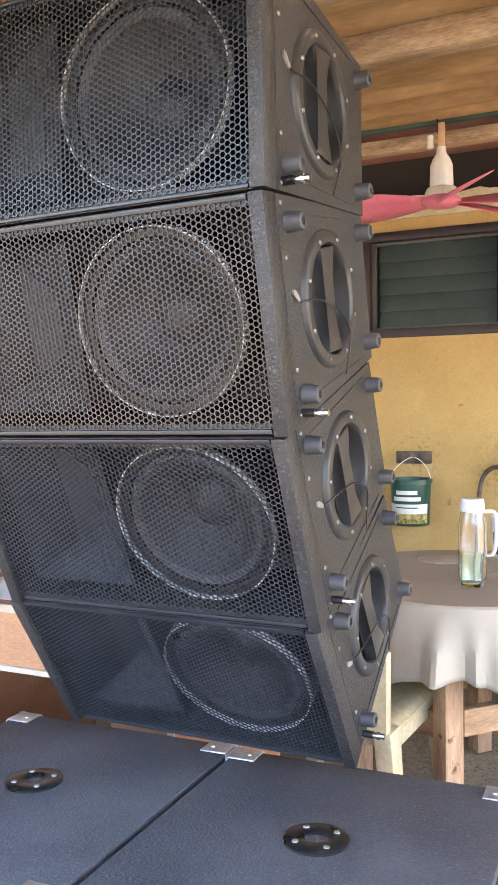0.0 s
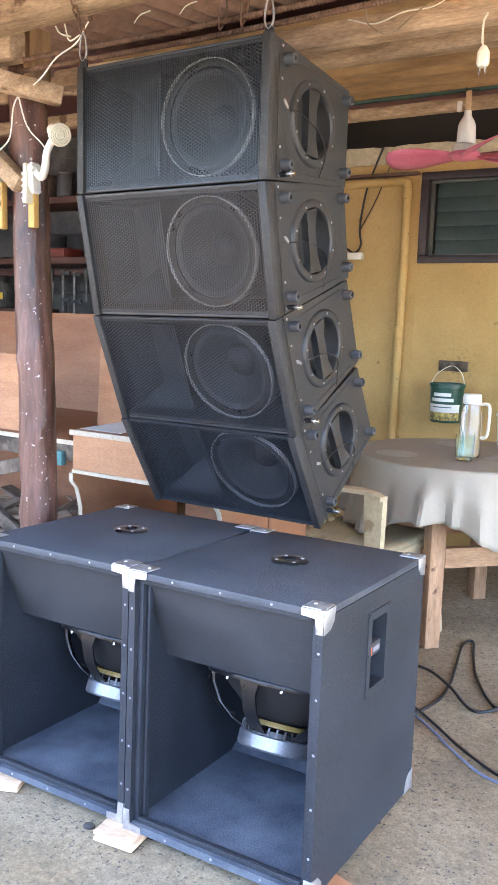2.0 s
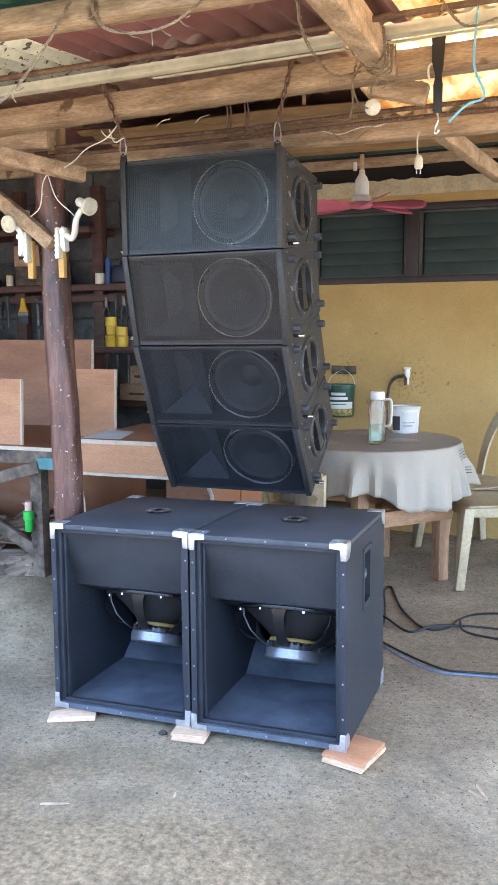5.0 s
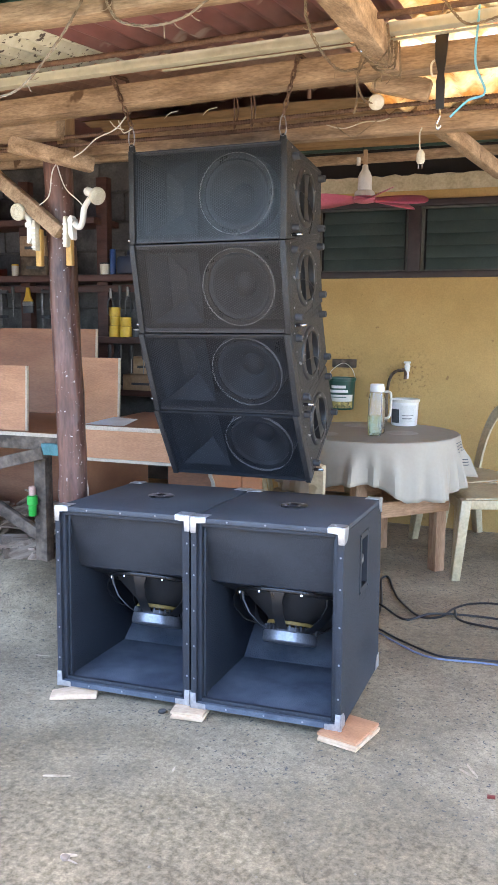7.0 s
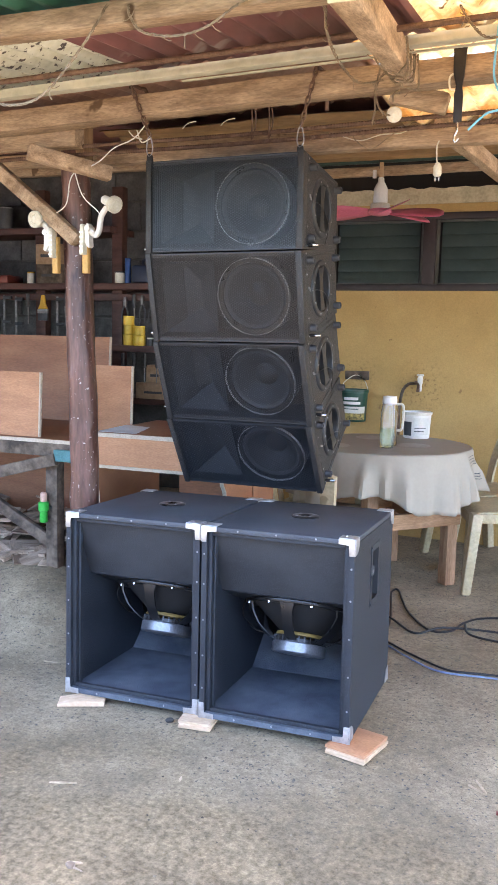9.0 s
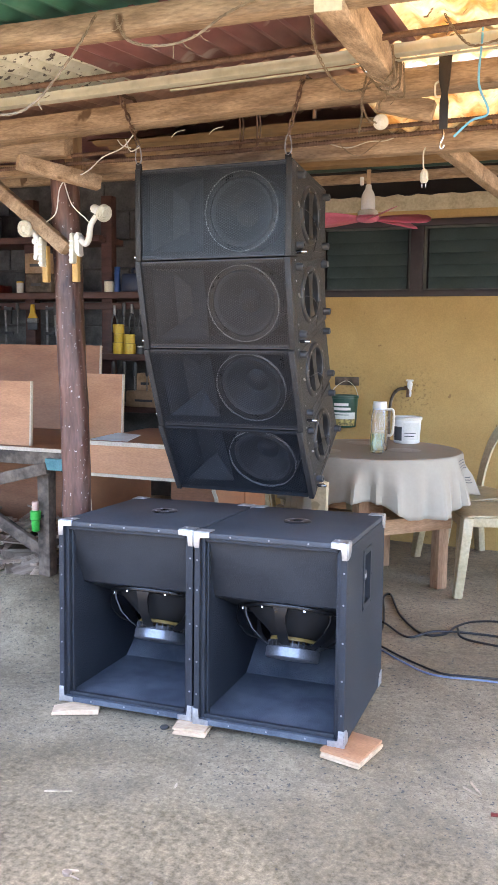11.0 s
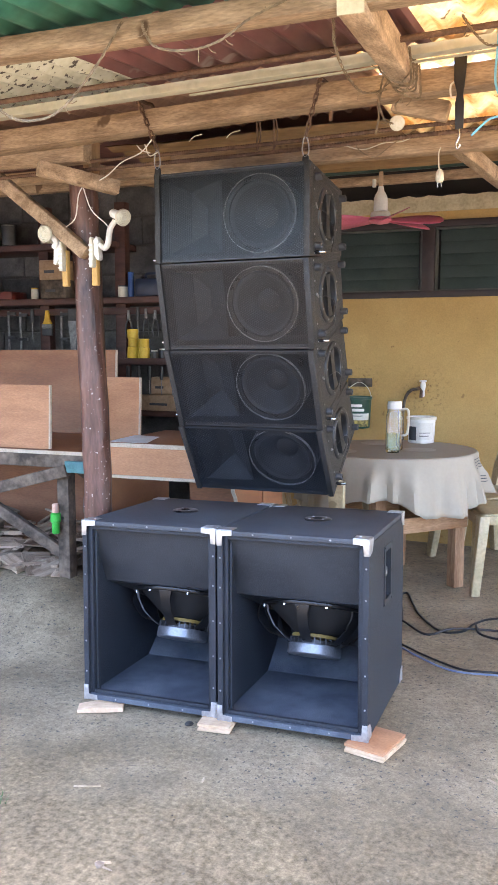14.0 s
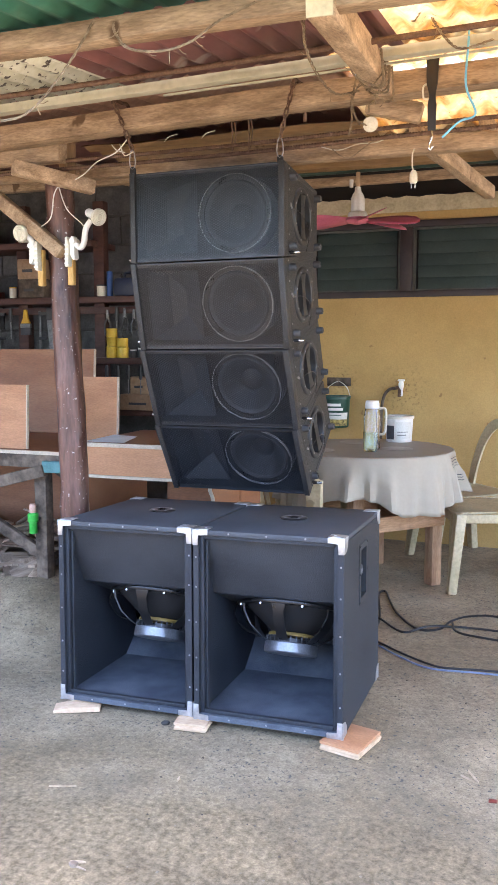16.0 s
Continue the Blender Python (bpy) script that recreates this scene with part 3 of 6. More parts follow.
def grille_mesh(w, h, pitch, open_r, depth):
    R = pitch / math.sqrt(3)
    ang = np.radians(60 * np.arange(6))
    ring = np.stack([np.cos(ang), 0 * ang, np.sin(ang)], 1)
    verts, faces = [], []
    rows = int(w / (1.5 * R)) + 1
    cols = int(h / pitch) + 1
    base = 0
    for j in range(rows):
        for i in range(cols):
            c = np.array([-w / 2 + j * 1.5 * R, 0, -h / 2 + (i + 0.5 * (j % 2)) * pitch])
            if abs(c[0]) > w / 2 or abs(c[2]) > h / 2:
                continue
            verts += [tuple(v) for v in c + ring * R * 1.001]
            verts += [tuple(v) for v in c + ring * open_r]
            verts += [tuple(v) for v in c + ring * open_r + np.array([0, depth, 0])]
            for k in range(6):
                k2 = (k + 1) % 6
                faces.append((base + k, base + k2, base + 6 + k2, base + 6 + k))
                faces.append((base + 6 + k, base + 6 + k2, base + 12 + k2, base + 12 + k))
            base += 18
    me = bpy.data.meshes.new("grille")
    me.from_pydata(verts, [], faces)
    me.materials.append(M["grille"])
    return me


def side_with_hole(x0, x1, outline, c, ry, rz):
    """A side panel of the given (y, z) outline between x0 and x1 with an oval hole."""
    bm = B()
    angs = sorted([2 * math.pi * k / 28 for k in range(28)] + [math.atan2(z - c[1], y - c[0]) % (2 * math.pi) for y, z in outline])
    def edge_point(a):
        d = Vector((math.cos(a), math.sin(a)))
        best = None
        for i in range(len(outline)):
            p, q = Vector(outline[i]) - Vector(c), Vector(outline[(i + 1) % len(outline)]) - Vector(c)
            e = q - p
            den = d.x * e.y - d.y * e.x
            if abs(den) < 1e-9:
                continue
            t = (p.x * e.y - p.y * e.x) / den
            u = (p.x * d.y - p.y * d.x) / den
            if t > 0 and -1e-6 <= u <= 1 + 1e-6 and (best is None or t < best):
                best = t
        return Vector(c) + d * best
    rows = []
    for a in angs:
        o = edge_point(a)
        i = (c[0] + ry * math.cos(a), c[1] + rz * math.sin(a))
        rows.append([bm.verts.new((x, *p)) for p in (o, i) for x in (x0, x1)])
    for a, b in zip(rows, rows[1:] + rows[:1]):
        bm.faces.new((a[0], b[0], b[2], a[2]))
        bm.faces.new((a[1], a[3], b[3], b[1]))
        bm.faces.new((a[0], a[1], b[1], b[0]))
        bm.faces.new((a[2], b[2], b[3], a[3]))
    return bm


def make_box(m):
    s = thing("line_array_speaker", m, "black line array loudspeaker with hexagonal steel grille", "loudspeaker", "hanging line array")
    h, t = AW / 2, 0.016
    out = [(0.0, 0.0), (AD, -TAPER), (AD, -AH + TAPER), (0.0, -AH)]
    for sg in (-1, 1):
        x0, x1 = sorted((sg * (h - t), sg * h))
        o = [(0.034, out[0][1] - 0.0034 - 0.001), (AD, -TAPER), (AD, -AH + TAPER), (0.034, -AH + 0.0044)]
        part("side_panel", side_with_hole(x0, x1, o, (0.185, -AH / 2), 0.084, 0.080), M["cab2"], s, smooth=False)
        bm = B()
        xa, xb = sorted((sg * (h - 0.019), sg * (h + 0.001)))
        prism(bm, [(-0.006, 0.0), (0.0325, -0.0035), (0.0325, -AH + 0.0035), (-0.006, -AH)], "x", xa, xb, 0.002)
        part("front_rail", bm, M["cab2"], s)
        # handle: a proud oval plate, a grip bar between a slot and a D-shaped hole, a shallow cup
        xo, cy, cz, n = sg * h, 0.185, -AH / 2, 48

        def oval(bm, prof):
            rings = [[bm.verts.new((xo + sg * dx, cy + ry * math.cos(2 * math.pi * k / n), cz + rz * math.sin(2 * math.pi * k / n))) for k in range(n)] for ry, rz, dx in prof]
            for a, b in zip(rings, rings[1:]):
                for k in range(n):
                    bm.faces.new((a[k], b[k], b[(k + 1) % n], a[(k + 1) % n]))
            return bm

        hd = part("handle", oval(B(), [(0.077, 0.075, -0.003), (0.078, 0.076, 0.004), (0.081, 0.078, 0.0065), (0.097, 0.090, 0.0075), (0.101, 0.094, 0.005), (0.103, 0.096, 0.0)]), M["cup"], s, "oval black plastic handle plate")
        part("cup", oval(B(), [(0.0785, 0.0765, 0.002), (0.0765, 0.0745, -0.022), (0.068, 0.066, -0.036), (0.0001, 0.0001, -0.039)]), M["cup"], hd)
        bm = B()
        xa, xb = sorted((sg * (h - 0.012), sg * (h + 0.0072)))
        prism(bm, [(cy - 0.036, cz - 0.071), (cy + 0.024, cz - 0.0735), (cy + 0.017, cz - 0.054), (cy + 0.003, cz - 0.034), (cy + 0.002, cz + 0.034), (cy + 0.016, cz + 0.054), (cy + 0.023, cz + 0.0735), (cy - 0.036, cz + 0.071), (cy - 0.028, cz + 0.046), (cy - 0.027, cz - 0.046)], "x", xa, xb, 0.003)
        part("grip", bm, M["cup"], hd)
        for k in range(8):
            a = 2 * math.pi * (k + 0.5) / 8
            bm = B()
            lathe(bm, [(0.0030, 0.005), (0.0026, 0.007), (0, 0.0074)], 8, along((xo + sg * 0.0025, 0.185 + 0.0915 * math.cos(a), -AH / 2 + 0.085 * math.sin(a)), (xo + sg, 0.185 + 0.0915 * math.cos(a), -AH / 2 + 0.085 * math.sin(a))))
            part("screw", bm, M["screw"], hd)
        for y, z in ((0.062, -0.040), (0.062, -AH + 0.040), (0.335, -0.066), (0.335, -AH + 0.066)):
            bm = B()
            lathe(bm, [(0.0, 0.0), (0.0135, 0.0), (0.0115, 0.021), (0.010, 0.0225), (0.0055, 0.0225), (0.005, 0.012), (0, 0.012)], 18, along((xo, y, z), (xo + sg, y, z)))
            part("foot", bm, M["rubber"], s, "round grey rubber foot")
        for y, z in ((0.046, -0.016), (0.046, -0.082), (0.046, -AH + 0.075), (0.046, -AH + 0.016)):
            bm = B()
            lathe(bm, [(0.0032, 0), (0.0028, 0.0016), (0, 0.002)], 8, along((xo, y, z), (xo + sg, y, z)))
            part("screw", bm, M["screw"], s)
        for z in (-0.034, -AH + 0.034):
            part("pressed_line", bar(B(), (xo + sg * 0.0005, 0.075, z + (0.004 if z > -0.1 else -0.004)), (xo + sg * 0.0005, 0.315, z - (0.010 if z > -0.1 else -0.010)), 0.0022, 0.0022, 0.0006), M["cup"], s)
        # locking pin and its tethered tab
        bm = B()
        rod(bm, (xo - sg * 0.005, 0.050, -AH + 0.018), (xo + sg * 0.018, 0.050, -AH + 0.018), 0.006)
        pin = part("locking_pin", bm, M["blackmetal"], s)
        bm = B()
        rod(bm, (xo + sg * 0.018, 0.050, -AH + 0.018), (xo + sg * 0.036, 0.050, -AH + 0.018), 0.0045)
        lathe(bm, [(0.0062, 0), (0.0062, 0.004), (0, 0.004)], 10, along((xo + sg * 0.024, 0.050, -AH + 0.018), (xo + sg, 0.050, -AH + 0.018)))
        part("pin_tip", bm, M["chrome"], pin, "bright steel pin tip")
        bm = B()
        prism(bm, [(0.053, -0.122), (0.060, -0.124), (0.072, -0.136), (0.069, -0.140), (0.059, -0.134), (0.052, -0.128)], "x", *sorted((xo + sg * 0.001, xo + sg * 0.004)))
        tab = part("tether_tab", bm, M["screw"], s, "small pale metal tether tab")
        bm = B()
        tube(bm, smooth_line([(xo + sg * 0.004, 0.072, -0.139), (xo + sg * 0.012, 0.12, -0.143), (xo + sg * 0.012, 0.19, -0.165), (xo + sg * 0.010, 0.235, -0.205), (xo + sg * 0.006, 0.215, -0.262)]), 0.0013, 6)
        part("tether", bm, M["blackmetal"], tab)
    bm = B()
    prism(bm, [(0.004, -0.0015), (AD, -TAPER - 0.0005), (AD, -TAPER - t), (0.004, -t)], "x", -h + t, h - t)
    part("top_panel", bm, M["cab2"], s)
    bm = B()
    prism(bm, [(0.004, -AH + 0.0015), (0.004, -AH + t), (AD, -AH + TAPER + t), (AD, -AH + TAPER + 0.0005)], "x", -h + t, h - t)
    part("bottom_panel", bm, M["cab2"], s)
    bm = B()
    box(bm, -h + t, h - t, AD - t, AD - 0.001, -AH + TAPER + t, -TAPER - t)
    part("back_panel", bm, M["cab2"], s)
    # baffle with a hole for the driver and the horn mouth beside it
    cx, dr = 0.095, 0.124
    bm = B()
    box(bm, -h + t, h - t, 0.105, 0.120, -AH + t, -t)
    part("baffle", bm, M["void"], s)
    face = along((cx, 0.030, -AH / 2), (cx, 1.0, -AH / 2))
    drv = part("driver", lathe(B(), [(dr + 0.004, 0.07), (dr + 0.004, 0.0), (dr - 0.004, -0.002), (dr - 0.012, 0.0), (dr - 0.014, 0.01)], 48, face), M["blackmetal"], s, "round loudspeaker driver behind the grille")
    part("gasket", lathe(B(), [(dr + 0.0006, -0.0100), (dr + 0.0010, -0.0115), (dr + 0.0024, -0.0115), (dr + 0.0028, -0.0100), (dr + 0.0028, 0.001)], 64, face), M["ringglint"], drv, "thin bright driver rim")
    part("surround", lathe(B(), [(dr - 0.014, 0.004), (dr - 0.020, -0.003), (dr - 0.030, 0.004)], 48, face), M["rubber"], drv)
    part("cone", lathe(B(), [(dr - 0.029, 0.004), (0.045, 0.056), (0.040, 0.058)], 48, face), M["cone"], drv)
    part("dust_cap", lathe(B(), [(0.041, 0.057), (0.030, 0.046), (0.015, 0.040), (0, 0.038)], 32, face), M["cone"], drv)
    hx0, hx1, hz0, hz1 = -h + 0.040, -0.040, -AH + 0.030, -0.030
    bm = B()
    mouth = [(hx0, 0.026, hz0), (hx1, 0.026, hz0), (hx1, 0.026, hz1), (hx0, 0.026, hz1)]
    mid = (hx0 + hx1) / 2
    throat = [(mid - 0.05, 0.10, hz0 + 0.02), (mid + 0.012, 0.10, hz0 + 0.075), (mid + 0.012, 0.10, hz1 - 0.075), (mid - 0.05, 0.10, hz1 - 0.02)]
    a, b = [bm.verts.new(v) for v in mouth], [bm.verts.new(v) for v in throat]
    for k in range(4):
        bm.faces.new((a[k], a[(k + 1) % 4], b[(k + 1) % 4], b[k]))
    bm.faces.new(b)
    part("horn", bm, M["horn"], s, "moulded black horn flare behind the grille", smooth=False)
    g = part("grille", GRILLE, None, s, "black steel grille with hexagonal holes", Matrix.Translation((0, 0.002, -AH / 2)))
    # folded grille edge
    for z0, z1 in ((-0.0085, -0.0025), (-AH + 0.0025, -AH + 0.0085)):
        part("grille_edge", box(B(), -h + 0.023, h - 0.023, -0.0005, 0.014, z0, z1, 0.001), M["grille"], s)
    return s


GRILLE = grille_mesh(AW - 0.044, AH - 0.012, 0.0080, 0.0036, 0.0012)
TILTS = [0.0, 12.5, 23.0, 31.5]
px, py, pz = -0.598, 0.813, 1.850
first = None
for tilt in TILTS:
    m = pose(px, py, pz, tilt, -0.3, -1.5)
    if first is None:
        first = make_box(m)
    else:
        copy_thing(first, m)
    dy, dz = 0.3 * math.sin(radians(tilt)), 0.3 * math.cos(radians(tilt))
    px, py, pz = px - 0.002, py + dy, pz - dz


# ---- house wall with window ----
WY = 3.71
wall = thing("wall_north", (0, WY, 0), "yellow painted plaster house wall with stains", "wall", kind="structure")
WX0, WX1, WZ0, WZ1 = -1.075, 0.62, 1.594, 2.075
for x0, x1, z0, z1 in ((-1.62, WX0, -0.02, 2.13), (WX1, 3.4, -0.02, 2.13), (WX0, WX1, -0.02, WZ0), (WX0, WX1, WZ1, 2.13)):
    part("wall_panel", box(B(), x0, x1, 0, 0.14, z0, z1), M["yellow"], wall, smooth=False)
bm = B()
NP = 120
lo = [(-1.62 + 5.02 * i / NP, 2.13) for i in range(NP + 1)]
hi = [(-1.62 + 5.02 * i / NP, 2.225 + 0.012 * noise.noise((i * 0.6, 2, 1)) + 0.006 * noise.noise((i * 2.1, 5, 1))) for i in range(NP + 1)]
prism(bm, lo + hi[::-1], "y", -0.012, 0.14)
part("plaster_band", bm, M["plaster"], wall, "rough unpainted plaster along the wall top", smooth=False)
solid("wall_ledge", box(B(), -1.62, -1.085, WY - 0.045, WY - 0.001, 2.062, 2.078, 0.003), M["rust"], label="thin rusty steel angle above the pipe", category="trim", kind="structure")
# near-black panel added for the shaded space behind the wall top
solid("wall_upper", box(B(), -2.0, 3.4, WY + 0.35, WY + 0.45, 2.0, 2.75), M["void"], label="dark panel standing in for the shaded gap above the house wall", category="wall", kind="structure", smooth=False)
M["pane"] = mat("dark green louvre glass", (0.048, 0.070, 0.064), (0.072, 0.098, 0.088), 0.2, scale=3, bump=0.0, spec=0.6)
M["innerframe"] = mat("grey painted inner frame", (0.065, 0.066, 0.056), (0.11, 0.11, 0.09), 0.6, scale=12)
win = thing("window_1", (0, WY, 0), "dark brown framed louvre window with green glass", "window", kind="structure")
for nm, x0, x1, z0, z1 in (("frame_rail", WX0, WX1, WZ1 - 0.040, WZ1), ("window_sill", WX0, WX1, WZ0, WZ0 + 0.040), ("frame_stile", WX0, WX0 + 0.045, WZ0 + 0.04, WZ1 - 0.04), ("frame_stile", WX1 - 0.045, WX1, WZ0 + 0.04, WZ1 - 0.04), ("mullion", -0.440, -0.362, WZ0 + 0.04, WZ1 - 0.04)):
    part(nm, box(B(), x0, x1, -0.014, 0.09, z0, z1, 0.003), M["frame"], win)
for x0, x1 in ((WX0 + 0.045, -0.440), (-0.362, WX1 - 0.045)):
    bm = B()
    for a, b, c, d in ((x0, x0 + 0.018, WZ0 + 0.04, WZ1 - 0.04), (x1 - 0.018, x1, WZ0 + 0.04, WZ1 - 0.04), (x0 + 0.018, x1 - 0.018, WZ0 + 0.04, WZ0 + 0.052), (x0 + 0.018, x1 - 0.018, WZ1 - 0.052, WZ1 - 0.04)):
        box(bm, a, b, 0.03, 0.05, c, d)
    part("inner_frame", bm, M["innerframe"], win, "grey inner louvre frame")
    for k in range(5):
        zc = WZ0 + 0.052 + (k + 0.5) * 0.0754
        part("pane", box(B(), x0 + 0.03, x1 - 0.03, -0.0025, 0.0025, -0.041, 0.041, 0.001), M["pane"], win, m=pose(0, 0.055, zc, -14, 0, 0))
    # near-black sheet stands in for the unlit room behind the louvres
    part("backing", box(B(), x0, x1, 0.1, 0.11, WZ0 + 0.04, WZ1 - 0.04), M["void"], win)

# painted drain pipe
bm = B()
tube(bm, smooth_line([(-1.62, WY - 0.026, 2.030), (-1.35, WY - 0.026, 2.032), (-1.20, WY - 0.026, 2.032), (-1.162, WY - 0.026, 2.026), (-1.148, WY - 0.026, 1.99), (-1.146, WY - 0.026, 1.7), (-1.150, WY - 0.026, 1.2), (-1.158, WY - 0.026, 0.5), (-1.16, WY - 0.026, -0.01)], 6), 0.024, 14)
pipe = thing("drain_pipe", (0, 0, 0), "yellow painted plastic drain pipe on the wall", "pipe")
part("pipe_run", bm, M["yellow"], pipe)
for z, r in ((1.965, 0.0275), (1.22, 0.0275), (1.17, 0.0275)):
    part("collar", lathe(B(), [(r - 0.004, -0.03), (r, -0.028), (r, 0.028), (r - 0.004, 0.03)], 18, Matrix.Translation((-1.148 - 0.006 * (2 - z) * 0.8, WY - 0.026, z))), M["yellow"], pipe)
# wall cables and a junction box
M["cable"] = mat("black rubber cable", (0.012, 0.012, 0.013), (0.02, 0.02, 0.022), 0.45, scale=20, bump=0.1)
M["white"] = mat("white plastic", (0.72, 0.71, 0.67), (0.80, 0.79, 0.75), 0.4, scale=8, bump=0.05)
M["offwhite"] = mat("aged white plastic", (0.60, 0.57, 0.47), (0.72, 0.69, 0.58), 0.45, scale=10, bump=0.1)
wc = thing("wall_wiring", (0, 0, 0), "black cables drooping to a small wall box", "wiring")
part("cable", tube(B(), smooth_line([(-1.30, WY - 0.03, 2.22), (-1.39, WY - 0.02, 2.0), (-1.425, WY - 0.012, 1.80), (-1.415, WY - 0.012, 1.70), (-1.45, WY - 0.012, 1.655), (-1.50, WY - 0.02, 1.68)]), 0.006, 8), M["cable"], wc)
part("cable", tube(B(), smooth_line([(-1.22, WY - 0.03, 2.20), (-1.33, WY - 0.015, 1.95), (-1.43, WY - 0.012, 1.77)]), 0.003, 6), M["cable"], wc)
part("junction_box", box(B(), -1.50, -1.395, WY - 0.035, WY - 0.001, 1.615, 1.655, 0.004), M["offwhite"], wc, "small white wall socket box")

# plain unseen wall added behind the camera to shape reflections and fill light
M["fillwall"] = mat("pale grey fill wall", (0.30, 0.33, 0.36), (0.42, 0.45, 0.48), 0.85, scale=3, fine=30, bump=1.0)
bm = B()
gx = [[bm.verts.new((-14 + 28 * i / 70, -6.5 + 0.35 * noise.noise((i * 0.5, j * 0.7, 1)), -0.05 + (1.9 + 0.3 * noise.noise((i * 0.35, 3, 7))) * j / 10)) for i in range(71)] for j in range(11)]
for j in range(10):
    for i in range(70):
        bm.faces.new((gx[j][i], gx[j][i + 1], gx[j + 1][i + 1], gx[j + 1][i]))
solid("wall_yard", bm, M["fillwall"], label="unseen pale grey wall added for reflections and fill light", category="wall", kind="structure")

# ---- workshop end ----
bw = thing("wall_block", (0, 3.62, 0), "bare grey hollow block workshop wall", "wall", kind="structure")
part("mortar_bed", box(B(), -5.6, -1.62, 0.012, 0.14, -0.02, 2.7), M["mortar"], bw, smooth=False)
blk = mesh_of(box(B(), -0.195, 0.195, -0.012, 0.03, -0.093, 0.093, 0.006), M["block"])
for j in range(6, 13):
    for i in range(10):
        x = -5.4 + 0.4 * i + (0.2 if j % 2 else 0.0)
        if x < -1.9:
            part("block", blk, None, bw, m=pose(x, 0.012, 0.2 * j + 0.1, random.uniform(-0.6, 0.6), 0, random.uniform(-0.6, 0.6)))
solid("wall_west", box(B(), -5.7, -5.6, -0.6, 3.9, -0.02, 2.7), M["block"], label="plain grey workshop side wall", category="wall", kind="structure", smooth=False)
solid("wall_return", box(B(), -1.76, -1.62, 3.63, 3.85, -0.02, 2.5), M["block"], label="grey block wall end beside the house", category="wall", kind="structure", smooth=False)

M["brownpaint"] = mat("dark red-brown painted timber", (0.055, 0.022, 0.017), (0.11, 0.050, 0.038), 0.6, scale=9, stretch=(0.5, 2, 2), bump=0.3, hue=0.15)
rack = thing("tool_rack", (0, 3.35, 0), "red-brown timber tool rack against the block wall", "rack")
for x in (-4.15, -3.02, -2.41, -1.80):
    part("upright", box(B(), x - 0.04, x + 0.04, -0.04, 0.03, 0.19, 2.25, 0.004), M["brownpaint"], rack)
for z, xa, xb in ((1.985, -4.9, -2.41), (1.612, -4.9, -1.72), (1.205, -2.50, -1.72), (0.86, -2.5, -1.72)):
    part("shelf_board", box(B(), xa, xb, -0.135, 0.20, z - 0.042, z, 0.004), M["brownpaint"], rack)
part("rail", box(B(), -4.9, -1.72, -0.06, -0.041, 1.50, 1.545, 0.003), M["brownpaint"], rack)

M["yellowcan"] = mat("yellow printed tin", (0.62, 0.40, 0.03), (0.72, 0.48, 0.05), 0.4, scale=9, bump=0.05)
M["darkgrey"] = mat("dark grey plastic", (0.04, 0.042, 0.045), (0.07, 0.072, 0.075), 0.5, scale=9)
M["blue"] = mat("blue plastic", (0.02, 0.07, 0.24), (0.03, 0.10, 0.32), 0.4, scale=9)
M["navy"] = mat("navy tool case plastic", (0.012, 0.022, 0.055), (0.02, 0.035, 0.075), 0.45, scale=9)
M["card"] = mat("brown cardboard", (0.32, 0.21, 0.12), (0.42, 0.29, 0.18), 0.85, scale=12, fine=60, bump=0.3)
M["toolsteel"] = mat("worn tool steel", (0.16, 0.155, 0.15), (0.30, 0.29, 0.28), 0.5, 0.7, scale=30)
M["orange"] = mat("yellow tool grip", (0.65, 0.36, 0.02), (0.75, 0.45, 0.04), 0.5, scale=9)
M["redplastic"] = mat("dull red plastic", (0.13, 0.022, 0.016), (0.19, 0.035, 0.024), 0.45, scale=9)


def can(x, y, z, r, h, m, label, lid=None, name="paint_can", group=""):
    c = thing(name, (x, y, z), label, "can", group)
    part("body", lathe(B(), [(0, 0), (r * 0.97, 0), (r, 0.004), (r, h - 0.004), (r * 0.97, h)], 24), m, c)
    part("lid", lathe(B(), [(r * 1.02, h - 0.006), (r * 1.03, h), (r * 0.95, h + 0.004), (r * 0.9, h), (0, h)], 24), lid or m, c)
    return c


for dx, dy, dz, r, h in ((0, 0, 0, 0.040, 0.070), (0.004, 0, 0.075, 0.038, 0.055), (-0.004, 0.004, 0.135, 0.038, 0.055), (0.086, -0.01, 0.0, 0.040, 0.065), (0.082, -0.006, 0.070, 0.038, 0.055)):
    can(-2.285 + dx, 3.25 + dy, 1.205 + dz, r, h, M["yellowcan"], "yellow tin of glue stacked on a rack shelf", group="yellow tins")
for i, (x, h, m) in enumerate(((-2.12, 0.05, "darkgrey"), (-2.06, 0.06, "darkgrey"), (-2.00, 0.045, "offwhite"), (-1.95, 0.06, "darkgrey"))):
    can(x, 3.24, 1.205, 0.022, h, M[m], "small dark bottle on a rack shelf", M["white"], "bottle", "small bottles")
can(-2.36, 3.26, 1.612, 0.034, 0.075, M["offwhite"], "white tub with dark lid on a shelf", M["darkgrey"], "tub")
can(-2.30, 3.26, 1.612, 0.02, 0.16, M["blue"], "slim blue spray can on a shelf", M["blue"], "spray_can")
can(-3.055, 3.25, 1.612, 0.025, 0.075, M["offwhite"], "small pale jar on a shelf", M["orange"], "jar")
can(-2.93, 3.24, 1.985, 0.05, 0.12, M["offwhite"], "white tub on the upper shelf", M["offwhite"], "tub")
can(-3.25, 3.24, 1.985, 0.05, 0.14, M["darkgrey"], "dark tin on the upper shelf", M["toolsteel"], "tin")


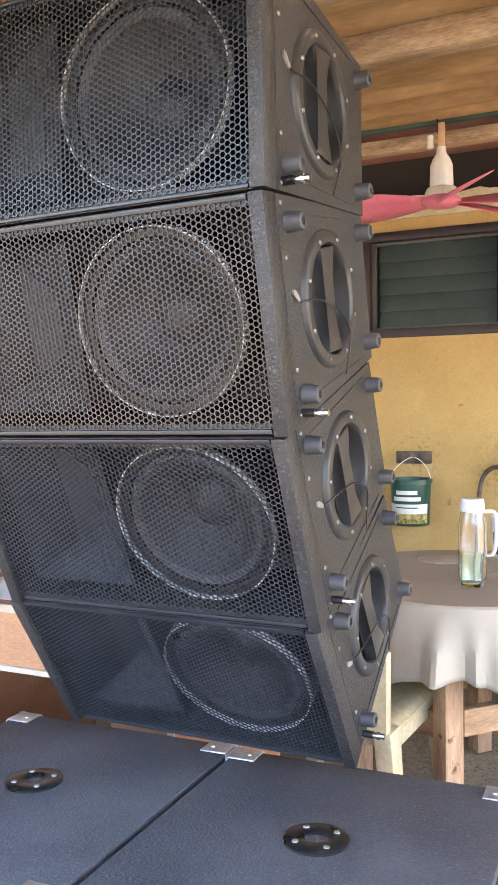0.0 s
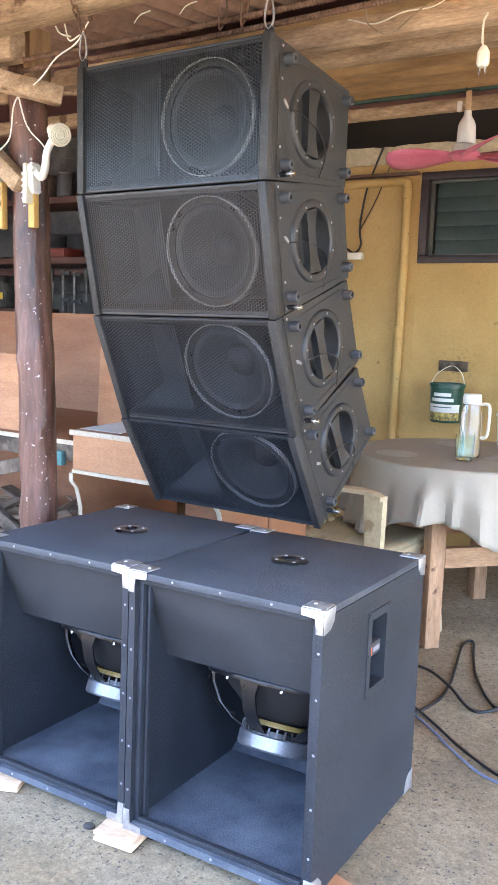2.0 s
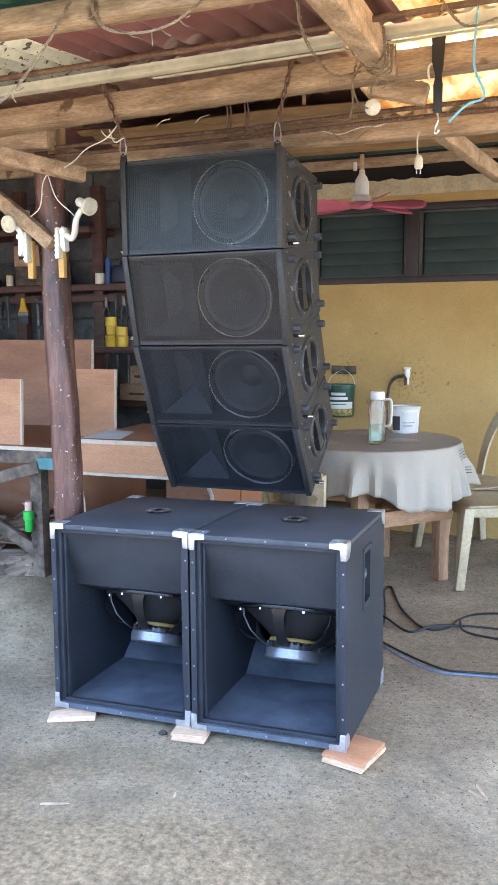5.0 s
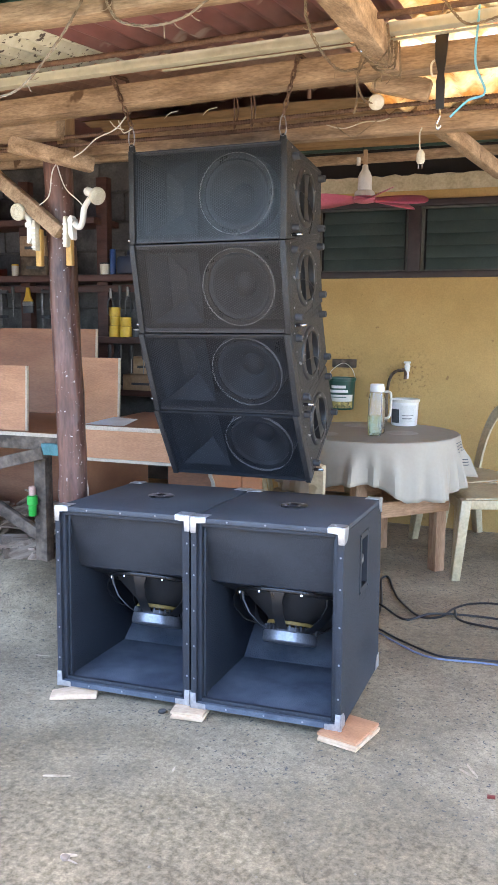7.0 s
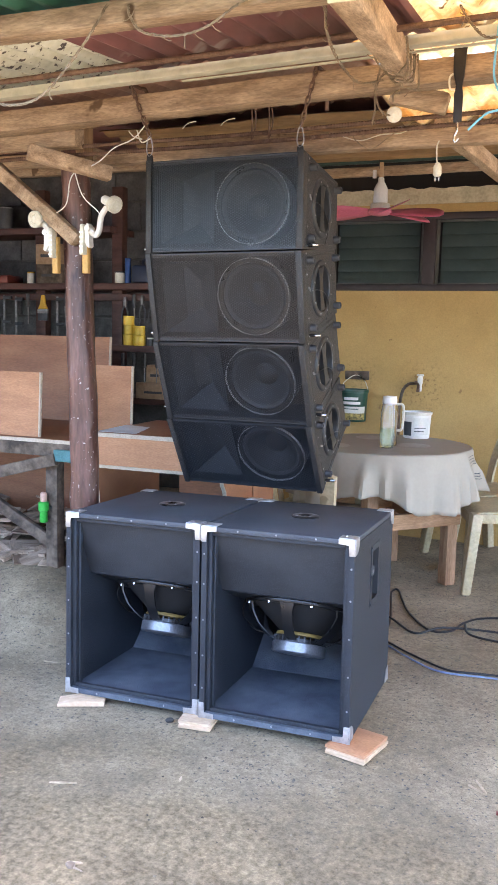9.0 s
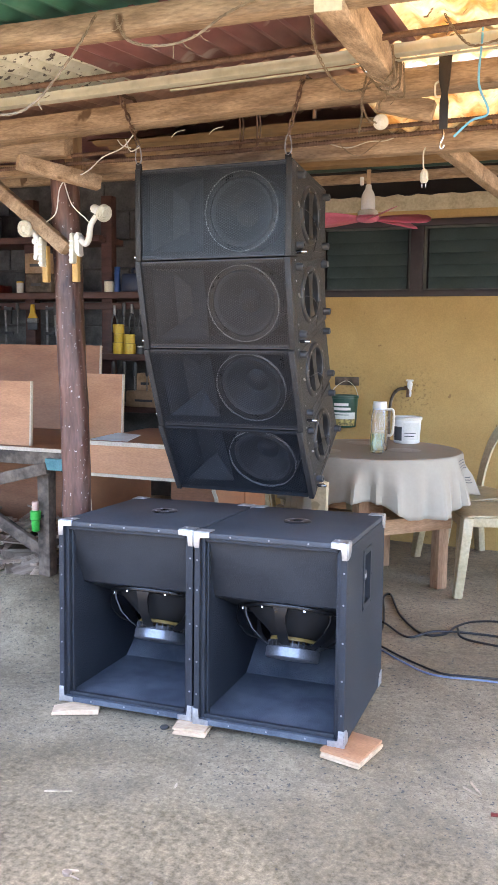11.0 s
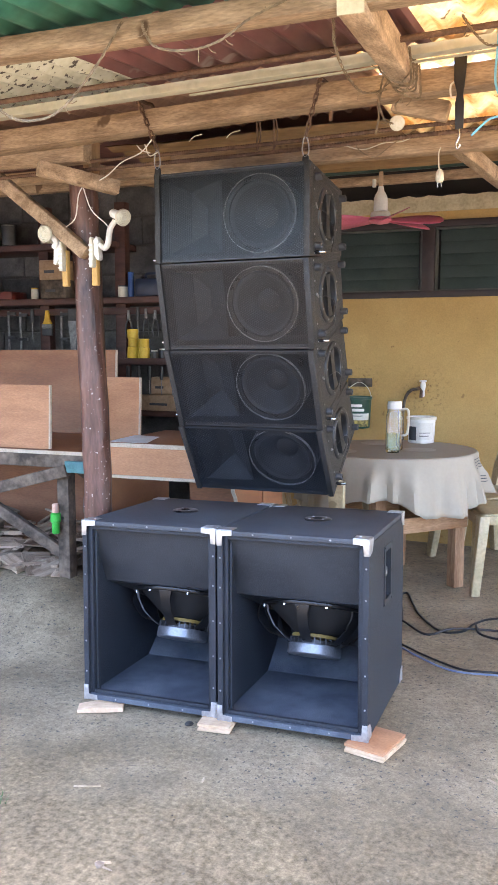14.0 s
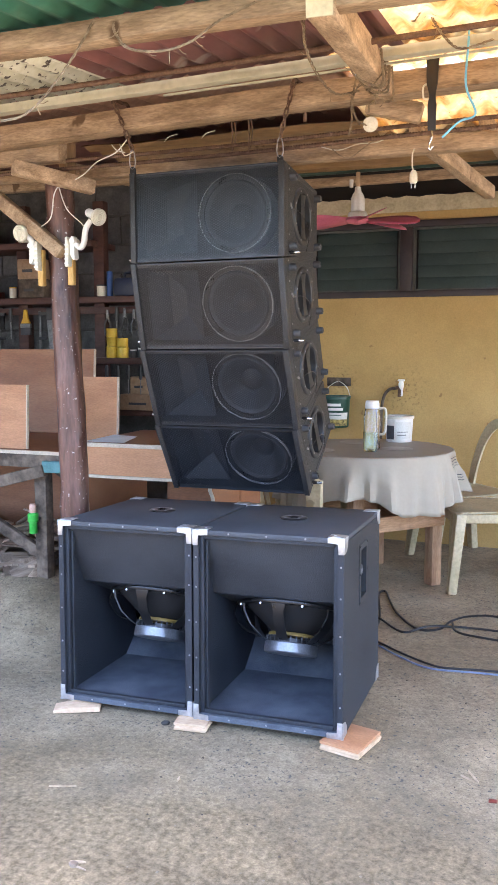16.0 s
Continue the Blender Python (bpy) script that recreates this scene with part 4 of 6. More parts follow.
def carton(x, z, w, d, h, label, m, name="carton", rz=0.0, y=3.27):
    c = thing(name, pose(x, y, z, 0, 0, rz), label, "box")
    part("body", box(B(), -w / 2, w / 2, -d / 2, d / 2, 0, h, 0.004), m, c)
    part("flap", box(B(), -w / 2 + 0.003, w / 2 - 0.003, -d / 2 + 0.003, -0.003, h + 0.0005, h + 0.004), m, c)
    part("flap", box(B(), -w / 2 + 0.003, w / 2 - 0.003, 0.003, d / 2 - 0.003, h + 0.0005, h + 0.004), m, c)
    part("print", box(B(), -w * 0.3, w * 0.1, -d / 2 - 0.0012, -d / 2 - 0.0002, h * 0.35, h * 0.5), M["darkgrey"], c)


carton(-2.86, 1.612, 0.20, 0.18, 0.12, "grey carton on a workshop shelf", M["greywood"])
carton(-2.88, 1.738, 0.19, 0.16, 0.13, "brown cardboard carton on another carton", M["card"], rz=4)
carton(-3.32, 1.612, 0.24, 0.18, 0.05, "flat red tool box on a shelf", M["redplastic"], "tool_box")
carton(-3.65, 1.612, 0.26, 0.18, 0.16, "dark carton on a workshop shelf", M["darkgrey"])
carton(-2.02, 0.86, 0.34, 0.2, 0.10, "open cardboard box on the low shelf", M["card"], rz=-5)
carton(-2.07, 0.966, 0.14, 0.12, 0.11, "small brown carton on a box", M["card"], rz=12)
carton(-3.5, 1.985, 0.3, 0.2, 0.13, "dusty grey carton on the upper shelf", M["greywood"])
# navy tool case with a rounded handle
tc = thing("tool_case", (-2.14, 3.27, 1.612), "navy plastic tool case on a shelf", "tool case")
part("body", box(B(), -0.115, 0.115, -0.05, 0.05, 0, 0.12, 0.02), M["navy"], tc)
part("handle", tube(B(), smooth_line([(-0.05, 0, 0.118), (-0.045, 0, 0.15), (0.045, 0, 0.15), (0.05, 0, 0.118)]), 0.009), M["navy"], tc)


def hang_tool(x, z, kind_name, y=3.275):
    """A tool hung from the rail of the rack."""
    if kind_name == "brush":
        t = thing("paint_brush", (x, y, z), "flat paint brush with yellow handle hung on the rack", "brush", "hung tools")
        part("handle", prism(B(), [(-0.012, 0), (0.012, 0), (0.016, -0.06), (0.040, -0.095), (-0.040, -0.095), (-0.016, -0.06)], "y", -0.008, 0.008, 0.003), M["orange"], t)
        part("ferrule", box(B(), -0.042, 0.042, -0.010, 0.010, -0.125, -0.096, 0.002), M["toolsteel"], t)
        part("bristles", box(B(), -0.040, 0.040, -0.008, 0.008, -0.175, -0.1255, 0.003), M["darkgrey"], t)
    elif kind_name == "saw":
        t = thing("hand_saw", (x, y, z), "hand saw with dark handle hung on the rack", "saw", "hung tools")
        part("handle", box(B(), -0.035, 0.035, -0.01, 0.01, -0.085, 0.0, 0.01), M["darkgrey"], t)
        part("blade", prism(B(), [(-0.035, -0.086), (0.04, -0.086), (0.018, -0.33), (-0.012, -0.33)], "y", -0.0012, 0.0012), M["toolsteel"], t)
    elif kind_name == "driver":
        t = thing("screwdriver", (x, y, z), "screwdriver hung on the rack", "screwdriver", "hung tools")
        part("handle", lathe(B(), [(0, 0), (0.011, -0.004), (0.013, -0.04), (0.010, -0.085), (0.006, -0.095), (0, -0.095)], 12), M["darkgrey"], t)
        part("shaft", rod(B(), (0, 0, -0.09), (0, 0, -0.21), 0.0035), M["toolsteel"], t)
    elif kind_name == "pliers":
        t = thing("pliers", (x, y, z), "pair of pliers hung on the rack", "pliers", "hung tools")
        for sg in (-1, 1):
            part("grip", tube(B(), smooth_line([(0, 0.004 * sg, -0.06), (0.014 * sg, 0.004 * sg, -0.085), (0.020 * sg, 0.004 * sg, -0.13), (0.014 * sg, 0.004 * sg, -0.175)]), 0.006), M["darkgrey"], t)
        part("jaw", prism(B(), [(-0.012, -0.065), (0.012, -0.065), (0.008, 0.0), (-0.008, 0.0)], "y", -0.006, 0.006, 0.002), M["toolsteel"], t)
    else:
        t = thing("hung_clamp", (x, y, z), "dark steel clamp hung on the rack", "clamp", "hung tools")
        part("bar", box(B(), -0.008, 0.008, -0.005, 0.005, -0.30, 0.0, 0.002), M["toolsteel"], t)
        part("jaw", box(B(), -0.008, 0.06, -0.008, 0.008, -0.03, -0.008, 0.003), M["darkgrey"], t)
        part("jaw", box(B(), -0.008, 0.06, -0.008, 0.008, -0.20, -0.178, 0.003), M["darkgrey"], t)


for i, (x, k) in enumerate(((-3.42, "saw"), (-3.30, "clamp"), (-3.20, "clamp"), (-3.10, "driver"), (-2.975, "brush"), (-2.86, "clamp"), (-2.77, "saw"), (-2.66, "clamp"), (-2.33, "pliers"), (-2.26, "driver"), (-2.20, "pliers"), (-2.13, "pliers"), (-2.05, "driver"), (-1.96, "pliers"), (-3.55, "clamp"), (-3.68, "saw"))):
    hang_tool(x, 1.545 - 0.01 * (i % 3), k)
for i, x in enumerate((-2.30, -2.22, -2.14, -2.05, -1.97)):
    hang_tool(x, 1.155, "driver", y=3.199)

# ---- roof ----
SLOPE = 0.115


def roof_z(y, x=-0.4):
    return 2.102 + SLOPE * (y - 0.85) + 0.026 * (max(-2.2, min(1.4, x)) + 0.4)


def sheet(name, x0, x1, y0, y1, dz, m, label, flat=0.0):
    bm = B()
    n = int((x1 - x0) / 0.0127) + 1
    rows = []
    for y in (y0, (y0 + y1) / 2, y1):
        rows.append([bm.verts.new((x0 + i * 0.0127, y, roof_z(y, x0 + i * 0.0127) + dz - flat * SLOPE * (y - y0) + 0.010 * math.sin(2 * math.pi * (x0 + i * 0.0127) / 0.076))) for i in range(n)])
    for a, b in zip(rows, rows[1:]):
        for i in range(n - 1):
            bm.faces.new((a[i], a[i + 1], b[i + 1], b[i]))
    ob = solid(name, bm, m, label=label, category="roofing", kind="structure")
    md = ob.modifiers.new("thick", "SOLIDIFY")
    md.thickness = 0.0012
    return ob


sheet("roof_cream", -5.6, -0.770, -0.045, 0.66, 0.010, M["creamroof"], "corrugated roofing sheet with peeling cream paint")
sheet("roof_maroon", -0.790, 0.075, -0.045, 0.66, 0.013, M["maroon"], "maroon painted corrugated roofing sheet")
sheet("roof_amber", 0.050, 3.4, -0.045, 0.66, 0.016, M["glowroof"], "amber translucent corrugated roofing sheet")
M["backboard"] = mat("brown primed roofing", (0.30, 0.175, 0.13), (0.42, 0.27, 0.205), 0.7, scale=4, stretch=(0.6, 1, 1), fine=40, bump=0.3)
sheet("roof_back", -5.6, -0.14, 0.60, 1.60, 0.022, M["backboard"], "brown corrugated roofing over the beam")
sheet("roof_amber_top", -0.165, 3.4, 0.60, 1.02, 0.026, M["glowroof"], "amber translucent corrugated roofing over the beam")
sheet("roof_amber_back", -0.165, 3.4, 0.915, 1.57, -0.022, M["glowroof"], "amber translucent corrugated roofing behind the beam", 1.0)
M["green"] = mat("green painted roofing", (0.03, 0.14, 0.10), (0.06, 0.22, 0.16), 0.5, scale=8, fine=30)
# right part is an unseen extension, added to keep sun off the near ground
sheet("roof_edge_green", -5.6, 3.4, -0.40, -0.025, 0.004, M["green"], "green corrugated sheet along the eave, extended unseen as a sun block")
bm = B()
for y0, y1 in ((1.55, 4.6),):
    box(bm, -5.6, 3.4, y0, y1, 0, 0.012)
for v in bm.verts:
    v.co.z += roof_z(v.co.y) + 0.02
solid("roof_boards", bm, M["maroon"], label="dark roofing above the ceiling", category="roofing", kind="structure", smooth=False)
bm = B()
NXc, NYc = 90, 110
gr = [[bm.verts.new((-1.5 + 4.5 * i / NXc, 1.56 + 1.04 * j / NYc, 2.148 + 0.036 * j / NYc + 0.009 * math.sin((1.04 * j / NYc) * 48 + 2.5 * noise.noise((i * 0.08, j * 0.05, 4))) + 0.004 * noise.noise((i * 0.3, j * 0.2, 0)))) for i in range(NXc + 1)] for j in range(NYc + 1)]
for j in range(NYc):
    for i in range(NXc):
        bm.faces.new((gr[j][i], gr[j][i + 1], gr[j + 1][i + 1], gr[j + 1][i]))
solid("ceiling", bm, M["ceilply"], label="rippled brown plywood ceiling", category="ceiling", kind="structure")


def timber(name, p, q, w, h, label, m="beam", bev=0.006, group="roof timbers"):
    p, q = Vector(p), Vector(q)
    mid = Matrix.Translation(p)
    bm = B()
    bar(bm, (0, 0, 0), q - p, w, h, bev)
    bmesh.ops.subdivide_edges(bm, edges=[e for e in bm.edges if e.calc_length() > 0.5], cuts=24)
    for v in bm.verts:
        k = noise.noise_vector((v.co + p) * 2.2)
        v.co += 0.005 * Vector((k.x * 0.3, k.y, k.z))
    return solid(name, bm, M[m], mid, label, "beam", group)


timber("eave_beam", (-5.6, -0.09, 1.950), (3.4, -0.09, 1.952), 0.05, 0.050, "weathered timber eave beam")
timber("main_beam", (-1.62, 0.86, 2.012), (1.6, 0.86, 2.098), 0.08, 0.070, "thick weathered timber roof beam")
timber("side_beam", (-5.6, 0.93, 2.06), (-1.20, 0.93, 1.975), 0.06, 0.082, "weathered timber beam over the workshop")
timber("tie_beam", (-1.24, 1.13, 1.932), (3.4, 1.13, 1.946), 0.05, 0.052, "pale timber tie beam")
timber("joist", (-1.5, 2.65, 2.135), (3.4, 2.65, 2.150), 0.05, 0.045, "brown timber ceiling joist")
timber("joist", (-1.3, 1.85, 2.125), (3.4, 1.85, 2.14), 0.06, 0.07, "dark timber ceiling joist")
timber("joist", (-5.6, 1.35, 2.000), (-1.40, 1.32, 1.985), 0.05, 0.05, "dark timber joist over the workshop")
timber("joist", (-5.6, 2.3, 2.16), (-1.5, 2.3, 2.16), 0.05, 0.06, "dark timber joist over the workshop")
timber("cleat", (-0.085, 0.925, 2.030), (0.085, 0.925, 1.985), 0.045, 0.060, "short timber cleat behind the roof beam")
timber("rafter", (0.037, -0.13, 1.942), (-0.008, 0.765, 2.043), 0.056, 0.076, "thick pale timber rafter", "beamy")
solid("painted_end", box(B(), -0.027, 0.027, -0.003, 0.0, -0.036, 0.036), M["plaster"], pose(0.037, -0.1325, 1.942, 6.5, 0, 3), label="white painted end of the rafter", category="beam end", kind="structure")
timber("rafter", (0.03, 1.16, 1.985), (0.20, 2.35, 1.985), 0.045, 0.06, "timber rafter below the ceiling", "beamy")
timber("rafter", (0.26, 1.16, 2.0), (0.27, 2.6, 2.16), 0.045, 0.05, "timber rafter below the ceiling", "beamy")
timber("rafter", (-1.9, -0.1, 1.99), (-1.9, 3.3, 2.30), 0.05, 0.06, "timber rafter over the workshop", "beamy")
timber("cross_stub", (-1.325, 0.80, 1.902), (-1.135, 1.03, 1.855), 0.045, 0.052, "short sawn timber nailed across the post", "beamy")
timber("brace", (-1.86, 0.985, 2.10), (-1.245, 0.985, 1.615), 0.045, 0.050, "diagonal timber brace nailed to the post", "beamy")
solid("steel_purlin", bar(B(), (-2.4, 0.532, 1.976), (1.6, 0.532, 2.086), 0.036, 0.026, 0.002), M["creamsteel"], label="cream painted steel purlin", category="purlin", kind="structure")
solid("purlin_lip", bar(B(), (-0.62, 0.556, 2.008), (1.6, 0.556, 2.068), 0.012, 0.004, 0.0005), M["creamsteel"], label="thin cream purlin lip", category="purlin", kind="structure")
solid("roof_rod", tube(B(), [(-2.4, 0.36, 1.958), (-1.17, 0.36, 1.989), (-0.5, 0.36, 2.005), (1.6, 0.36, 2.062)], 0.008, 8), M["rust"], label="rusty steel rod under the roofing", category="rod", kind="structure")
M["greenpipe"] = mat("dark green plastic pipe", (0.02, 0.05, 0.04), (0.03, 0.07, 0.055), 0.4, scale=8)
solid("green_pipe", tube(B(), [(-1.6, 2.58, 2.170), (-0.4, 2.58, 2.175), (3.4, 2.58, 2.185)], 0.012, 12), M["greenpipe"], label="dark green plastic conduit below the ceiling", category="pipe")


def rebar(y, z, label):
    pts, rad = [], []
    n = 1400
    for i in range(n + 1):
        x = -2.2 + 3.2 * i / n
        pts.append((x, y + 0.004 * noise.noise((x * 1.5, y, 0)), z - 0.013 + 0.008 * noise.noise((x * 0.9, y, 3)) + 0.015 * x))
    solid("rebar", tube(B(), pts, lambda u: 0.0074 if int(round(u * n)) % 4 else 0.0058, 8), M["rust"], label=label, category="rebar", group="rebars")


rebar(0.955, 1.973, "rusty ribbed steel bar hung under the beam")
rebar(0.960, 1.946, "rusty ribbed steel bar hung under the beam")
for x in (-2.4, -0.56, -0.50, 1.2):
    solid("tie_wire", tube(B(), smooth_line([(x, 0.955, 2.09), (x + 0.01, 0.943, 1.99), (x + 0.005, 0.955, 1.93), (x + 0.012, 0.972, 1.99), (x, 0.962, 2.09)]), 0.0025, 6), M["rust"], label="wire loop holding the steel bars", category="wire", group="tie wires")

# log post
bm = B()
n = 20
rings = []
for k in range(70):
    z = 0.02 + 1.94 * k / 69
    cx = 0.010 * math.sin(z * 2.3) - 0.004 + 0.032 * (1 - z / 1.95)
    r0 = 0.0575 - 0.005 * z / 2
    ring = []
    for i in range(n):
        a = 2 * math.pi * i / n
        r = r0 * (1 + 0.09 * noise.noise((math.cos(a) * 1.3, math.sin(a) * 1.3, z * 4.5)) + 0.08 * noise.noise((math.cos(a) * 4, math.sin(a) * 4, z * 9)))
        for kz, ka in ((1.09, 4.4), (0.86, 5.6), (1.42, 4.9), (1.70, 3.8), (0.62, 4.0)):
            r += 0.009 * math.exp(-((z - kz) / 0.022) ** 2 - ((a - ka) / 0.28) ** 2)
        ring.append(bm.verts.new((cx + r * math.cos(a), r * math.sin(a), z)))
    rings.append(ring)
for a, b in zip(rings, rings[1:]):
    for i in range(n):
        bm.faces.new((a[i], a[(i + 1) % n], b[(i + 1) % n], b[i]))
bm.faces.new(rings[-1])
post = thing("log_post", (-1.295, 1.07, 0.03), "dark red-brown varnished log post with peeling spots", "post")
part("log", bm, M["post"], post)
part("squared_top", box(B(), -0.042, 0.042, -0.042, 0.042, 1.86, 2.035, 0.005), M["beamz"], post, "paler squared post top")

# ---- chains and lifting plates ----
def link_mesh():
    bm = B()
    pts = []
    for k in range(16):
        a = 2 * math.pi * k / 16
        pts.append((0.0058 * math.cos(a), 0, 0.0058 * math.sin(a) + (0.0075 if math.sin(a) > 0 else -0.0075)))
    rings = []
    for k, p in enumerate(pts):
        t = (Vector(pts[(k + 1) % 16]) - Vector(pts[k - 1])).normalized()
        o = Vector((0, 1, 0))
        b = t.cross(o)
        rings.append([bm.verts.new(Vector(p) + 0.0026 * (math.cos(q * math.pi / 3) * o + math.sin(q * math.pi / 3) * b)) for q in range(6)])
    for a, b in zip(rings, rings[1:] + rings[:1]):
        for q in range(6):
            bm.faces.new((a[q], b[q], b[(q + 1) % 6], a[(q + 1) % 6]))
    return mesh_of(bm, M["rust"], True)


LINK = link_mesh()
for x0, x1 in ((-0.925, -0.868), (-0.292, -0.345)):
    p, q = Vector((x0, 0.805, 2.09)), Vector((x1, 0.83, 1.930))
    ch = thing("chain", Matrix.Translation(p), "rusty steel chain hung over the roof beam", "chain", "lifting chains")
    d = q - p
    n = int(d.length / 0.0205)
    for k in range(n):
        m = along((0, 0, 0), d)
        m.translation = d * ((k + 0.5) / n)
        part("link", LINK, None, ch, m=m @ pose(0, 0, 0, 0, 0, 90 * (k % 2) + 20))
    part("beam_wrap", tube(B(), smooth_line([(0, -0.002, -0.01), (0, 0.004, 0.002), (0.004, 0.05, 0.004), (0.006, 0.10, 0.0), (0.006, 0.105, -0.10)]), 0.006, 8), M["rust"], ch)
    hk = part("snap_hook", tube(B(), smooth_line([(0.0, 0, 0.0), (-0.008, 0, -0.012), (-0.011, 0, -0.045), (-0.001, 0, -0.064), (0.010, 0, -0.048), (0.007, 0, -0.014), (0.0, 0, 0.0)]), 0.0023, 8), M["screw"], ch, "dull steel snap hook", Matrix.Translation(d))
    lp = thing("lifting_plate", (x1, 0.832, 1.838), "black steel lifting plate on the top loudspeaker", "bracket", "lifting plates")
    part("plate", prism(B(), [(-0.012, 0.0), (0.012, 0.0), (0.010, 0.030), (0.004, 0.036), (-0.004, 0.036), (-0.010, 0.030)], "y", -0.004, 0.004, 0.001), M["blackmetal"], lp)

# ---- hanging oddments ----
M["twine"] = mat("dry straw twine", (0.15, 0.108, 0.068), (0.30, 0.23, 0.15), 0.95, scale=40, fine=200, bump=0.5)


def strand(name, pts, r, m, label, category):
    return solid(name, tube(B(), smooth_line(pts, 6), r, 6), M[m], label=label, category=category, group=category + " on the roof")


def twine(pts, label, r=0.0024, frays=5):
    """Three loosely twisted plies with frayed ends along the way."""
    rt = random.Random(len(label) + int(abs(pts[0][0]) * 1000))
    line = smooth_line(pts, 14)
    bm = B()
    for ply in range(3):
        ph = ply * 2.1 + rt.uniform(-0.4, 0.4)
        tube(bm, [p + (r + 0.0008 * noise.noise(p * 60)) * Vector((math.cos(ph + 0.75 * i), math.sin(ph + 0.75 * i) * 0.5, math.sin(ph + 0.75 * i))) for i, p in enumerate(line)], 0.0013, 5)
    for k in range(frays):
        p = rt.choice(line)
        d = Vector((rt.uniform(-1, 1), rt.uniform(-0.5, 0.5), rt.uniform(-1.2, 0.5))) * rt.uniform(0.010, 0.032)
        tube(bm, smooth_line([p, p + d * 0.5 + Vector((0, 0, -0.003)), p + d], 4), 0.0010, 4)
    return solid("twine", bm, M["twine"], label=label, category="twine", group="twine on the roof")


twine([(-0.472, -0.118, 1.962), (-0.529, -0.13, 1.876), (-0.617, -0.13, 1.795), (-0.687, -0.13, 1.774), (-0.765, -0.13, 1.791), (-0.83, -0.122, 1.86), (-0.86, -0.118, 1.94)], "loop of dry twine hung on the eave beam", 0.0028)
twine([(-0.422, -0.119, 1.955), (-0.413, -0.125, 1.929), (-0.382, -0.125, 1.896), (-0.307, -0.128, 1.881), (-0.24, -0.125, 1.893), (-0.175, -0.122, 1.929), (-0.10, -0.119, 1.955)], "loop of dry twine with frayed ends on the eave beam", 0.0024, 9)
twine([(-0.018, -0.10, 1.97), (-0.032, 0.0, 1.942), (-0.057, 0.10, 1.938), (-0.085, 0.30, 1.941), (-0.105, 0.58, 1.970), (-0.06, 0.68, 2.0)], "frayed twine slung from the eave to the rafter", 0.0028, 9)
twine([(-0.07, 0.70, 2.055), (-0.086, 0.70, 1.98), (-0.084, 0.70, 1.93), (-0.092, 0.70, 1.885)], "frayed twine hanging from the rafter end", 0.0022, 7)
twine([(-0.045, 0.66, 2.03), (-0.075, 0.66, 1.97), (-0.060, 0.66, 1.915), (-0.035, 0.67, 1.90)], "frayed twine hanging from the rafter end", 0.0020, 6)
for k in range(7):
    y = 0.46 + 0.042 * k + random.uniform(-0.03, 0.03)
    x = 0.037 - 0.050 * (y + 0.13)
    zc = 1.942 + 0.113 * (y + 0.13)
    j = random.uniform(-0.02, 0.02)
    twine([(x - 0.034, y, zc + 0.04), (x - 0.038 + j * 0.3, y + 2 * j, zc - 0.01), (x - 0.02, y + 2 * j, zc - 0.046), (x + 0.028, y - 3 * j, zc - 0.047 + 0.3 * j), (x + 0.036, y - j, zc - 0.01), (x + 0.034, y, zc + 0.03)], "dry twine wrapped round the rafter", 0.0018, 5)
twine([(0.201, 0.26, 2.02), (0.239, 0.2, 1.953), (0.276, 0.2, 1.925), (0.34, 0.24, 1.95)], "dry twine hanging below the roofing", 0.0022)
strand("white_wire", [(-0.93, 0.915, 1.99), (-0.985, 0.93, 1.951), (-1.066, 0.94, 1.927), (-1.13, 0.95, 1.888), (-1.20, 0.965, 1.868), (-1.262, 0.985, 1.868)], 0.0022, "white", "white electric wire draped below the beam", "wire")
strand("white_wire", [(-1.249, 0.985, 1.872), (-1.276, 0.985, 1.832), (-1.292, 0.985, 1.751), (-1.34, 0.985, 1.715)], 0.0022, "white", "white electric wire down the post", "wire")
strand("white_wire", [(-1.258, 0.985, 1.868), (-1.223, 0.985, 1.778), (-1.164, 0.985, 1.724), (-1.135, 0.985, 1.690)], 0.0022, "white", "white electric wire down the post", "wire")
M["sky"] = mat("light blue rope", (0.12, 0.40, 0.62), (0.18, 0.50, 0.72), 0.6, scale=30)
strand("blue_cord", [(0.258, 0.55, 2.10), (0.261, 0.5, 2.028), (0.258, 0.5, 1.932), (0.284, 0.5, 1.861), (0.243, 0.5, 1.844), (0.201, 0.5, 1.808)], 0.003, "sky", "light blue cord hanging below the roofing", "cord")
for k in range(2):
    x = -0.93 + 0.03 * k
    strand("white_wire", [(x, 0.80, 1.945), (x + 0.02, 0.795, 1.925 - 0.02 * (k % 2)), (x + 0.05, 0.80, 1.915)], 0.002, "offwhite", "scrap of pale wire by the chain", "wire")
for x in (-0.80, -0.66):
    strand("pale_strip", [(x, 0.938, 1.975), (x + 0.02, 0.936, 1.990), (x + 0.05, 0.938, 1.996)], 0.0015, "offwhite", "pale strip of tape on the steel bars", "wire")
st = thing("strap", (0.130, 0.812, 2.06), "black nylon strap with steel hook hung from the beam", "strap")
part("webbing", prism(B(), [(-0.018, 0.05), (0.020, 0.05), (0.014, -0.03), (0.009, -0.055), (0.014, -0.08), (0.013, -0.155), (-0.010, -0.155), (-0.012, -0.08), (-0.006, -0.055), (-0.016, -0.02)], "y", -0.004, 0.004, 0.001), M["cable"], st)
part("loop", tube(B(), smooth_line([(-0.016, 0, -0.02), (-0.026, 0, -0.03), (-0.024, 0, -0.06), (-0.010, 0, -0.065)]), 0.003, 6), M["offwhite"], st)
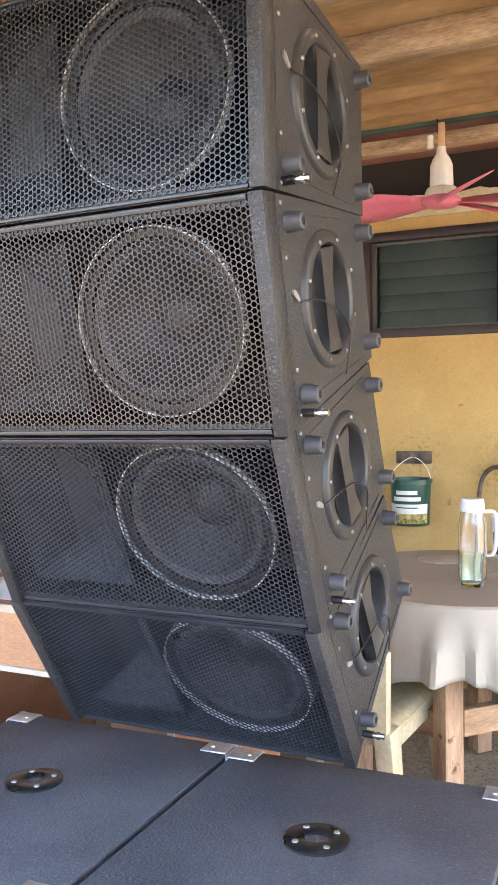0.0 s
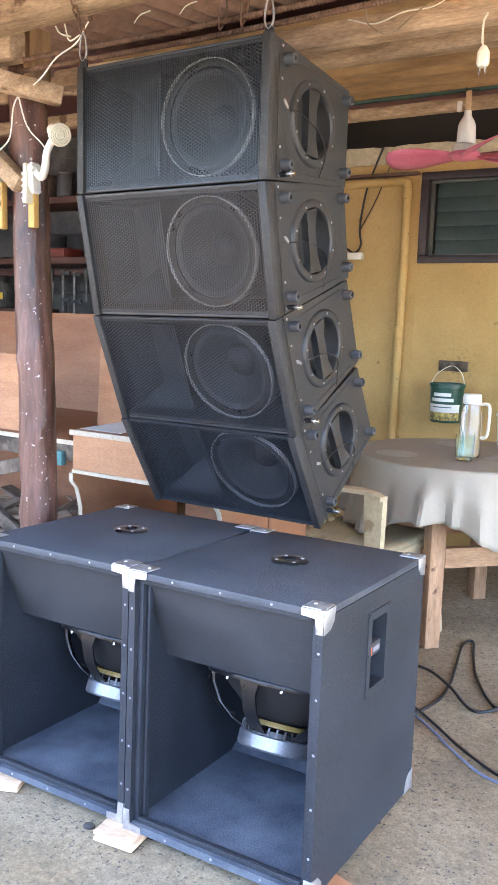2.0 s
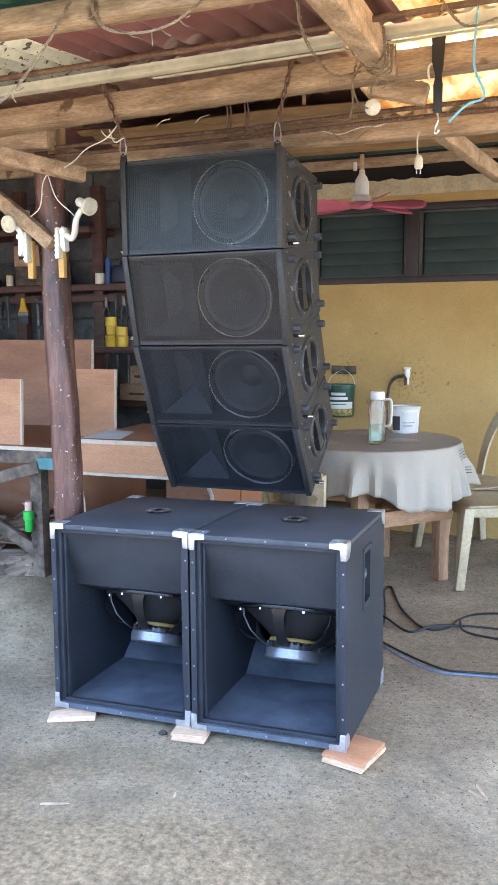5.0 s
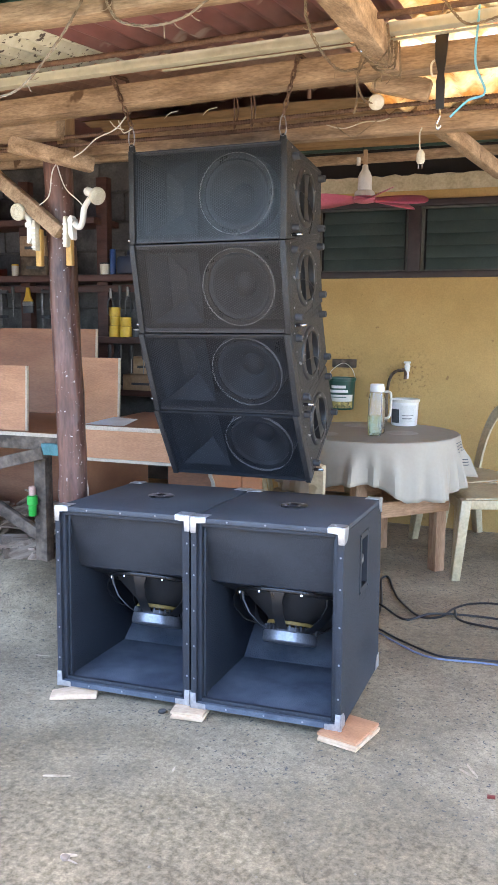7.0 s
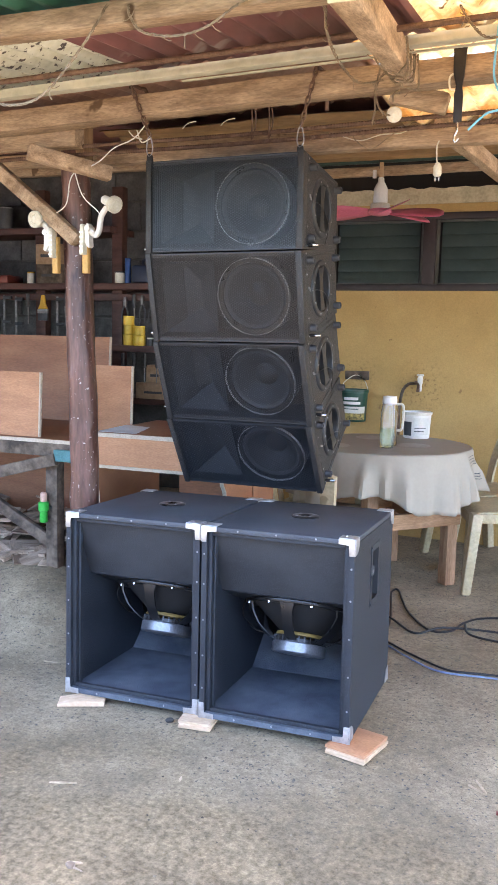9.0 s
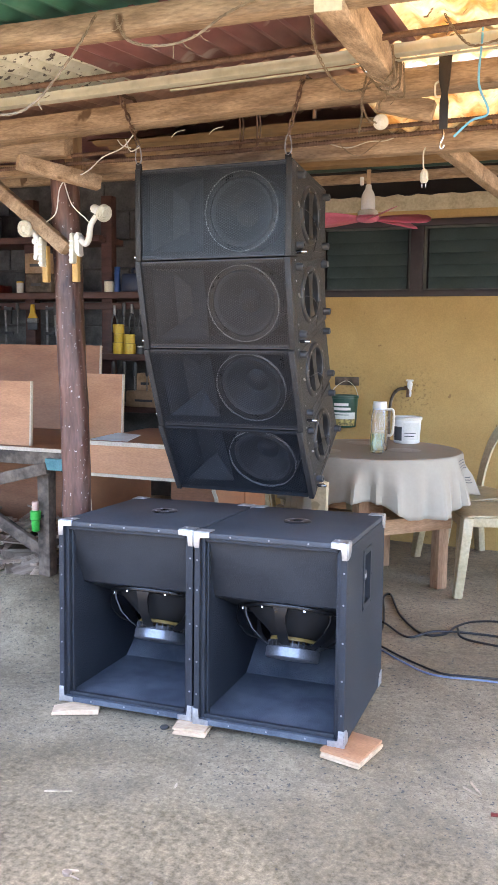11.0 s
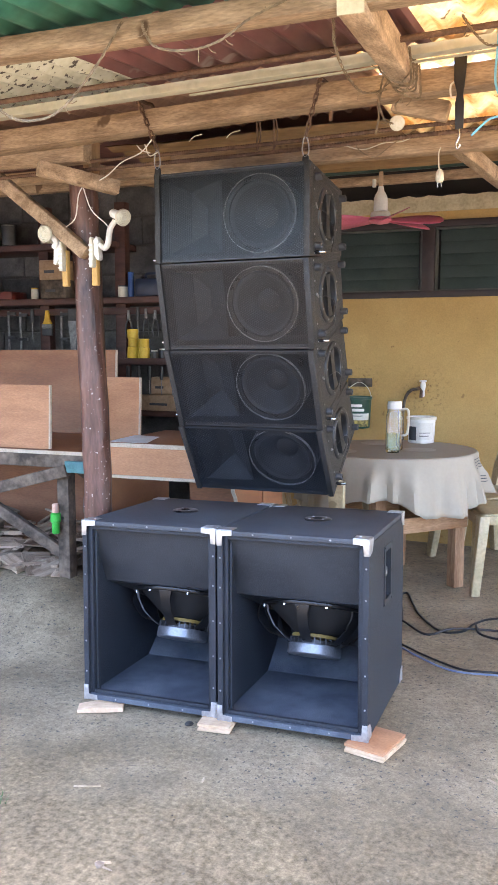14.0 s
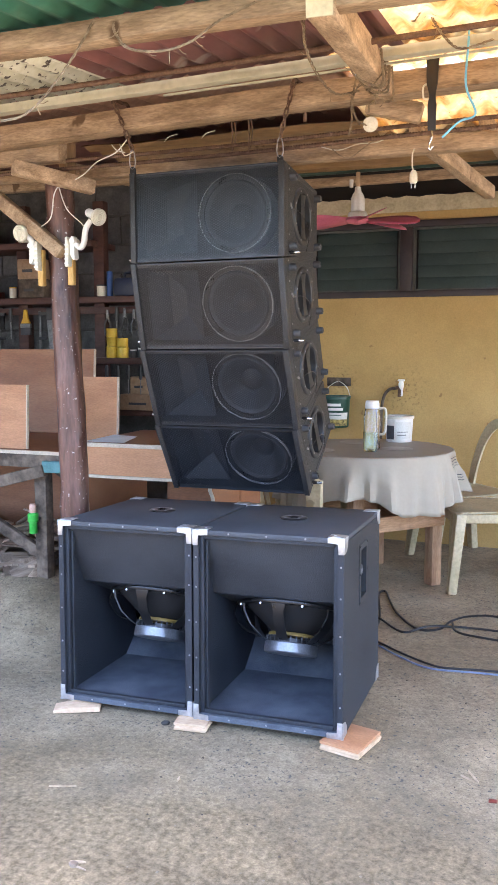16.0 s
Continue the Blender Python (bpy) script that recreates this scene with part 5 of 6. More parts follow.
part("hook", tube(B(), smooth_line([(0, 0, -0.15), (0.002, 0, -0.175), (-0.006, 0, -0.195), (-0.002, 0, -0.21), (0.006, 0, -0.2)]), 0.0032, 8), M["chrome"], st, "small steel hook")
pl = thing("plug_lead", (0.038, 1.095, 1.89), "cream electric plug on a short lead below a beam", "plug")
part("lead", tube(B(), smooth_line([(0, 0.0, 0.03), (-0.004, -0.012, 0.01), (-0.002, -0.02, -0.03), (0.002, -0.02, -0.045)]), 0.0025, 6), M["offwhite"], pl)
part("body", lathe(B(), [(0, 0.0), (0.006, 0.0), (0.013, -0.012), (0.014, -0.035), (0.010, -0.042), (0, -0.042)], 14, Matrix.Translation((0.002, -0.02, -0.042))), M["offwhite"], pl)
for sx in (-1, 1):
    part("prong", box(B(), 0.002 + sx * 0.006 - 0.002, 0.002 + sx * 0.006 + 0.002, -0.021, -0.019, -0.10, -0.084), M["chrome"], pl)
bh = thing("bulb_holder", (-0.055, 0.80, 1.981), "small white lamp bulb hung by a wire", "bulb")
part("lead", tube(B(), smooth_line([(0.01, 0.03, 0.03), (0, 0.0, 0.01), (0, 0, -0.01)]), 0.003, 6), M["twine"], bh)
part("bulb", lathe(B(), [(0.009, 0.0), (0.012, -0.010), (0.021, -0.025), (0.023, -0.038), (0.0215, -0.050), (0.012, -0.056), (0, -0.0575)], 36), M["offwhite"], bh, m=pose(0, 0.030, -0.035, -72, 0, 10))

# ceiling fan screwed into a lamp holder
M["pink"] = mat("translucent pink plastic", (0.56, 0.12, 0.19), (0.68, 0.20, 0.28), 0.35, scale=5, bump=0.05)
fan = thing("ceiling_fan", (-0.468, 2.55, 1.915), "pink plastic fan hung from a white lamp holder", "fan")
part("stem", box(B(), -0.010, 0.010, -0.006, 0.006, 0.165, 0.245, 0.002), M["plypale"], fan, "short wooden hanger")
part("holder", lathe(B(), [(0, 0.175), (0.014, 0.17), (0.016, 0.150), (0.026, 0.135), (0.034, 0.115), (0.036, 0.055), (0.034, 0.048), (0, 0.048)], 24), M["white"], fan, "white lamp holder")
part("motor", lathe(B(), [(0, 0.047), (0.045, 0.044), (0.052, 0.030), (0.050, 0.018), (0, 0.016)], 28), M["offwhite"], fan)
hub = part("hub", lathe(B(), [(0, 0.020), (0.055, 0.016), (0.060, 0.002), (0.048, -0.010), (0.02, -0.016), (0, -0.017)], 28), M["pink"], fan, "pink plastic hub")
for ang in (186, 8, 52, 300):
    bm = B()
    secs = [(0.045, 0.024), (0.10, 0.040), (0.18, 0.058), (0.25, 0.063), (0.295, 0.050), (0.315, 0.018)]
    top, bot = [], []
    for x, w in secs:
        top.append([bm.verts.new((x, yy * w, 0.004 + 0.48 * yy * w - 0.10 * (x - 0.05) ** 2)) for yy in (-1, -0.4, 0.3, 1)])
    for a, b in zip(top, top[1:]):
        for i in range(3):
            bm.faces.new((a[i], a[i + 1], b[i + 1], b[i]))
    bl = part("blade", bm, M["pink"], fan, m=pose(0, 0, 0, 0, 0, ang))
    md = bl.modifiers.new("thick", "SOLIDIFY")
    md.thickness = 0.002
strand("fan_cord", [(-0.50, 2.60, 2.30), (-0.49, 2.57, 2.24), (-0.482, 2.56, 2.17), (-0.478, 2.553, 2.13)], 0.003, "cable", "dark cord down to the fan", "wire")
can(-0.502, 2.548, 2.085, 0.010, 0.035, M["white"], "small white connector beside the fan stem", M["white"], "connector")


# clip fans on the post
def clip_fan(x, y, z, sg, arm, head, facing):
    f = thing("clip_fan", (x, y, z), "white plastic clip fan clamped to the post", "fan", "clip fans")
    part("clamp", prism(B(), [(0.0, -0.090), (0.016 * sg, -0.088), (0.019 * sg, -0.01), (0.012 * sg, 0.022), (0.002 * sg, 0.018)], "y", -0.018, 0.018, 0.003), M["offwhite"], f)
    for k in range(5):
        part("clamp_rib", box(B(), *sorted((0.001 * sg, 0.017 * sg)), -0.0205, -0.0185, -0.080 + 0.017 * k, -0.074 + 0.017 * k), M["white"], f)
    part("clamp_jaw", prism(B(), [(0.020 * sg, -0.045), (0.034 * sg, -0.066), (0.044 * sg, -0.060), (0.036 * sg, -0.01), (0.040 * sg, 0.018), (0.028 * sg, 0.024), (0.020 * sg, 0.0)], "y", -0.014, 0.014, 0.003), M["white"], f)
    part("pivot", lathe(B(), [(0, -0.02), (0.011, -0.02), (0.011, 0.02), (0, 0.02)], 14, along((0.033 * sg, 0, 0.004), (0.033 * sg, -1, 0.004))), M["white"], f)
    part("arm", tube(B(), smooth_line(arm), lambda u: 0.0115 - 0.003 * abs(u - 0.5), 12), M["white"], f)
    hd = part("head", lathe(B(), [(0, -0.050), (0.013, -0.049), (0.0165, -0.042), (0.0165, -0.004), (0.012, 0.004), (0.012, 0.016), (0, 0.016)], 20, along(head, facing)), M["white"], f)
    part("guard", lathe(B(), [(0.006, 0.015), (0.026, 0.016), (0.031, 0.020), (0.031, 0.030), (0.028, 0.033), (0.025, 0.030), (0.022, 0.033), (0.019, 0.030), (0.016, 0.033), (0.013, 0.030), (0.010, 0.034), (0, 0.034)], 28, along(head, facing)), M["offwhite"], hd)
    return f


clip_fan(-1.230, 0.990, 1.655, 1, [(0.036, 0, -0.004), (0.062, -0.004, -0.020), (0.078, -0.006, 0.0), (0.086, -0.006, 0.045), (0.110, -0.008, 0.078)], (0.128, -0.01, 0.092), (0.60, -0.25, -0.10))
clip_fan(-1.345, 0.990, 1.645, -1, [(-0.010, 0, -0.070), (-0.018, -0.004, -0.02), (-0.030, -0.010, 0.02), (-0.045, -0.014, 0.040)], (-0.058, -0.012, 0.052), (-0.12, -0.5, -0.02))
M["levelwood"] = mat("yellow wood", (0.50, 0.30, 0.09), (0.60, 0.38, 0.13), 0.6, scale=9, stretch=(3, 3, 0.6))
for x in (-1.222, -1.352):
    solid("wood_strip", box(B(), -0.012, 0.012, -0.014, 0.008, -0.075, 0.06, 0.003), M["levelwood"], (x, 1.012, 1.575), "strip of yellow wood behind a clip fan", "wood strip", "strips on the post")

# ---- table with cloth ----
TX, TY, TR, TZ = -0.425, 2.69, 0.455, 0.728
tb = thing("round_table", pose(TX, TY, 0, 0, 0, 47), "round wooden table with rough sawn legs", "table")
part("tabletop", lathe(B(), [(0, TZ - 0.022), (TR - 0.012, TZ - 0.022), (TR - 0.006, TZ - 0.016), (TR - 0.006, TZ - 0.004), (TR - 0.012, TZ - 0.0015), (0, TZ - 0.0015)], 56), M["ply"], tb)
M["leg"] = mat("rough sawn coconut timber", (0.30, 0.16, 0.085), (0.50, 0.31, 0.18), 0.8, scale=5, stretch=(4, 4, 0.6), fine=40, bump=0.5, speck=(0.14, 0.07, 0.04), speck_scale=14, speck_cut=0.29)
M["lego"] = mat("rough sawn timber across", (0.34, 0.18, 0.09), (0.52, 0.31, 0.17), 0.8, scale=5, stretch=(0.8, 0.8, 4), fine=40, bump=0.5)
for sx in (-1, 1):
    for sy in (-1, 1):
        part("leg", box(B(), sx * 0.255 - 0.032, sx * 0.255 + 0.032, sy * 0.255 - 0.032, sy * 0.255 + 0.032, 0, TZ - 0.023, 0.004), M["leg"], tb)
for sy in (-1, 1):
    part("stretcher", box(B(), -0.223, 0.30 if sy < 0 else 0.223, sy * 0.255 - 0.035, sy * 0.255 - 0.001 if sy < 0 else sy * 0.255 + 0.03, 0.325, 0.405, 0.003), M["lego"], tb)
for sx in (-1, 1):
    part("stretcher", box(B(), sx * 0.255 - 0.02, sx * 0.255 + 0.02, -0.223, 0.223, 0.30, 0.38, 0.003), M["lego"], tb)
    part("apron", box(B(), sx * 0.255 - 0.012, sx * 0.255 + 0.012, -0.223, 0.223, TZ - 0.10, TZ - 0.023, 0.003), M["lego"], tb)
M["cloth"] = mat("creamy white oilcloth", (0.33, 0.294, 0.228), (0.41, 0.368, 0.294), 0.6, scale=3, fine=60, bump=0.08, mix=(0.2, 0.8), grain=0.06)
S = 0.645
rot = radians(3)
NA, NR, NDn = 220, 10, 14


def cloth_at(a, f):
    """The cloth's fall at the angle a; f runs from the table's edge to the hem."""
    sq = S / max(abs(math.cos(a - rot)), abs(math.sin(a - rot)))
    drop = max(0.10, min(sq, 0.735) - TR) * 1.02
    ph = a * 15 + 1.9 * math.sin(a * 3 + 1) + 1.1 * math.sin(a * 5 + 0.4)
    fold = (0.5 + 0.5 * math.sin(ph)) ** 2.4 + 0.22 * math.sin(ph * 2.3 + 1) + 0.10 * math.sin(ph * 4.1)
    deep = 0.5 + 0.5 * math.sin(a * 4 + 2.2)
    r = TR + 0.007 + (0.010 + (0.030 + 0.035 * deep) * fold * f) * min(1, f * 2.0) + 0.014 * f
    return Vector((r * math.cos(a), r * math.sin(a), TZ - 0.004 - drop * f - 0.006 * f * fold))


bm = B()
rows = []
for j in range(1, NR + NDn + 2):
    row = []
    for i in range(NA):
        a = 2 * math.pi * i / NA
        if j <= NR:
            r, z = TR * j / NR, TZ + 0.002 + 0.0012 * noise.noise((3 * math.cos(a) * j / NR, 3 * math.sin(a) * j / NR, 0))
            v = Vector((r * math.cos(a), r * math.sin(a), z))
        else:
            v = cloth_at(a, (j - NR - 1) / NDn)
        row.append(bm.verts.new(v))
    rows.append(row)
for a, b in zip(rows, rows[1:]):
    for i in range(NA):
        k = (i + 1) % NA
        bm.faces.new((a[i], b[i], b[k], a[k]))
bm.faces.new(rows[0])
cl = solid("tablecloth", bm, M["cloth"], (TX, TY, 0), "creamy white oilcloth with hanging folds over a round table", "tablecloth")
cl.modifiers.new("thick", "SOLIDIFY").thickness = 0.0012
M["ring"] = mat("faint grey print", (0.40, 0.37, 0.31), (0.48, 0.45, 0.38), 0.5, scale=14)
for dx, dy in ((0.16, -0.02), (-0.22, -0.22), (-0.12, 0.22)):
    solid("placemat", lathe(B(), [(0, 0.0), (0.085, 0.0), (0.088, 0.0012), (0.085, 0.0025), (0.02, 0.0022), (0, 0.0022)], 36), M["ring"], (TX + dx, TY + dy, TZ + 0.003), "faint round grey mat on the tablecloth", "placemat", "mats on the table")
for k, f in enumerate((0.10, 0.17, 0.24, 0.31, 0.55, 0.62, 0.69)):
    bm = B()
    lo = [cloth_at(radians(-14 + 1.6 * i), f) for i in range(8)]
    vs = [[bm.verts.new(Vector((v.x, v.y, 0)).normalized() * (Vector((v.x, v.y, 0)).length + 0.003) + Vector((0, 0, v.z + dz))) for dz in (-0.002, 0.002)] for v in lo]
    for s, t in zip(vs, vs[1:]):
        bm.faces.new((s[0], t[0], t[1], s[1]))
    part("printed_stripe", bm, M["darkgrey"], cl)

TT = TZ + 0.004
M["glass"] = clear("clear bottle glass", (1.0, 1.0, 1.0))
M["greenglass"] = clear("pale green tumbler glass", (0.82, 0.93, 0.885))
jar = thing("glass_pitcher", Matrix.Translation((-0.388, 2.61, TT)) @ Matrix.Scale(1.06, 4), "tall clear glass pitcher with white lid on the table", "pitcher")
part("body", lathe(B(), [(0, 0.0), (0.038, 0.0), (0.042, 0.006), (0.042, 0.165), (0.036, 0.195), (0.033, 0.215), (0.031, 0.215), (0.034, 0.194), (0.040, 0.163), (0.040, 0.008), (0, 0.006)], 32), M["glass"], jar)
part("lid", lathe(B(), [(0.0345, 0.205), (0.036, 0.208), (0.036, 0.223), (0.033, 0.243), (0, 0.243)], 28), M["white"], jar, "white plastic lid")
part("handle", tube(B(), smooth_line([(0.034, 0, 0.205), (0.062, 0, 0.205), (0.070, 0, 0.18), (0.068, 0, 0.11), (0.060, 0, 0.08), (0.042, 0, 0.075)]), 0.006, 8), M["offwhite"], jar, "pale looped handle")
gl = thing("drinking_glass", (-0.375, 2.505, TT), "pale green drinking glass on the table", "glass")
part("body", lathe(B(), [(0, 0.0), (0.033, 0.0), (0.036, 0.012), (0.038, 0.10), (0.036, 0.10), (0.0335, 0.014), (0, 0.010)], 28), M["greenglass"], gl)
M["label"] = mat("printed paper label", (0.62, 0.61, 0.56), (0.7, 0.69, 0.64), 0.5, scale=18)
M["dgreen"] = mat("dark green printed plastic", (0.008, 0.05, 0.035), (0.014, 0.075, 0.05), 0.35, scale=8, bump=0.03)


def shell(r, z0, z1, a0, a1, n=20, taper=0.0):
    """A curved strip of label round a tub, from angle a0 to a1."""
    bm = B()
    lo = [bm.verts.new(((r) * math.cos(radians(a0 + (a1 - a0) * i / n)), r * math.sin(radians(a0 + (a1 - a0) * i / n)), z0)) for i in range(n + 1)]
    hi = [bm.verts.new(((r + taper) * math.cos(radians(a0 + (a1 - a0) * i / n)), (r + taper) * math.sin(radians(a0 + (a1 - a0) * i / n)), z1)) for i in range(n + 1)]
    for i in range(n):
        bm.faces.new((lo[i], lo[i + 1], hi[i + 1], hi[i]))
    return bm


tub = thing("paint_tub", Matrix.Translation((-0.315, 3.04, TT)) @ Matrix.Scale(1.12, 4), "white plastic paint tub with printed label on the table", "tub")
part("body", lathe(B(), [(0, 0), (0.062, 0), (0.065, 0.004), (0.071, 0.128), (0.069, 0.130), (0.063, 0.006), (0, 0.004)], 32), M["white"], tub)
part("rim", lathe(B(), [(0.071, 0.118), (0.0755, 0.119), (0.0755, 0.132), (0.070, 0.134)], 32), M["offwhite"], tub)
part("label", shell(0.0672, 0.02, 0.105, 262, 335, taper=0.0032), M["label"], tub)
part("dark_panel", shell(0.0674, 0.015, 0.085, 215, 258, taper=0.0028), M["darkgrey"], tub, "black printed panel")
part("name_bar", shell(0.0688, 0.070, 0.085, 270, 328, taper=0.0008), M["darkgrey"], tub)
part("text_bar", shell(0.0682, 0.050, 0.055, 270, 320, taper=0.0005), M["darkgrey"], tub)
part("text_bar", shell(0.0680, 0.036, 0.040, 270, 312, taper=0.0005), M["darkgrey"], tub)
gc = thing("paint_bucket", (-0.822, 3.60, 0.752), "dark green paint bucket hung by its handle on the wall", "bucket")
part("body", lathe(B(), [(0, 0), (0.078, 0), (0.081, 0.004), (0.090, 0.20), (0.088, 0.202), (0.079, 0.006), (0, 0.005)], 36), M["dgreen"], gc)
part("rim", lathe(B(), [(0.090, 0.186), (0.095, 0.188), (0.095, 0.204), (0.089, 0.206)], 36), M["dgreen"], gc)
part("label", shell(0.0845, 0.055, 0.098, 200, 340, taper=0.002), M["label"], gc, "pale label band")
part("picture_band", shell(0.0835, 0.012, 0.055, 200, 340, taper=0.002), mat("brown and yellow print", (0.05, 0.05, 0.02), (0.55, 0.42, 0.12), 0.4, scale=55, bump=0.0), gc, "yellow and brown printed band")
part("name_bar", shell(0.0890, 0.140, 0.158, 238, 302, taper=0.0008), M["white"], gc, "white lettering bar")
part("name_bar", shell(0.0880, 0.112, 0.130, 228, 312, taper=0.0008), M["white"], gc, "white lettering bar")
part("text_bar", shell(0.0868, 0.080, 0.085, 235, 305, taper=0.0004), M["dgreen"], gc)
part("handle", tube(B(), smooth_line([(-0.094, 0, 0.195), (-0.075, 0.04, 0.25), (-0.01, 0.075, 0.295), (0.055, 0.05, 0.26), (0.094, 0, 0.195)]), 0.0025, 6), M["offwhite"], gc)
hb = thing("hook_board", (-0.825, WY - 0.001, 1.045), "short rough timber hook board on the wall", "hook")
part("board", box(B(), -0.085, 0.075, -0.022, 0.0, -0.028, 0.028, 0.004), M["greywood"], hb)
part("nail", rod(B(), (0.0, -0.02, 0.0), (0.0, -0.05, 0.006), 0.003), M["rust"], hb)
tap = thing("wall_tap", (-0.416, WY - 0.001, 1.0), "white plastic tap on a dirty pipe stub", "tap")
part("spout", tube(B(), smooth_line([(-0.02, 0, 0.012), (-0.02, -0.05, 0.015), (0.0, -0.075, 0.005), (0.0, -0.08, -0.045)]), 0.011, 10), M["rust"], tap)
part("body", lathe(B(), [(0, 0.05), (0.012, 0.048), (0.019, 0.03), (0.015, 0.0), (0.011, -0.012), (0.013, -0.03), (0.010, -0.05), (0, -0.05)], 16, Matrix.Translation((0.01, -0.07, 0.01))), M["white"], tap)
part("lever", box(B(), -0.012, 0.032, -0.082, -0.062, 0.055, 0.068, 0.004), M["white"], tap)
part("hose", tube(B(), smooth_line([(-0.02, -0.03, 0.01), (-0.07, -0.045, 0.0), (-0.105, -0.05, -0.05), (-0.12, -0.05, -0.16), (-0.12, -0.05, -0.25), (-0.12, -0.03, -1.0)]), 0.010, 10), M["greywood"], tap, "grimy flexible hose")


# ---- plastic chairs ----
M["chair"] = mat("worn cream plastic", (0.44, 0.365, 0.215), (0.56, 0.48, 0.31), 0.42, scale=6, fine=60, bump=0.1, speck=(0.30, 0.24, 0.14), speck_scale=9, speck_cut=0.30)


def make_chair(m, arms, label):
    """A moulded chair that faces its own -y."""
    c = thing("plastic_chair", m, label, "chair", "plastic chairs")
    w = 0.215
    seat = B()
    nx, ny = 12, 12
    g = []
    for j in range(ny + 1):
        y = -0.215 + 0.43 * j / ny
        row = []
        for i in range(nx + 1):
            u = -1 + 2 * i / nx
            ww = w * (1 - 0.10 * max(0, j / ny - 0.2))
            edge = max(0.0, -(y + 0.175)) * 0.5
            row.append(seat.verts.new((u * ww, y, 0.425 - 0.012 * (1 - u * u) * math.sin(math.pi * j / ny) - edge)))
        g.append(row)
    for j in range(ny):
        for i in range(nx):
            seat.faces.new((g[j][i], g[j][i + 1], g[j + 1][i + 1], g[j + 1][i]))
    so = part("seat", seat, M["chair"], c)
    md = so.modifiers.new("thick", "SOLIDIFY")
    md.thickness = 0.008
    part("apron", box(B(), -w + 0.03, w - 0.03, -0.212, -0.204, 0.352, 0.408, 0.003), M["chair"], c)
    for sx in (-1, 1):
        part("apron", box(B(), sx * (w - 0.012) - 0.004, sx * (w - 0.012) + 0.004, -0.17, 0.17, 0.365, 0.412, 0.003), M["chair"], c)
        for sy in (-1, 1):
            bm = B()
            tx, ty = sx * (w - 0.022), -0.19 if sy < 0 else 0.17
            bx, by = sx * (w + 0.012), -0.235 if sy < 0 else 0.245
            a = [(-0.040, -0.026), (0.040, -0.026), (0.040, 0.026), (-0.040, 0.026)]
            top = [bm.verts.new((tx + p, ty + q, 0.416)) for p, q in a]
            low = [bm.verts.new((bx + p * 0.62, by + q * 0.85, 0.0)) for p, q in a]
            bm.faces.new(top)
            bm.faces.new(low)
            for k in range(4):
                bm.faces.new((top[k], top[(k + 1) % 4], low[(k + 1) % 4], low[k]))
            bmesh.ops.bevel(bm, geom=list(bm.edges), offset=0.005, segments=2, affect="EDGES", profile=0.5)
            part("leg", bm, M["chair"], c)
    # hooped back with a splat
    hoop = smooth_line([(-0.19, 0.19, 0.42), (-0.195, 0.225, 0.56), (-0.175, 0.265, 0.70), (-0.11, 0.285, 0.79), (0.0, 0.292, 0.815), (0.11, 0.285, 0.79), (0.175, 0.265, 0.70), (0.195, 0.225, 0.56), (0.19, 0.19, 0.42)], 6)
    bm = B()
    rings = []
    for i, p in enumerate(hoop):
        t = (hoop[min(i + 1, len(hoop) - 1)] - hoop[max(i - 1, 0)]).normalized()
        o = Vector((0, 1, 0.25)).normalized()
        s = t.cross(o).normalized()
        rings.append([bm.verts.new(p + s * a * 0.030 + o * b * 0.008) for a, b in ((-1, -1), (1, -1), (1, 1), (-1, 1))])
    for a, b in zip(rings, rings[1:]):
        for k in range(4):
            bm.faces.new((a[k], a[(k + 1) % 4], b[(k + 1) % 4], b[k]))
    bm.faces.new(rings[0])
    bm.faces.new(rings[-1])
    part("back_hoop", bm, M["chair"], c)
    for x in ((-0.07, 0.0, 0.07) if arms else (0.0,)):
        wd = 0.022 if arms else 0.075
        bm = B()
        secs = [(0.195, 0.425), (0.222, 0.56), (0.262, 0.70), (0.282, 0.79)]
        rr = [[bm.verts.new((x - wd, y, z)), bm.verts.new((x + wd, y, z)), bm.verts.new((x + wd, y + 0.008, z)), bm.verts.new((x - wd, y + 0.008, z))] for y, z in secs]
        for a, b in zip(rr, rr[1:]):
            for k in range(4):
                bm.faces.new((a[k], a[(k + 1) % 4], b[(k + 1) % 4], b[k]))
        if arms:
            part("back_slat", bm, M["chair"], c)
        else:
            bm.free()
    if arms:
        for sx in (-1, 1):
            arm = smooth_line([(sx * 0.20, 0.235, 0.60), (sx * 0.245, 0.15, 0.635), (sx * 0.255, 0.0, 0.645), (sx * 0.25, -0.15, 0.645), (sx * 0.2555, -0.215, 0.63)], 5)
            bm = B()
            rings = [[bm.verts.new(p + Vector((a * 0.024, 0, b * 0.008))) for a, b in ((-1, -1), (1, -1), (1, 1), (-1, 1))] for p in arm]
            for a, b in zip(rings, rings[1:]):
                for k in range(4):
                    bm.faces.new((a[k], a[(k + 1) % 4], b[(k + 1) % 4], b[k]))
            bm.faces.new(rings[0])
            bm.faces.new(rings[-1])
            part("armrest", bm, M["chair"], c)
            bm = B()
            prism(bm, [(-0.215, 0.637), (-0.135, 0.640), (-0.150, 0.42), (-0.212, 0.42)], "x", *sorted((sx * 0.222, sx * 0.2556)))
            part("arm_post", bm, M["chair"], c)
    return c


make_chair(pose(0.195, 2.845, 0.0, 0, 0, -70), False, "worn cream plastic chair drawn up beside the table")
make_chair(pose(0.04, 3.32, 0.0, 0, 0, -48), False, "cream plastic chair with hooped back by the wall")
make_chair(pose(-0.70, 2.30, 0.0, 0, 0, 84), True, "cream plastic armchair beside the table")

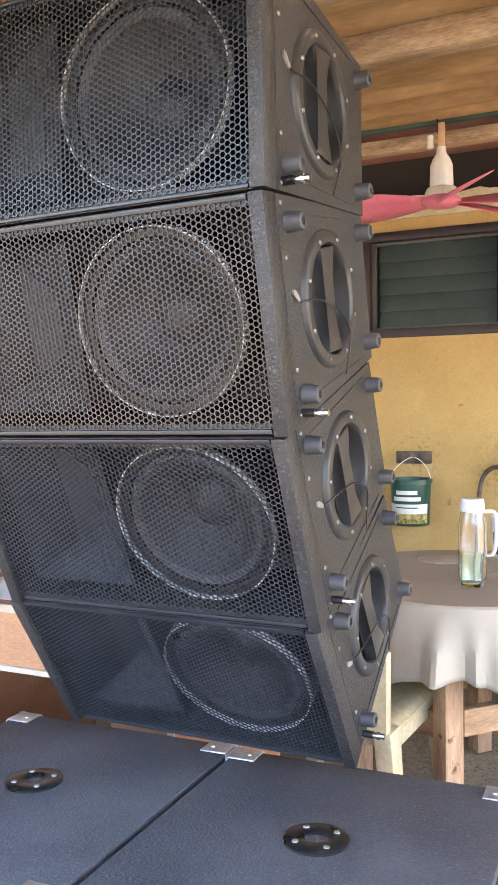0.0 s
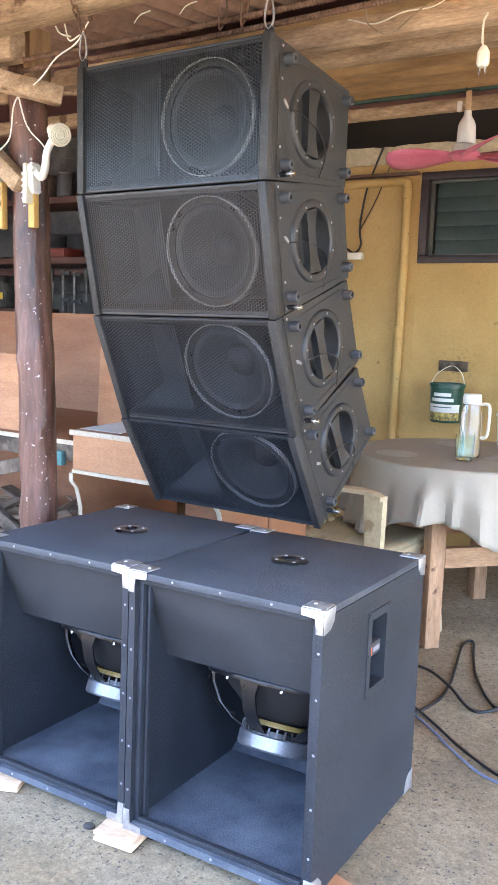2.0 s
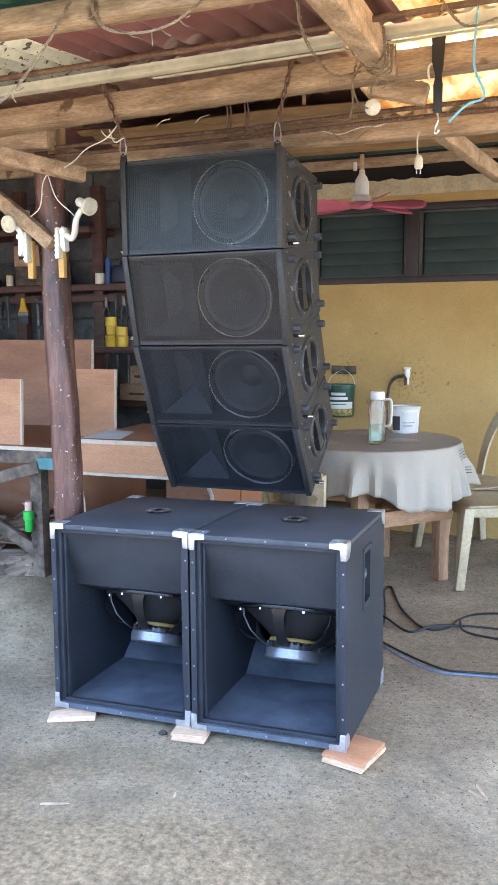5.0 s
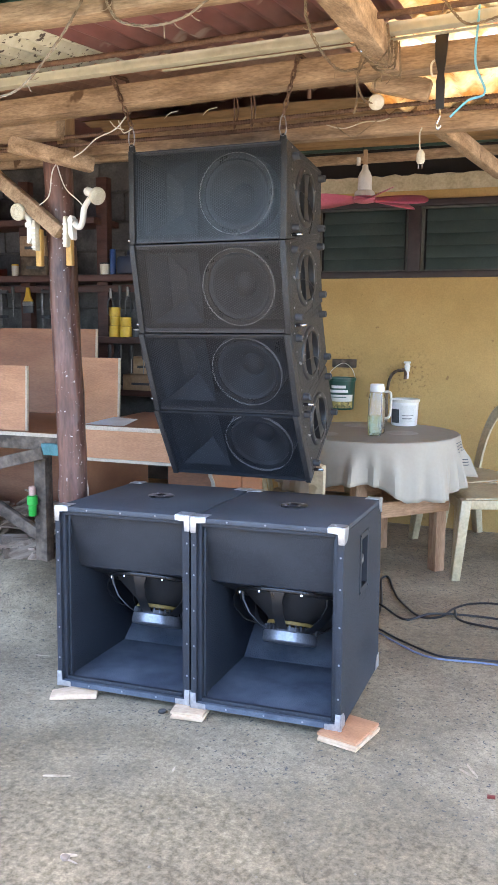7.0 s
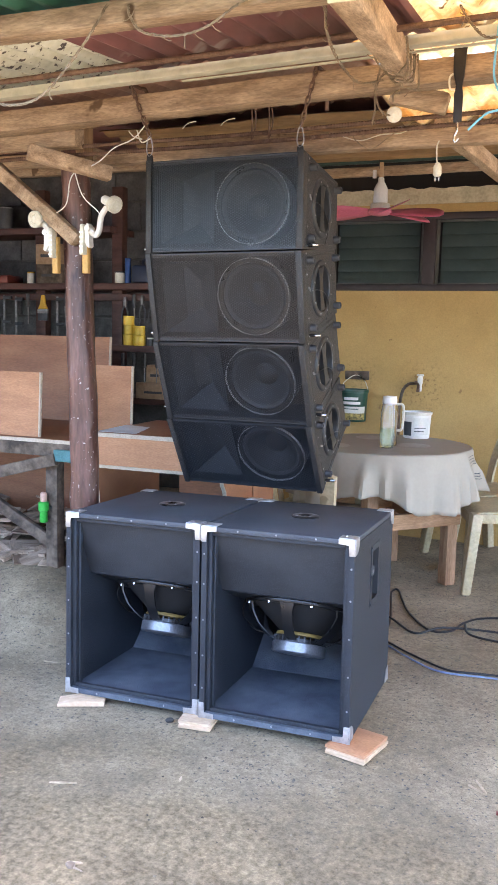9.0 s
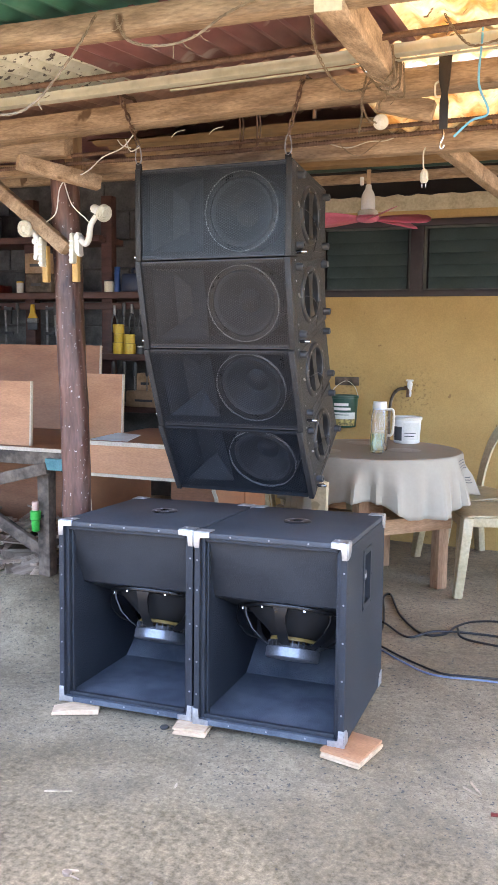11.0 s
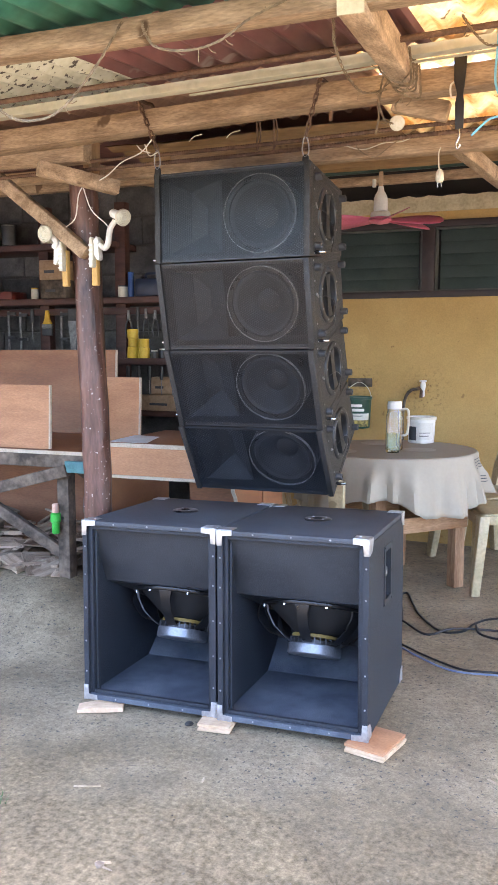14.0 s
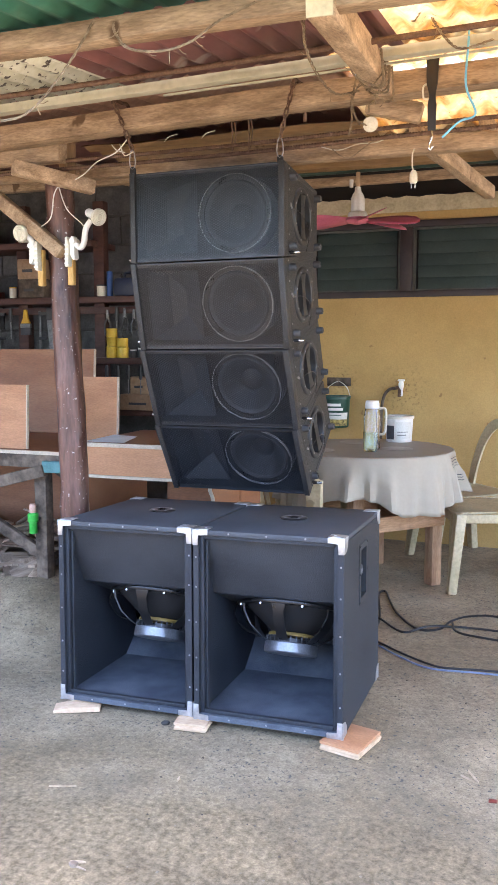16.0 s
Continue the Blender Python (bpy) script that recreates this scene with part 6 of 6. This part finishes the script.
# ---- bench, desk and boards in the workshop ----
gz = 0.18
bench = thing("work_bench", (0, 0, gz), "dirty grey timber workbench with thin plywood top", "workbench")
part("benchtop", box(B(), -3.5, -1.46, 1.52, 2.30, 0.595, 0.610, 0.002), M["ply"], bench)
part("top_edge", box(B(), -3.5, -1.46, 1.515, 1.5195, 0.594, 0.611), M["plyedge"], bench, "pale plywood edge")
part("front_rail", bar(B(), (-3.5, 1.545, 0.562), (-1.47, 1.545, 0.562), 0.045, 0.062), M["greywood"], bench)
part("back_rail", bar(B(), (-3.5, 2.26, 0.562), (-1.47, 2.26, 0.562), 0.045, 0.062), M["greywood"], bench)
for x, y in ((-1.735, 1.56), (-1.735, 2.24), (-3.2, 1.56), (-3.2, 2.24)):
    part("leg", bar(B(), (x, y, -0.02), (x, y, 0.535), 0.062, 0.062, up=(0, 1, 0)), M["greywood"], bench)
part("brace", bar(B(), (-2.45, 1.505, 0.325), (-1.69, 1.505, 0.525), 0.04, 0.055), M["greywood"], bench)
part("brace", bar(B(), (-2.35, 1.60, 0.40), (-1.72, 1.62, 0.06), 0.035, 0.055), M["greywood"], bench)
part("brace", bar(B(), (-2.2, 2.2, 0.50), (-1.5, 2.2, 0.10), 0.035, 0.055), M["greywood"], bench)
part("brace", bar(B(), (-1.735, 1.60, 0.07), (-1.735, 2.2, 0.07), 0.045, 0.055), M["greywood"], bench)
M["tealpaint"] = mat("worn teal paint", (0.05, 0.16, 0.17), (0.10, 0.24, 0.25), 0.7, scale=20)
part("painted_block", box(B(), -1.70, -1.585, 1.495, 1.5195, 0.515, 0.568, 0.003), M["tealpaint"], bench, "offcut with worn teal paint")

desk = thing("plywood_desk", (0, 0, gz), "plywood desk carcass with pale cut edges", "desk")
part("desk_top", box(B(), -1.425, -0.80, 1.375, 1.99, 0.664, 0.678, 0.001), M["ply"], desk)
part("top_edge", box(B(), -1.425, -0.80, 1.368, 1.3745, 0.662, 0.680, 0.001), M["plyedge"], desk, "pale cut edge")
part("apron", box(B(), -1.415, -0.80, 1.378, 1.392, 0.540, 0.6635), M["plyface"], desk)
part("apron_edge", box(B(), -1.415, -0.80, 1.370, 1.396, 0.527, 0.5395, 0.001), M["plyedge"], desk, "pale cut edge")
for x in (-1.425, -0.82):
    part("side_panel", prism(B(), [(1.372, 0.526), (1.99, 0.526), (1.99, -0.02), (1.43, -0.02), (1.42, 0.40), (1.40, 0.47), (1.372, 0.50)], "x", x, x + 0.016), M["ply"], desk)
    part("side_edge", prism(B(), [(1.368, 0.526), (1.3715, 0.526), (1.3715, 0.50), (1.3995, 0.469), (1.4195, 0.399), (1.4295, -0.02), (1.426, -0.02), (1.416, 0.398), (1.396, 0.467), (1.368, 0.498)], "x", x, x + 0.016), M["plyedge"], desk, "pale cut edge")
part("back_panel", box(B(), -1.16, -0.80, 1.70, 1.715, 0.0, 0.50), M["ply"], desk)


def board(name, x0, x1, y, z0, z1, lean, rz, label, edge=True):
    t = thing(name, pose((x0 + x1) / 2, y, z0, lean, 0, rz), label, "board", "plywood boards")
    w, h = x1 - x0, z1 - z0
    part("panel", box(B(), -w / 2, w / 2, -0.008, 0.008, 0.0, h), M["plyface"] if w < 0.4 else M["ply"], t, smooth=False)
    if edge:
        part("cut_edge", box(B(), w / 2, w / 2 + 0.007, -0.008, 0.008, 0.0, h), M["plyedge"], t, "pale cut edge")
    return t


board("plywood_board", -2.115, -1.832, 1.575, 0.7905, 1.093, -3, 0, "small red-brown plywood board standing on the workbench")
board("plywood_board", -1.80, -1.548, 1.94, 0.7905, 1.122, -3, 0, "red-brown plywood board leaning behind the post")
board("plywood_board", -3.9, -1.985, 2.42, 0.20, 1.262, -4, 0, "large red-brown plywood sheet leaning behind the workbench")
board("plywood_board", -3.2, -2.02, 2.66, 0.20, 0.66, -5, 3, "plywood sheet standing below the workbench")
sh = B()
pts = [(-1.415, 1.412), (-1.434, 1.70), (-1.292, 1.66), (-1.227, 1.41)]
prism(sh, pts, "z", 0.8592, 0.8604)
M["paper"] = mat("grey-white paper", (0.58, 0.58, 0.57), (0.68, 0.68, 0.67), 0.8, scale=6, bump=0.05)
solid("paper_sheet", sh, M["paper"], label="loose sheet of paper on the desk", category="paper")
dr = thing("hand_drill", (-2.26, 1.62, gz + 0.611), "blue power tool lying on the workbench", "power tool")
part("body", lathe(B(), [(0, -0.07), (0.020, -0.065), (0.026, 0.0), (0.022, 0.05), (0.010, 0.06), (0.008, 0.09), (0, 0.09)], 14, pose(0, 0, 0.026, 0, 90, 20)), M["blue"], dr)
part("grip", box(B(), -0.05, -0.015, -0.10, 0.0, 0.0, 0.035, 0.008), M["darkgrey"], dr)
part("flex", tube(B(), smooth_line([(-0.05, -0.05, 0.02), (-0.09, -0.02, 0.03), (-0.14, 0.02, 0.07), (-0.22, 0.05, 0.12), (-0.34, 0.06, 0.14)]), 0.004, 6), M["cable"], dr)
M["limegreen"] = mat("bright green plastic", (0.03, 0.40, 0.05), (0.05, 0.50, 0.08), 0.4, scale=8)
gb = thing("green_bottle", (-1.757, 1.500, 0.405), "bright green plastic bottle strapped to a bench leg", "bottle")
part("body", lathe(B(), [(0, 0), (0.016, 0), (0.019, 0.004), (0.019, 0.05), (0.025, 0.056), (0.025, 0.092), (0.017, 0.098), (0, 0.098)], 20), M["limegreen"], gb)
part("cap", lathe(B(), [(0.015, 0.098), (0.016, 0.10), (0.016, 0.135), (0.012, 0.140), (0, 0.140)], 18), mat("pale pink plastic", (0.62, 0.38, 0.30), (0.68, 0.45, 0.36), 0.5), gb, "pale pink cap")
part("strap", box(B(), -0.024, 0.024, 0.010, 0.0285, 0.062, 0.075), M["darkgrey"], gb)

sk = B()
bmesh.ops.create_icosphere(sk, subdivisions=4, radius=1.0)
for v in sk.verts:
    v.co = Vector((v.co.x * 0.17, v.co.y * 0.14, max(-0.6, v.co.z) * 0.17 + 0.102)) * (1 + 0.16 * noise.noise(v.co * 2.2) + 0.05 * noise.noise(v.co * 7))
M["sack"] = mat("dark woven sack", (0.02, 0.02, 0.019), (0.07, 0.065, 0.06), 0.85, scale=14, fine=120, bump=0.6)
solid("dark_sack", sk, M["sack"], (-1.16, 1.55, 0.195), "dark crumpled sack under the plywood desk", "sack")
part("shelf_board", box(B(), -4.30, -3.60, -0.135, 0.20, 1.245, 1.285, 0.004), M["brownpaint"], rack)
bag = thing("tool_bag", (-3.935, 3.30, 1.2855), "black tool bag with a yellow band on a rack shelf", "bag")
bm = prism(B(), [(-0.15, 0.0), (0.15, 0.0), (0.158, 0.10), (0.12, 0.165), (-0.12, 0.165), (-0.158, 0.10)], "y", -0.07, 0.07, 0.012)
part("body", bm, M["sack"], bag)
part("band", box(B(), -0.13, 0.13, -0.0735, -0.0705, 0.055, 0.10, 0.001), M["yellowcan"], bag, "yellow printed band")
part("handle", tube(B(), smooth_line([(-0.08, -0.03, 0.155), (-0.06, -0.03, 0.205), (0.06, -0.03, 0.205), (0.08, -0.03, 0.155)]), 0.008, 8), M["sack"], bag)
strand("thin_wire", [(-0.245, 1.095, 1.972), (-0.24, 1.09, 1.94), (-0.185, 1.085, 1.905), (-0.13, 1.085, 1.935), (-0.10, 1.09, 1.955), (-0.04, 1.095, 1.975)], 0.0018, "twine", "thin tan wire trailing along the tie beam", "wire")
strand("thin_wire", [(-0.29, 1.095, 1.955), (-0.22, 1.09, 1.935), (-0.15, 1.09, 1.950), (-0.09, 1.09, 1.95), (-0.05, 1.095, 1.965)], 0.0018, "offwhite", "thin pale wire trailing along the tie beam", "wire")

M["plysplit"] = mat("weathered pale wood", (0.30, 0.22, 0.14), (0.44, 0.34, 0.23), 0.85, scale=20, bump=0.3, hue=0.3)
# scrap timber pile
pile = thing("scrap_wood_pile", (0, 0, 0), "heap of broken grey and brown wood offcuts on the ground", "wood pile")
rs = random.Random(4)
M["scrap"] = mat("weathered wood offcut", (0.19, 0.125, 0.08), (0.46, 0.36, 0.265), 0.85, scale=7, stretch=(0.7, 3, 3), fine=50, bump=0.5, hue=0.45)
for k in range(190):
    x = rs.uniform(-3.3, -1.78)
    y = rs.uniform(1.50, 2.55)
    hgt = 0.17 * math.exp(-((x + 2.45) / 0.5) ** 2 - ((y - 2.1) / 0.4) ** 2)
    L_, W_, T_ = rs.uniform(0.10, 0.34), rs.uniform(0.02, 0.10), rs.uniform(0.008, 0.02)
    z = ground_z(x, y) + rs.uniform(0.008, 0.02) + hgt * rs.uniform(0.3, 1.0)
    bm = B()
    if k % 3 == 0:
        o = [(-L_ / 2, -W_ / 2), (L_ / 2, -W_ / 2 * rs.uniform(0.3, 1)), (L_ / 2 * rs.uniform(0.6, 1), W_ / 2), (-L_ / 2 * rs.uniform(0.5, 1), W_ / 2 * rs.uniform(0.6, 1.4))]
    else:
        o = [(-L_ / 2, -W_ / 2), (L_ / 2, -W_ / 2), (L_ / 2 - 0.01, W_ / 2), (-L_ / 2, W_ / 2)]
    prism(bm, o, "z", -T_ / 2, T_ / 2)
    part("offcut", bm, M["scrap"], pile, m=pose(x, y, z, rs.uniform(-14, 14), rs.uniform(-14, 14), rs.uniform(0, 360)), smooth=False)

# ---- cables on the ground ----
def floor_cable(pts, r, m, label):
    solid("floor_cable", tube(B(), smooth_line([(x, y, ground_z(x, y) + r + 0.001 + dz) for x, y, dz in pts], 8), r, 8), M[m], label=label, category="cable", group="cables on the ground")


floor_cable([(-0.46, 1.58, 0), (-0.28, 1.68, 0), (-0.215, 1.86, 0), (-0.222, 2.02, 0), (-0.252, 2.18, 0), (-0.30, 2.42, 0), (-0.275, 2.476, 0), (-0.22, 2.30, 0), (-0.154, 2.123, 0), (-0.034, 1.934, 0), (0.06, 1.96, 0), (0.10, 2.09, 0), (0.17, 2.19, 0), (0.30, 2.22, 0), (0.46, 2.1, 0), (0.42, 1.9, 0), (0.244, 1.885, 0.008), (0.14, 1.93, 0.008), (0.11, 2.05, 0.008)], 0.0052, "cable", "thick black cable looped on the concrete")
floor_cable([(-0.60, 2.02, 0.012), (-0.36, 2.08, 0.012), (-0.22, 1.99, 0.012), (-0.086, 1.866, 0), (0.02, 1.95, 0.012), (0.20, 2.02, 0), (0.38, 2.0, 0), (0.7, 1.95, 0)], 0.0052, "cable", "thick black cable looped on the concrete")
floor_cable([(-0.50, 1.85, 0), (-0.30, 1.80, 0), (-0.165, 1.70, 0), (-0.054, 1.602, 0), (0.096, 1.505, 0), (0.185, 1.494, 0), (0.273, 1.509, 0), (0.6, 1.55, 0)], 0.0045, "cable", "black cable lying on the concrete")
M["bluecable"] = mat("grey-blue cable", (0.14, 0.19, 0.32), (0.22, 0.27, 0.38), 0.45, scale=20)
floor_cable([(-0.50, 1.80, 0), (-0.30, 1.76, 0), (-0.16, 1.66, 0), (-0.073, 1.578, 0), (0.078, 1.475, 0), (0.275, 1.480, 0), (0.6, 1.50, 0)], 0.004, "bluecable", "blue-grey cable lying on the concrete")
# loose grit: small faceted stones, thicker towards the dirt edge
rs = random.Random(9)
verts, faces = [], []
OCTA = [(1, 0, 0), (0, 1, 0), (-1, 0, 0), (0, -1, 0), (0, 0, 1)]
for k in range(3600):
    x, y = rs.uniform(-1.9, 1.0), rs.uniform(-0.75, 2.2)
    if noise.noise((x * 1.8, y * 1.8, 5)) + 0.35 * noise.noise((x * 6, y * 6, 2)) + rs.uniform(-0.5, 0.5) < 0.02:
        continue
    size = 0.0014 + 0.0045 * rs.random() ** 3.2
    turn = rs.uniform(0, 6.28)
    base, z = len(verts), ground_z(x, y)
    for u, v, w in OCTA:
        u, v = u * rs.uniform(0.7, 1.3), v * rs.uniform(0.7, 1.3)
        verts.append((x + size * (u * math.cos(turn) - v * math.sin(turn)), y + size * (u * math.sin(turn) + v * math.cos(turn)), z - 0.0005 + size * 0.75 * w * rs.uniform(0.7, 1.2)))
    faces += [(base + i, base + (i + 1) % 4, base + 4) for i in range(4)]
grit = bpy.data.meshes.new("grit")
grit.from_pydata(verts, [], faces)
M["grit"] = mat("mixed grey and brown grit", (0.075, 0.058, 0.040), (0.27, 0.22, 0.15), 0.9, scale=23, fine=90, bump=0.3, mix=(0.40, 0.60))
grit.materials.append(M["grit"])
solid("gravel", grit, None, label="scattered small grit on the concrete", category="gravel", kind="stuff")
for x, y, rz, l in ((-0.80, 0.20, 20, 0.10), (0.32, 0.65, -60, 0.09), (0.31, 0.63, -35, 0.08), (-1.35, 0.95, 8, 0.07), (-0.57, -0.10, 15, 0.05), (-0.5, 0.35, 100, 0.03)):
    solid("wood_splinter", prism(B(), [(-l * 0.4, -0.002), (l * 0.1, -0.004), (l * 0.4, -0.001), (l * 0.35, 0.002), (-l * 0.1, 0.003), (-l * 0.38, 0.002)], "z", 0, 0.004), M["plysplit"], pose(x, y, ground_z(x, y), 0, 0, rz), "thin pale wood splinter on the concrete", "splinter", "splinters")
solid("pebble", lathe(B(), [(0, 0), (0.010, 0.001), (0.013, 0.007), (0.009, 0.013), (0, 0.015)], 9, sx=1.25, sy=0.8), M["sack"], pose(-0.695, 0.675, ground_z(-0.695, 0.675), 0, 0, 30), "dark pebble beside the wood blocks", "pebble")
chip = thing("wood_chip", pose(-0.573, -0.115, ground_z(-0.573, -0.115), 0, 0, -20), "split tan wood chip lying on the dirt", "wood chip")
part("chip_body", prism(B(), [(-0.012, -0.006), (0.004, -0.011), (0.013, -0.002), (0.007, 0.010), (-0.008, 0.008)], "z", 0.0, 0.008, 0.001), M["scrap"], chip)
part("splinter", prism(B(), [(0.010, -0.002), (0.040, 0.004), (0.040, 0.006), (0.009, 0.003)], "z", 0.001, 0.004), M["scrap"], chip)
solid("tile_chip", prism(B(), [(-0.012, -0.006), (0.010, -0.008), (0.013, 0.005), (-0.009, 0.008)], "z", 0, 0.006, 0.001), M["redplastic"], pose(0.381, 0.528, ground_z(0.381, 0.528), 0, 0, 15), "small dull red chip on the concrete", "chip")
# grass tuft at the edge of the dirt
M["grass"] = mat("green grass blades", (0.035, 0.075, 0.018), (0.075, 0.14, 0.035), 0.6, scale=20, bump=0.0)
rs = random.Random(21)
bm = B()
for k in range(70):
    x, y, a = rs.gauss(-1.0, 0.022), rs.gauss(0.022, 0.022), rs.uniform(0, 6.28)
    z, hgt, w = ground_z(x, y), rs.uniform(0.014, 0.034), 0.0012
    dx, dy = math.cos(a), math.sin(a)
    pts = [Vector((x + dx * q * hgt * 0.6, y + dy * q * hgt * 0.6, z + hgt * (q - 0.35 * q * q))) for q in (0.0, 0.5, 1.0)]
    side = Vector((-dy, dx, 0)) * w
    vs = [bm.verts.new(pts[0] - side), bm.verts.new(pts[0] + side), bm.verts.new(pts[1] + side * 0.8), bm.verts.new(pts[1] - side * 0.8), bm.verts.new(pts[2])]
    bm.faces.new(vs[:4])
    bm.faces.new((vs[3], vs[2], vs[4]))
solid("grass", bm, M["grass"], label="small tuft of green grass at the dirt edge", category="grass", kind="stuff")
